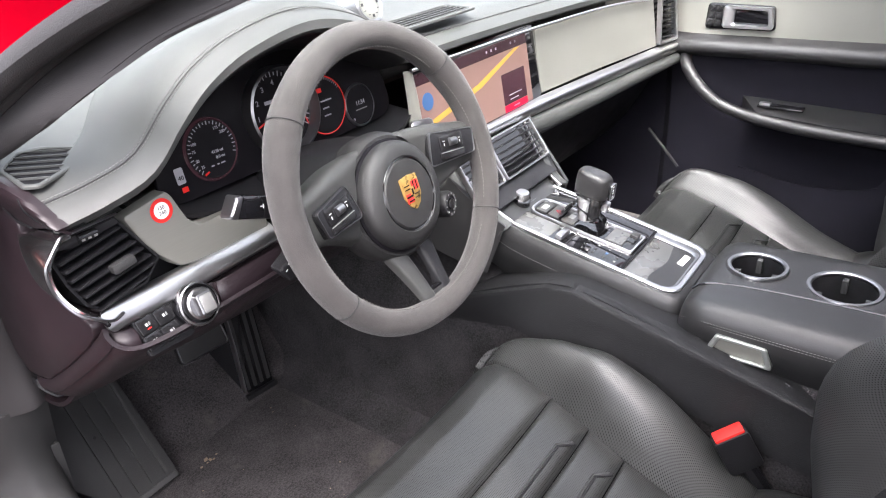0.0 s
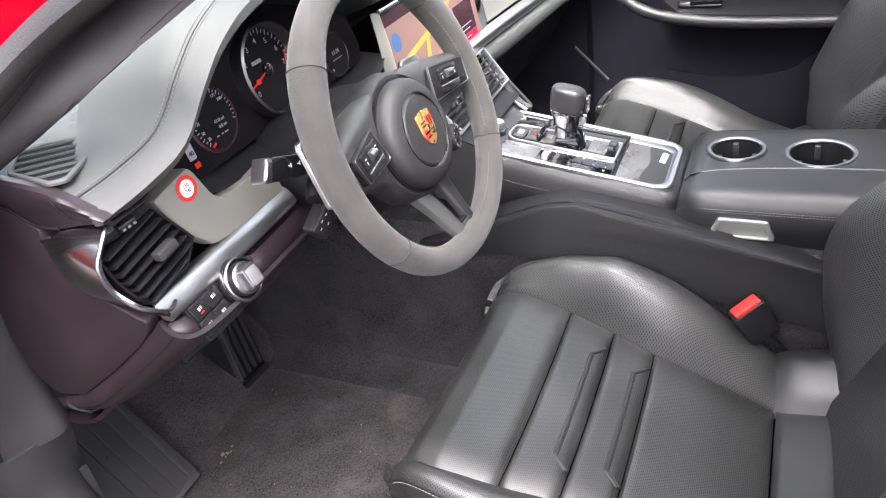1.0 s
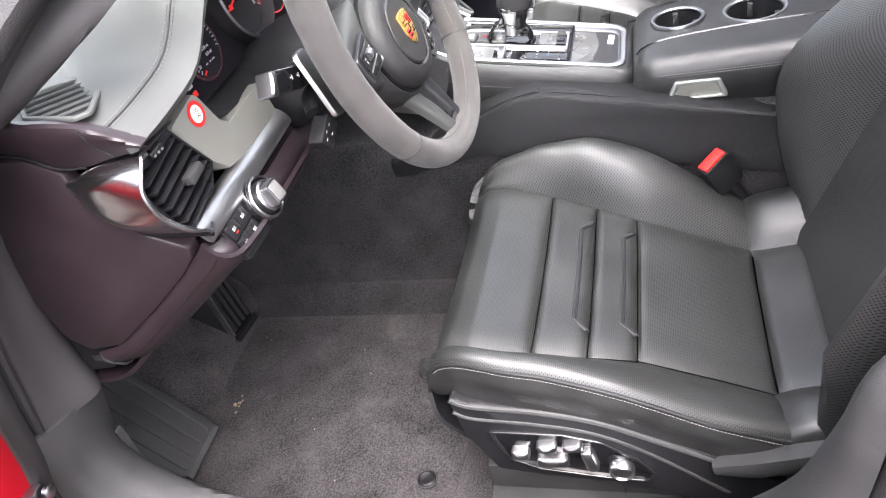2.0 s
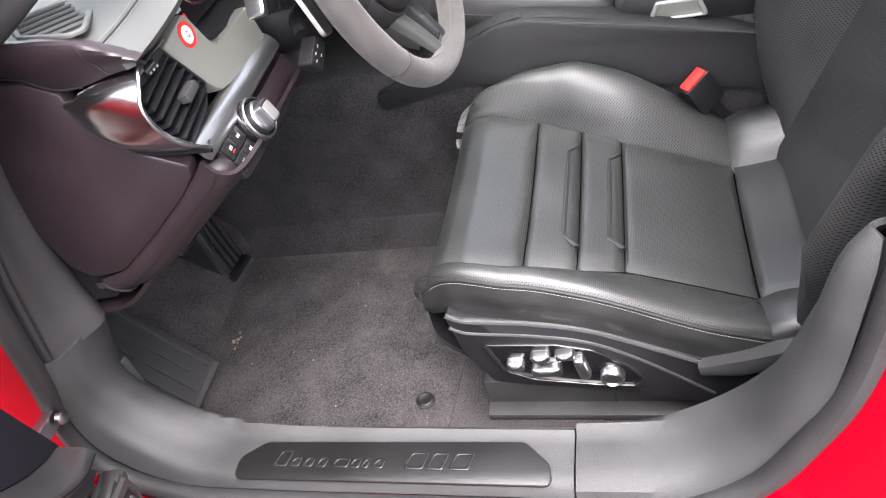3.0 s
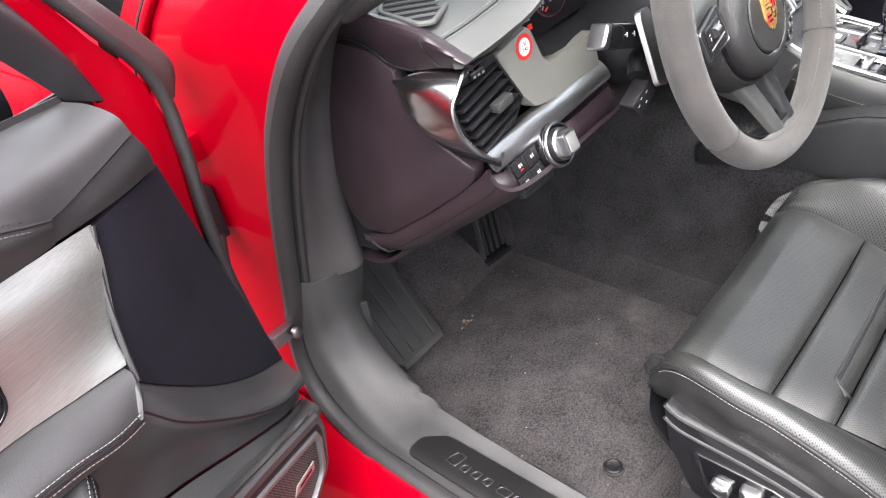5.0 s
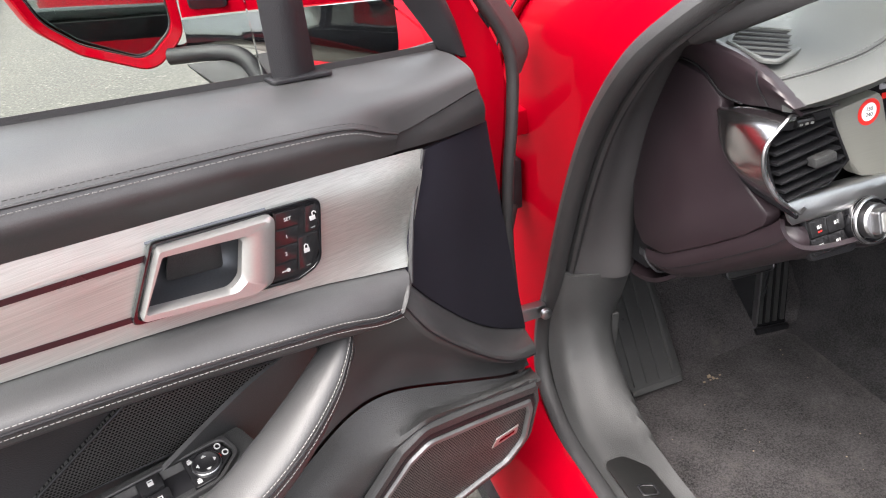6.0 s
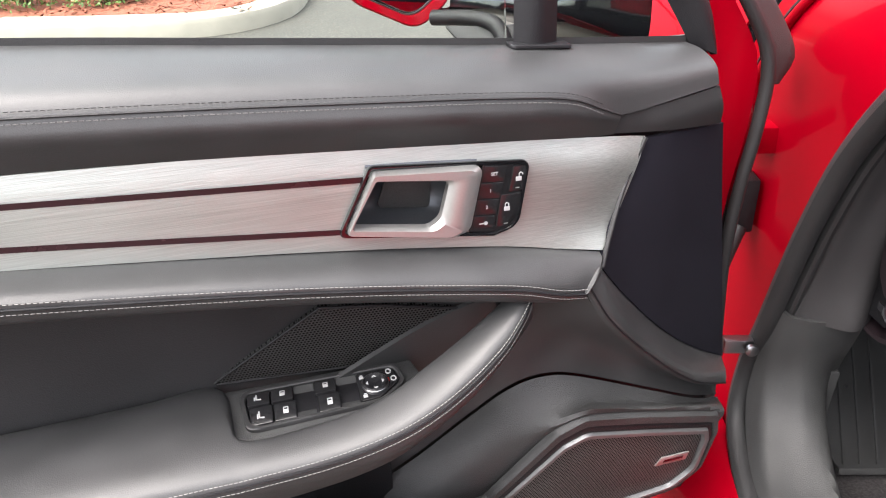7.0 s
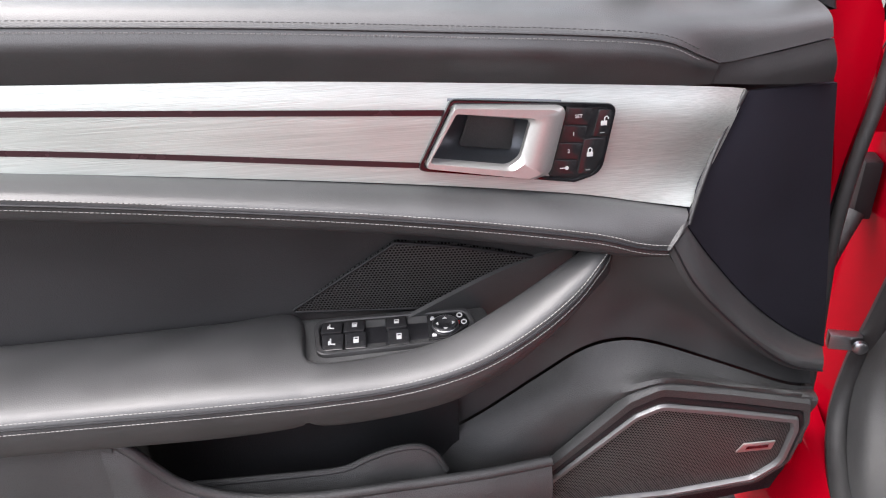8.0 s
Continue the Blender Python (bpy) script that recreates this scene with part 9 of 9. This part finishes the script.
# window surround, quarter post, glass
fi = [(-0.082, -0.072, 0.884), (-0.062, -0.074, 0.915), (-0.028, -0.076, 0.962), (0.03, -0.078, 1.02), (0.12, -0.08, 1.09), (0.24, -0.085, 1.15), (0.42, -0.095, 1.19)]
fo_ = [(-0.108, -0.060, 0.872), (-0.095, -0.064, 0.915), (-0.062, -0.068, 0.972), (0.0, -0.072, 1.04), (0.095, -0.075, 1.115), (0.225, -0.08, 1.178), (0.42, -0.09, 1.22)]
fo2 = [(-0.120, -0.095, 0.872), (-0.112, -0.097, 0.92), (-0.08, -0.099, 0.985), (-0.018, -0.10, 1.055), (0.08, -0.10, 1.13), (0.215, -0.10, 1.195), (0.42, -0.105, 1.235)]
part("window_surround", loft([fi, fo_, fo2], 36, 12, 0.006), PLASTIC, door, "black inner window surround")
red_fl = [(-0.168, -0.090, 0.64), (-0.172, -0.090, 0.70), (-0.182, -0.090, 0.78), (-0.180, -0.090, 0.855), (-0.138, -0.094, 0.924), (-0.10, -0.10, 0.985), (-0.05, -0.105, 1.05), (0.05, -0.106, 1.13), (0.19, -0.11, 1.20), (0.42, -0.115, 1.25)]
fo3 = [(-0.164, -0.088, 0.64), (-0.160, -0.085, 0.70), (-0.135, -0.078, 0.78)] + fo2
part("painted_surround", loft([fo3, red_fl], 36, 5, 0.006), RED, door)
seal_d = [(-0.200, -0.092, 0.30), (-0.195, -0.092, 0.45), (-0.182, -0.090, 0.60), (-0.184, -0.088, 0.70), (-0.192, -0.086, 0.78), (-0.190, -0.086, 0.855), (-0.150, -0.090, 0.924), (-0.105, -0.096, 0.99), (-0.04, -0.098, 1.07), (0.05, -0.10, 1.145), (0.18, -0.105, 1.215)]
part("edge_seal", tube(curve(seal_d, 60), 0.0075, up=(0, 1, 0), n=10), RUBBER, door, "black rubber edge seal")
part("sail_cover", loft([[(-0.200, -0.096, 0.822), (-0.198, -0.096, 0.865), (-0.160, -0.10, 0.925), (-0.10, -0.105, 1.01)], [(-0.232, -0.112, 0.815), (-0.248, -0.116, 0.848), (-0.205, -0.12, 0.915), (-0.13, -0.125, 1.01)], [(-0.245, -0.145, 0.82), (-0.262, -0.15, 0.85), (-0.225, -0.15, 0.91), (-0.15, -0.16, 1.01)]], 24, 12, 0.006), GREYPLASTIC, door, "grey plastic mirror foot cover")
qp = part("quarter_post", loft([[(0.104, -0.068, 0.885), (0.102, -0.072, 0.99), (0.098, -0.08, 1.10)], [(0.083, -0.060, 0.885), (0.080, -0.064, 0.99), (0.078, -0.072, 1.10)], [(0.060, -0.070, 0.883), (0.060, -0.074, 0.99), (0.060, -0.082, 1.10)]], 14, 8, 0.02), PLASTIC, door, "black upright window post")
part("post_foot", slab(rounded([(0.050, -0.078), (0.110, -0.078), (0.110, -0.055), (0.050, -0.055)], 0.006), 0.003, Matrix.Translation((0, 0, 0.8905)) @ pose(0, 0, 0, 0, -5, 0), 0.001), PLASTIC, qp)
for name_, us in (("side_glass", ((0.104, 0.30, 0.60, 0.86))), ("quarter_glass", ((-0.085, -0.03, 0.02, 0.062)))):
    gl0 = [(u, -0.086, 0.884 + 0.087 * (u + 0.08) - 0.012) for u in us]
    gl1 = [(u, -0.100, min(1.20, 0.90 + 0.9 * (u + 0.085)) if name_ == "quarter_glass" else min(1.19, 1.08 + 0.45 * (u - 0.1))) for u in us]
    pane = part(name_, loft([gl0, gl1], 12, 8, 0.004), GLASS, door, "clear window glass")
    pane.visible_shadow = False
part("belt_strip", sweep(curve([V(u, w - 0.003, z + 0.001) for u, w, z in BELT], 40), [(-0.004, -0.004), (0.004, -0.004), (0.004, 0.003), (-0.004, 0.005)]), RUBBER, door)

# ---- outside mirror on the door ----
mir_ = thing("side_mirror", DM @ Matrix.Translation((0.12, -0.26, 0.86)), "red and black outside mirror beyond the window", "side mirror", build=DM)
mo_ = rounded([(-0.103, 1.05), (-0.103, 0.906), (-0.144, 0.874), (-0.212, 0.908), (-0.246, 0.940), (-0.262, 0.985), (-0.252, 1.045), (-0.20, 1.072)], [0.03, 0.03, 0.03, 0.05, 0.06, 0.06, 0.06, 0.03], 7)
cmx, cmz = -0.182, 0.975
MW = Matrix(((-1, 0, 0, 0), (0, 0, 1, -0.28), (0, 1, 0, 0), (0, 0, 0, 1)))


def shrink(k):
    return [Vector((cmx + (p[0] - cmx) * k, cmz + (p[1] - cmz) * k)) for p in mo_]


rows_ = [[MW @ V(p[0], p[1], d) for p in shrink(k)] for k, d in ((0.985, 0.0), (1.0, -0.006), (1.015, -0.03), (0.97, -0.065), (0.82, -0.10), (0.5, -0.125), (0.2, -0.13))]
bm = sheet(rows_, wrap=True)
bm.verts.ensure_lookup_table()
n_ = len(mo_)
bm.faces.new([bm.verts[6 * n_ + i] for i in range(n_)])
part("housing", bm, RED, mir_, "glossy red mirror housing")
part("frame", sheet([[MW @ V(p[0], p[1], d) for p in shrink(k) + shrink(k)[:1]] for k, d in ((0.985, 0.0), (0.96, 0.003), (0.86, 0.0), (0.85, -0.006))]), RED, mir_, "red rim of the mirror housing")
part("gasket", ring(shrink(0.855), shrink(0.835), 0.003, MW @ Matrix.Translation((0, 0, -0.006)), 0.0005), RUBBER, mir_)
bm = bmesh.new()
bm.faces.new([bm.verts.new(MW @ V(p[0], p[1], -0.013 + 0.14 * (p[0] - cmx))) for p in shrink(0.845)])
part("mirror_glass", bm, MIRROR, mir_, "mirror glass")
part("arm_shell", loft([[(0.108, -0.264, 0.928), (0.047, -0.212, 0.931), (-0.011, -0.152, 0.934), (-0.07, -0.13, 0.932)], [(0.106, -0.266, 0.99), (0.047, -0.215, 0.98), (-0.011, -0.155, 0.972), (-0.07, -0.135, 0.955)], [(0.11, -0.33, 1.0), (0.05, -0.28, 0.985), (-0.01, -0.20, 0.975), (-0.07, -0.16, 0.955)]], 20, 10, 0.004), RED, mir_, "red upper shell of the mirror arm")
part("repeater", slab(rounded([(0.0, 0.0), (0.042, 0.0), (0.042, 0.030), (0.0, 0.030)], 0.006), 0.003, basis((0.100, -0.2560, 0.936), (-0.76, 0.645, 0.0), (0, -0.03, 1)), 0.001), PIANO, mir_, "dark inset lens")
part("arm_base", loft([[(0.110, -0.262, 0.9265), (0.047, -0.210, 0.9295), (-0.011, -0.150, 0.9325), (-0.07, -0.128, 0.930)], [(0.112, -0.262, 0.899), (0.065, -0.220, 0.900), (0.0, -0.160, 0.893), (-0.07, -0.130, 0.875)], [(0.12, -0.32, 0.89), (0.06, -0.28, 0.885), (-0.01, -0.20, 0.865), (-0.07, -0.165, 0.855)]], 20, 12, 0.004), PIANO, mir_, "gloss black mirror arm")
part("lower_arm", tube(curve([(0.128, -0.272, 0.890), (0.095, -0.236, 0.893), (0.074, -0.207, 0.889), (0.066, -0.186, 0.866)], 20), 0.009, up=(0, 0, 1), n=12), PLASTIC, mir_)
part("foot", loft([[(0.122, -0.242, 0.886), (0.08, -0.212, 0.888), (0.03, -0.172, 0.895)], [(0.106, -0.206, 0.864), (0.08, -0.192, 0.858), (0.03, -0.162, 0.85)], [(0.10, -0.24, 0.85), (0.07, -0.22, 0.845), (0.03, -0.20, 0.84)]], 16, 12, 0.006), PLASTIC, mir_, "gloss black mirror foot")

FACING[0] = V(-1.1, -0.4, 1.05)

# ---- passenger door, closed ----
pdoor = thing("passenger_door", (0.82, -0.2, 0.2), "closed passenger door with satin trim and dark lower panel", "car door")
YS = (0.72, 0.14, 0.06, -0.15, -0.42, -0.75)


def far(x, zs):
    return [(x + (0.05 if y > 0.1 else 0.0), y, z) for y, z in zip(YS, (zs[0], *zs))]


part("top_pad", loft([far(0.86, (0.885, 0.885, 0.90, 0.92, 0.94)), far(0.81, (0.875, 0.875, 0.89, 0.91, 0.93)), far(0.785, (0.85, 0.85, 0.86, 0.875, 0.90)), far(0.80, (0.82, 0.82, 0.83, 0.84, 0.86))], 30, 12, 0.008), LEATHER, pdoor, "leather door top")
part("metal_strip", loft([far(0.80, (0.82, 0.82, 0.83, 0.84, 0.86)), far(0.797, (0.775, 0.775, 0.785, 0.80, 0.82)), far(0.795, (0.738, 0.738, 0.742, 0.75, 0.77))], 30, 10, 0.006), SATIN, pdoor, "satin metal strip")
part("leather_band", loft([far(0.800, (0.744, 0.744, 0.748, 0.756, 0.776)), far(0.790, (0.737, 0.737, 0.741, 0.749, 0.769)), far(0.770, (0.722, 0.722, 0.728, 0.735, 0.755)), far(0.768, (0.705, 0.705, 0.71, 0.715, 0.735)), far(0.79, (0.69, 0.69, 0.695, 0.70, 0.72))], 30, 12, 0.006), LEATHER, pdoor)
# speaker-cloth black stands in for the shade low on this door
part("lower_panel", loft([far(0.80, (0.69, 0.69, 0.695, 0.70, 0.72)), far(0.82, (0.6, 0.6, 0.6, 0.6, 0.6)), far(0.83, (0.45, 0.45, 0.45, 0.45, 0.45)), far(0.82, (0.2, 0.2, 0.2, 0.2, 0.2))], 30, 16, 0.008), CLOTHPANEL, pdoor, "lower panel, coloured near black for shade")
part("pull_handle", sweep(curve([(0.79, 0.035, 0.685), (0.765, 0.022, 0.668), (0.75, -0.02, 0.625), (0.742, -0.08, 0.590), (0.738, -0.18, 0.570), (0.735, -0.35, 0.560), (0.735, -0.75, 0.56)], 50), [(q[0], q[1]) for q in circle(0.014, 14)], up=(0, 0.2, 1)), LEATHER, pdoor, "leather pull handle and armrest roll")
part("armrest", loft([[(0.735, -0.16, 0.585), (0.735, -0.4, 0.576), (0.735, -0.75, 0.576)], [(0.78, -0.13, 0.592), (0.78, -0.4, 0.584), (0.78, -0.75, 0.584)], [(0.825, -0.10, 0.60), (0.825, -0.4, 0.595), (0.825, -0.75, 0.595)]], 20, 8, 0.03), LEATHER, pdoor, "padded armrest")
wsx = part("window_switch", box(0.778, -0.20, 0.594, 0.03, 0.10, 0.006, 0.003), PIANO, pdoor)
part("rocker", box(0.775, -0.165, 0.599, 0.016, 0.024, 0.006, 0.002), CHROME, wsx)
phm = Matrix(((0, 0, -1, 0.795), (-1, 0, 0, 0), (0, 1, 0, 0.007), (0, 0, 0, 1)))
phd = part("inner_handle", slab(rounded([(0.0, 0.748), (0.158, 0.752), (0.150, 0.806), (0.004, 0.806)], 0.010), 0.006, phm, 0.001), PIANO, pdoor, "silver inner door handle with keys")
part("lever", ring(rounded([(0.040, 0.752), (0.154, 0.755), (0.147, 0.803), (0.040, 0.803)], 0.010), rounded([(0.066, 0.762), (0.142, 0.762), (0.136, 0.795), (0.066, 0.795)], 0.006), 0.014, phm, 0.003), CHROME, phd, "satin silver lever")
for i in range(2):
    for j in range(3):
        part("key", slab(rounded([(0.008 + i * 0.015, 0.754 + j * 0.017), (0.021 + i * 0.015, 0.754 + j * 0.017), (0.021 + i * 0.015, 0.769 + j * 0.017), (0.008 + i * 0.015, 0.769 + j * 0.017)], 0.002), 0.008, phm, 0.001), GLOSSKEY, phd)
# pocket takes the same near black, shade put into its colour
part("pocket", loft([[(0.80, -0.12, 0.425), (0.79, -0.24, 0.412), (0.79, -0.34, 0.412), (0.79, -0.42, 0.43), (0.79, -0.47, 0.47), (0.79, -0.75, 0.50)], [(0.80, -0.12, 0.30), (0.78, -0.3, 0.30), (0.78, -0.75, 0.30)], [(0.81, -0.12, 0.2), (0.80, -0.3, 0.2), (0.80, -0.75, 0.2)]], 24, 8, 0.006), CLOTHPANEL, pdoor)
part("speaker_rim", tube(curve([(0.815, 0.12, 0.482), (0.812, 0.075, 0.438), (0.808, 0.030, 0.393)], 20), 0.0035), GREYPLASTIC, pdoor)
part("outer_skin", loft([far(0.92, (0.86, 0.86, 0.875, 0.90, 0.92)), far(0.95, (0.6, 0.6, 0.6, 0.6, 0.6)), far(0.94, (0.2, 0.2, 0.2, 0.2, 0.2))], 20, 10, 0.006), RED, pdoor)
# pane tinted and left casting shadow to cut light on the passenger side
part("side_glass", loft([[(0.86, 0.25, 0.885), (0.86, -0.2, 0.905), (0.86, -0.75, 0.94)], [(0.81, 0.10, 0.98), (0.765, -0.2, 1.07), (0.74, -0.75, 1.13)]], 16, 8, 0.004), DIMGLASS, pdoor)
part("pillar_trim", loft([[(0.80, 0.30, 0.87), (0.79, 0.10, 0.955), (0.77, -0.05, 1.02), (0.70, -0.30, 1.10)], [(0.85, 0.30, 0.87), (0.85, 0.10, 0.955), (0.82, -0.05, 1.02), (0.745, -0.30, 1.10)]], 16, 5, 0.01), PILLARCLOTH, pdoor)
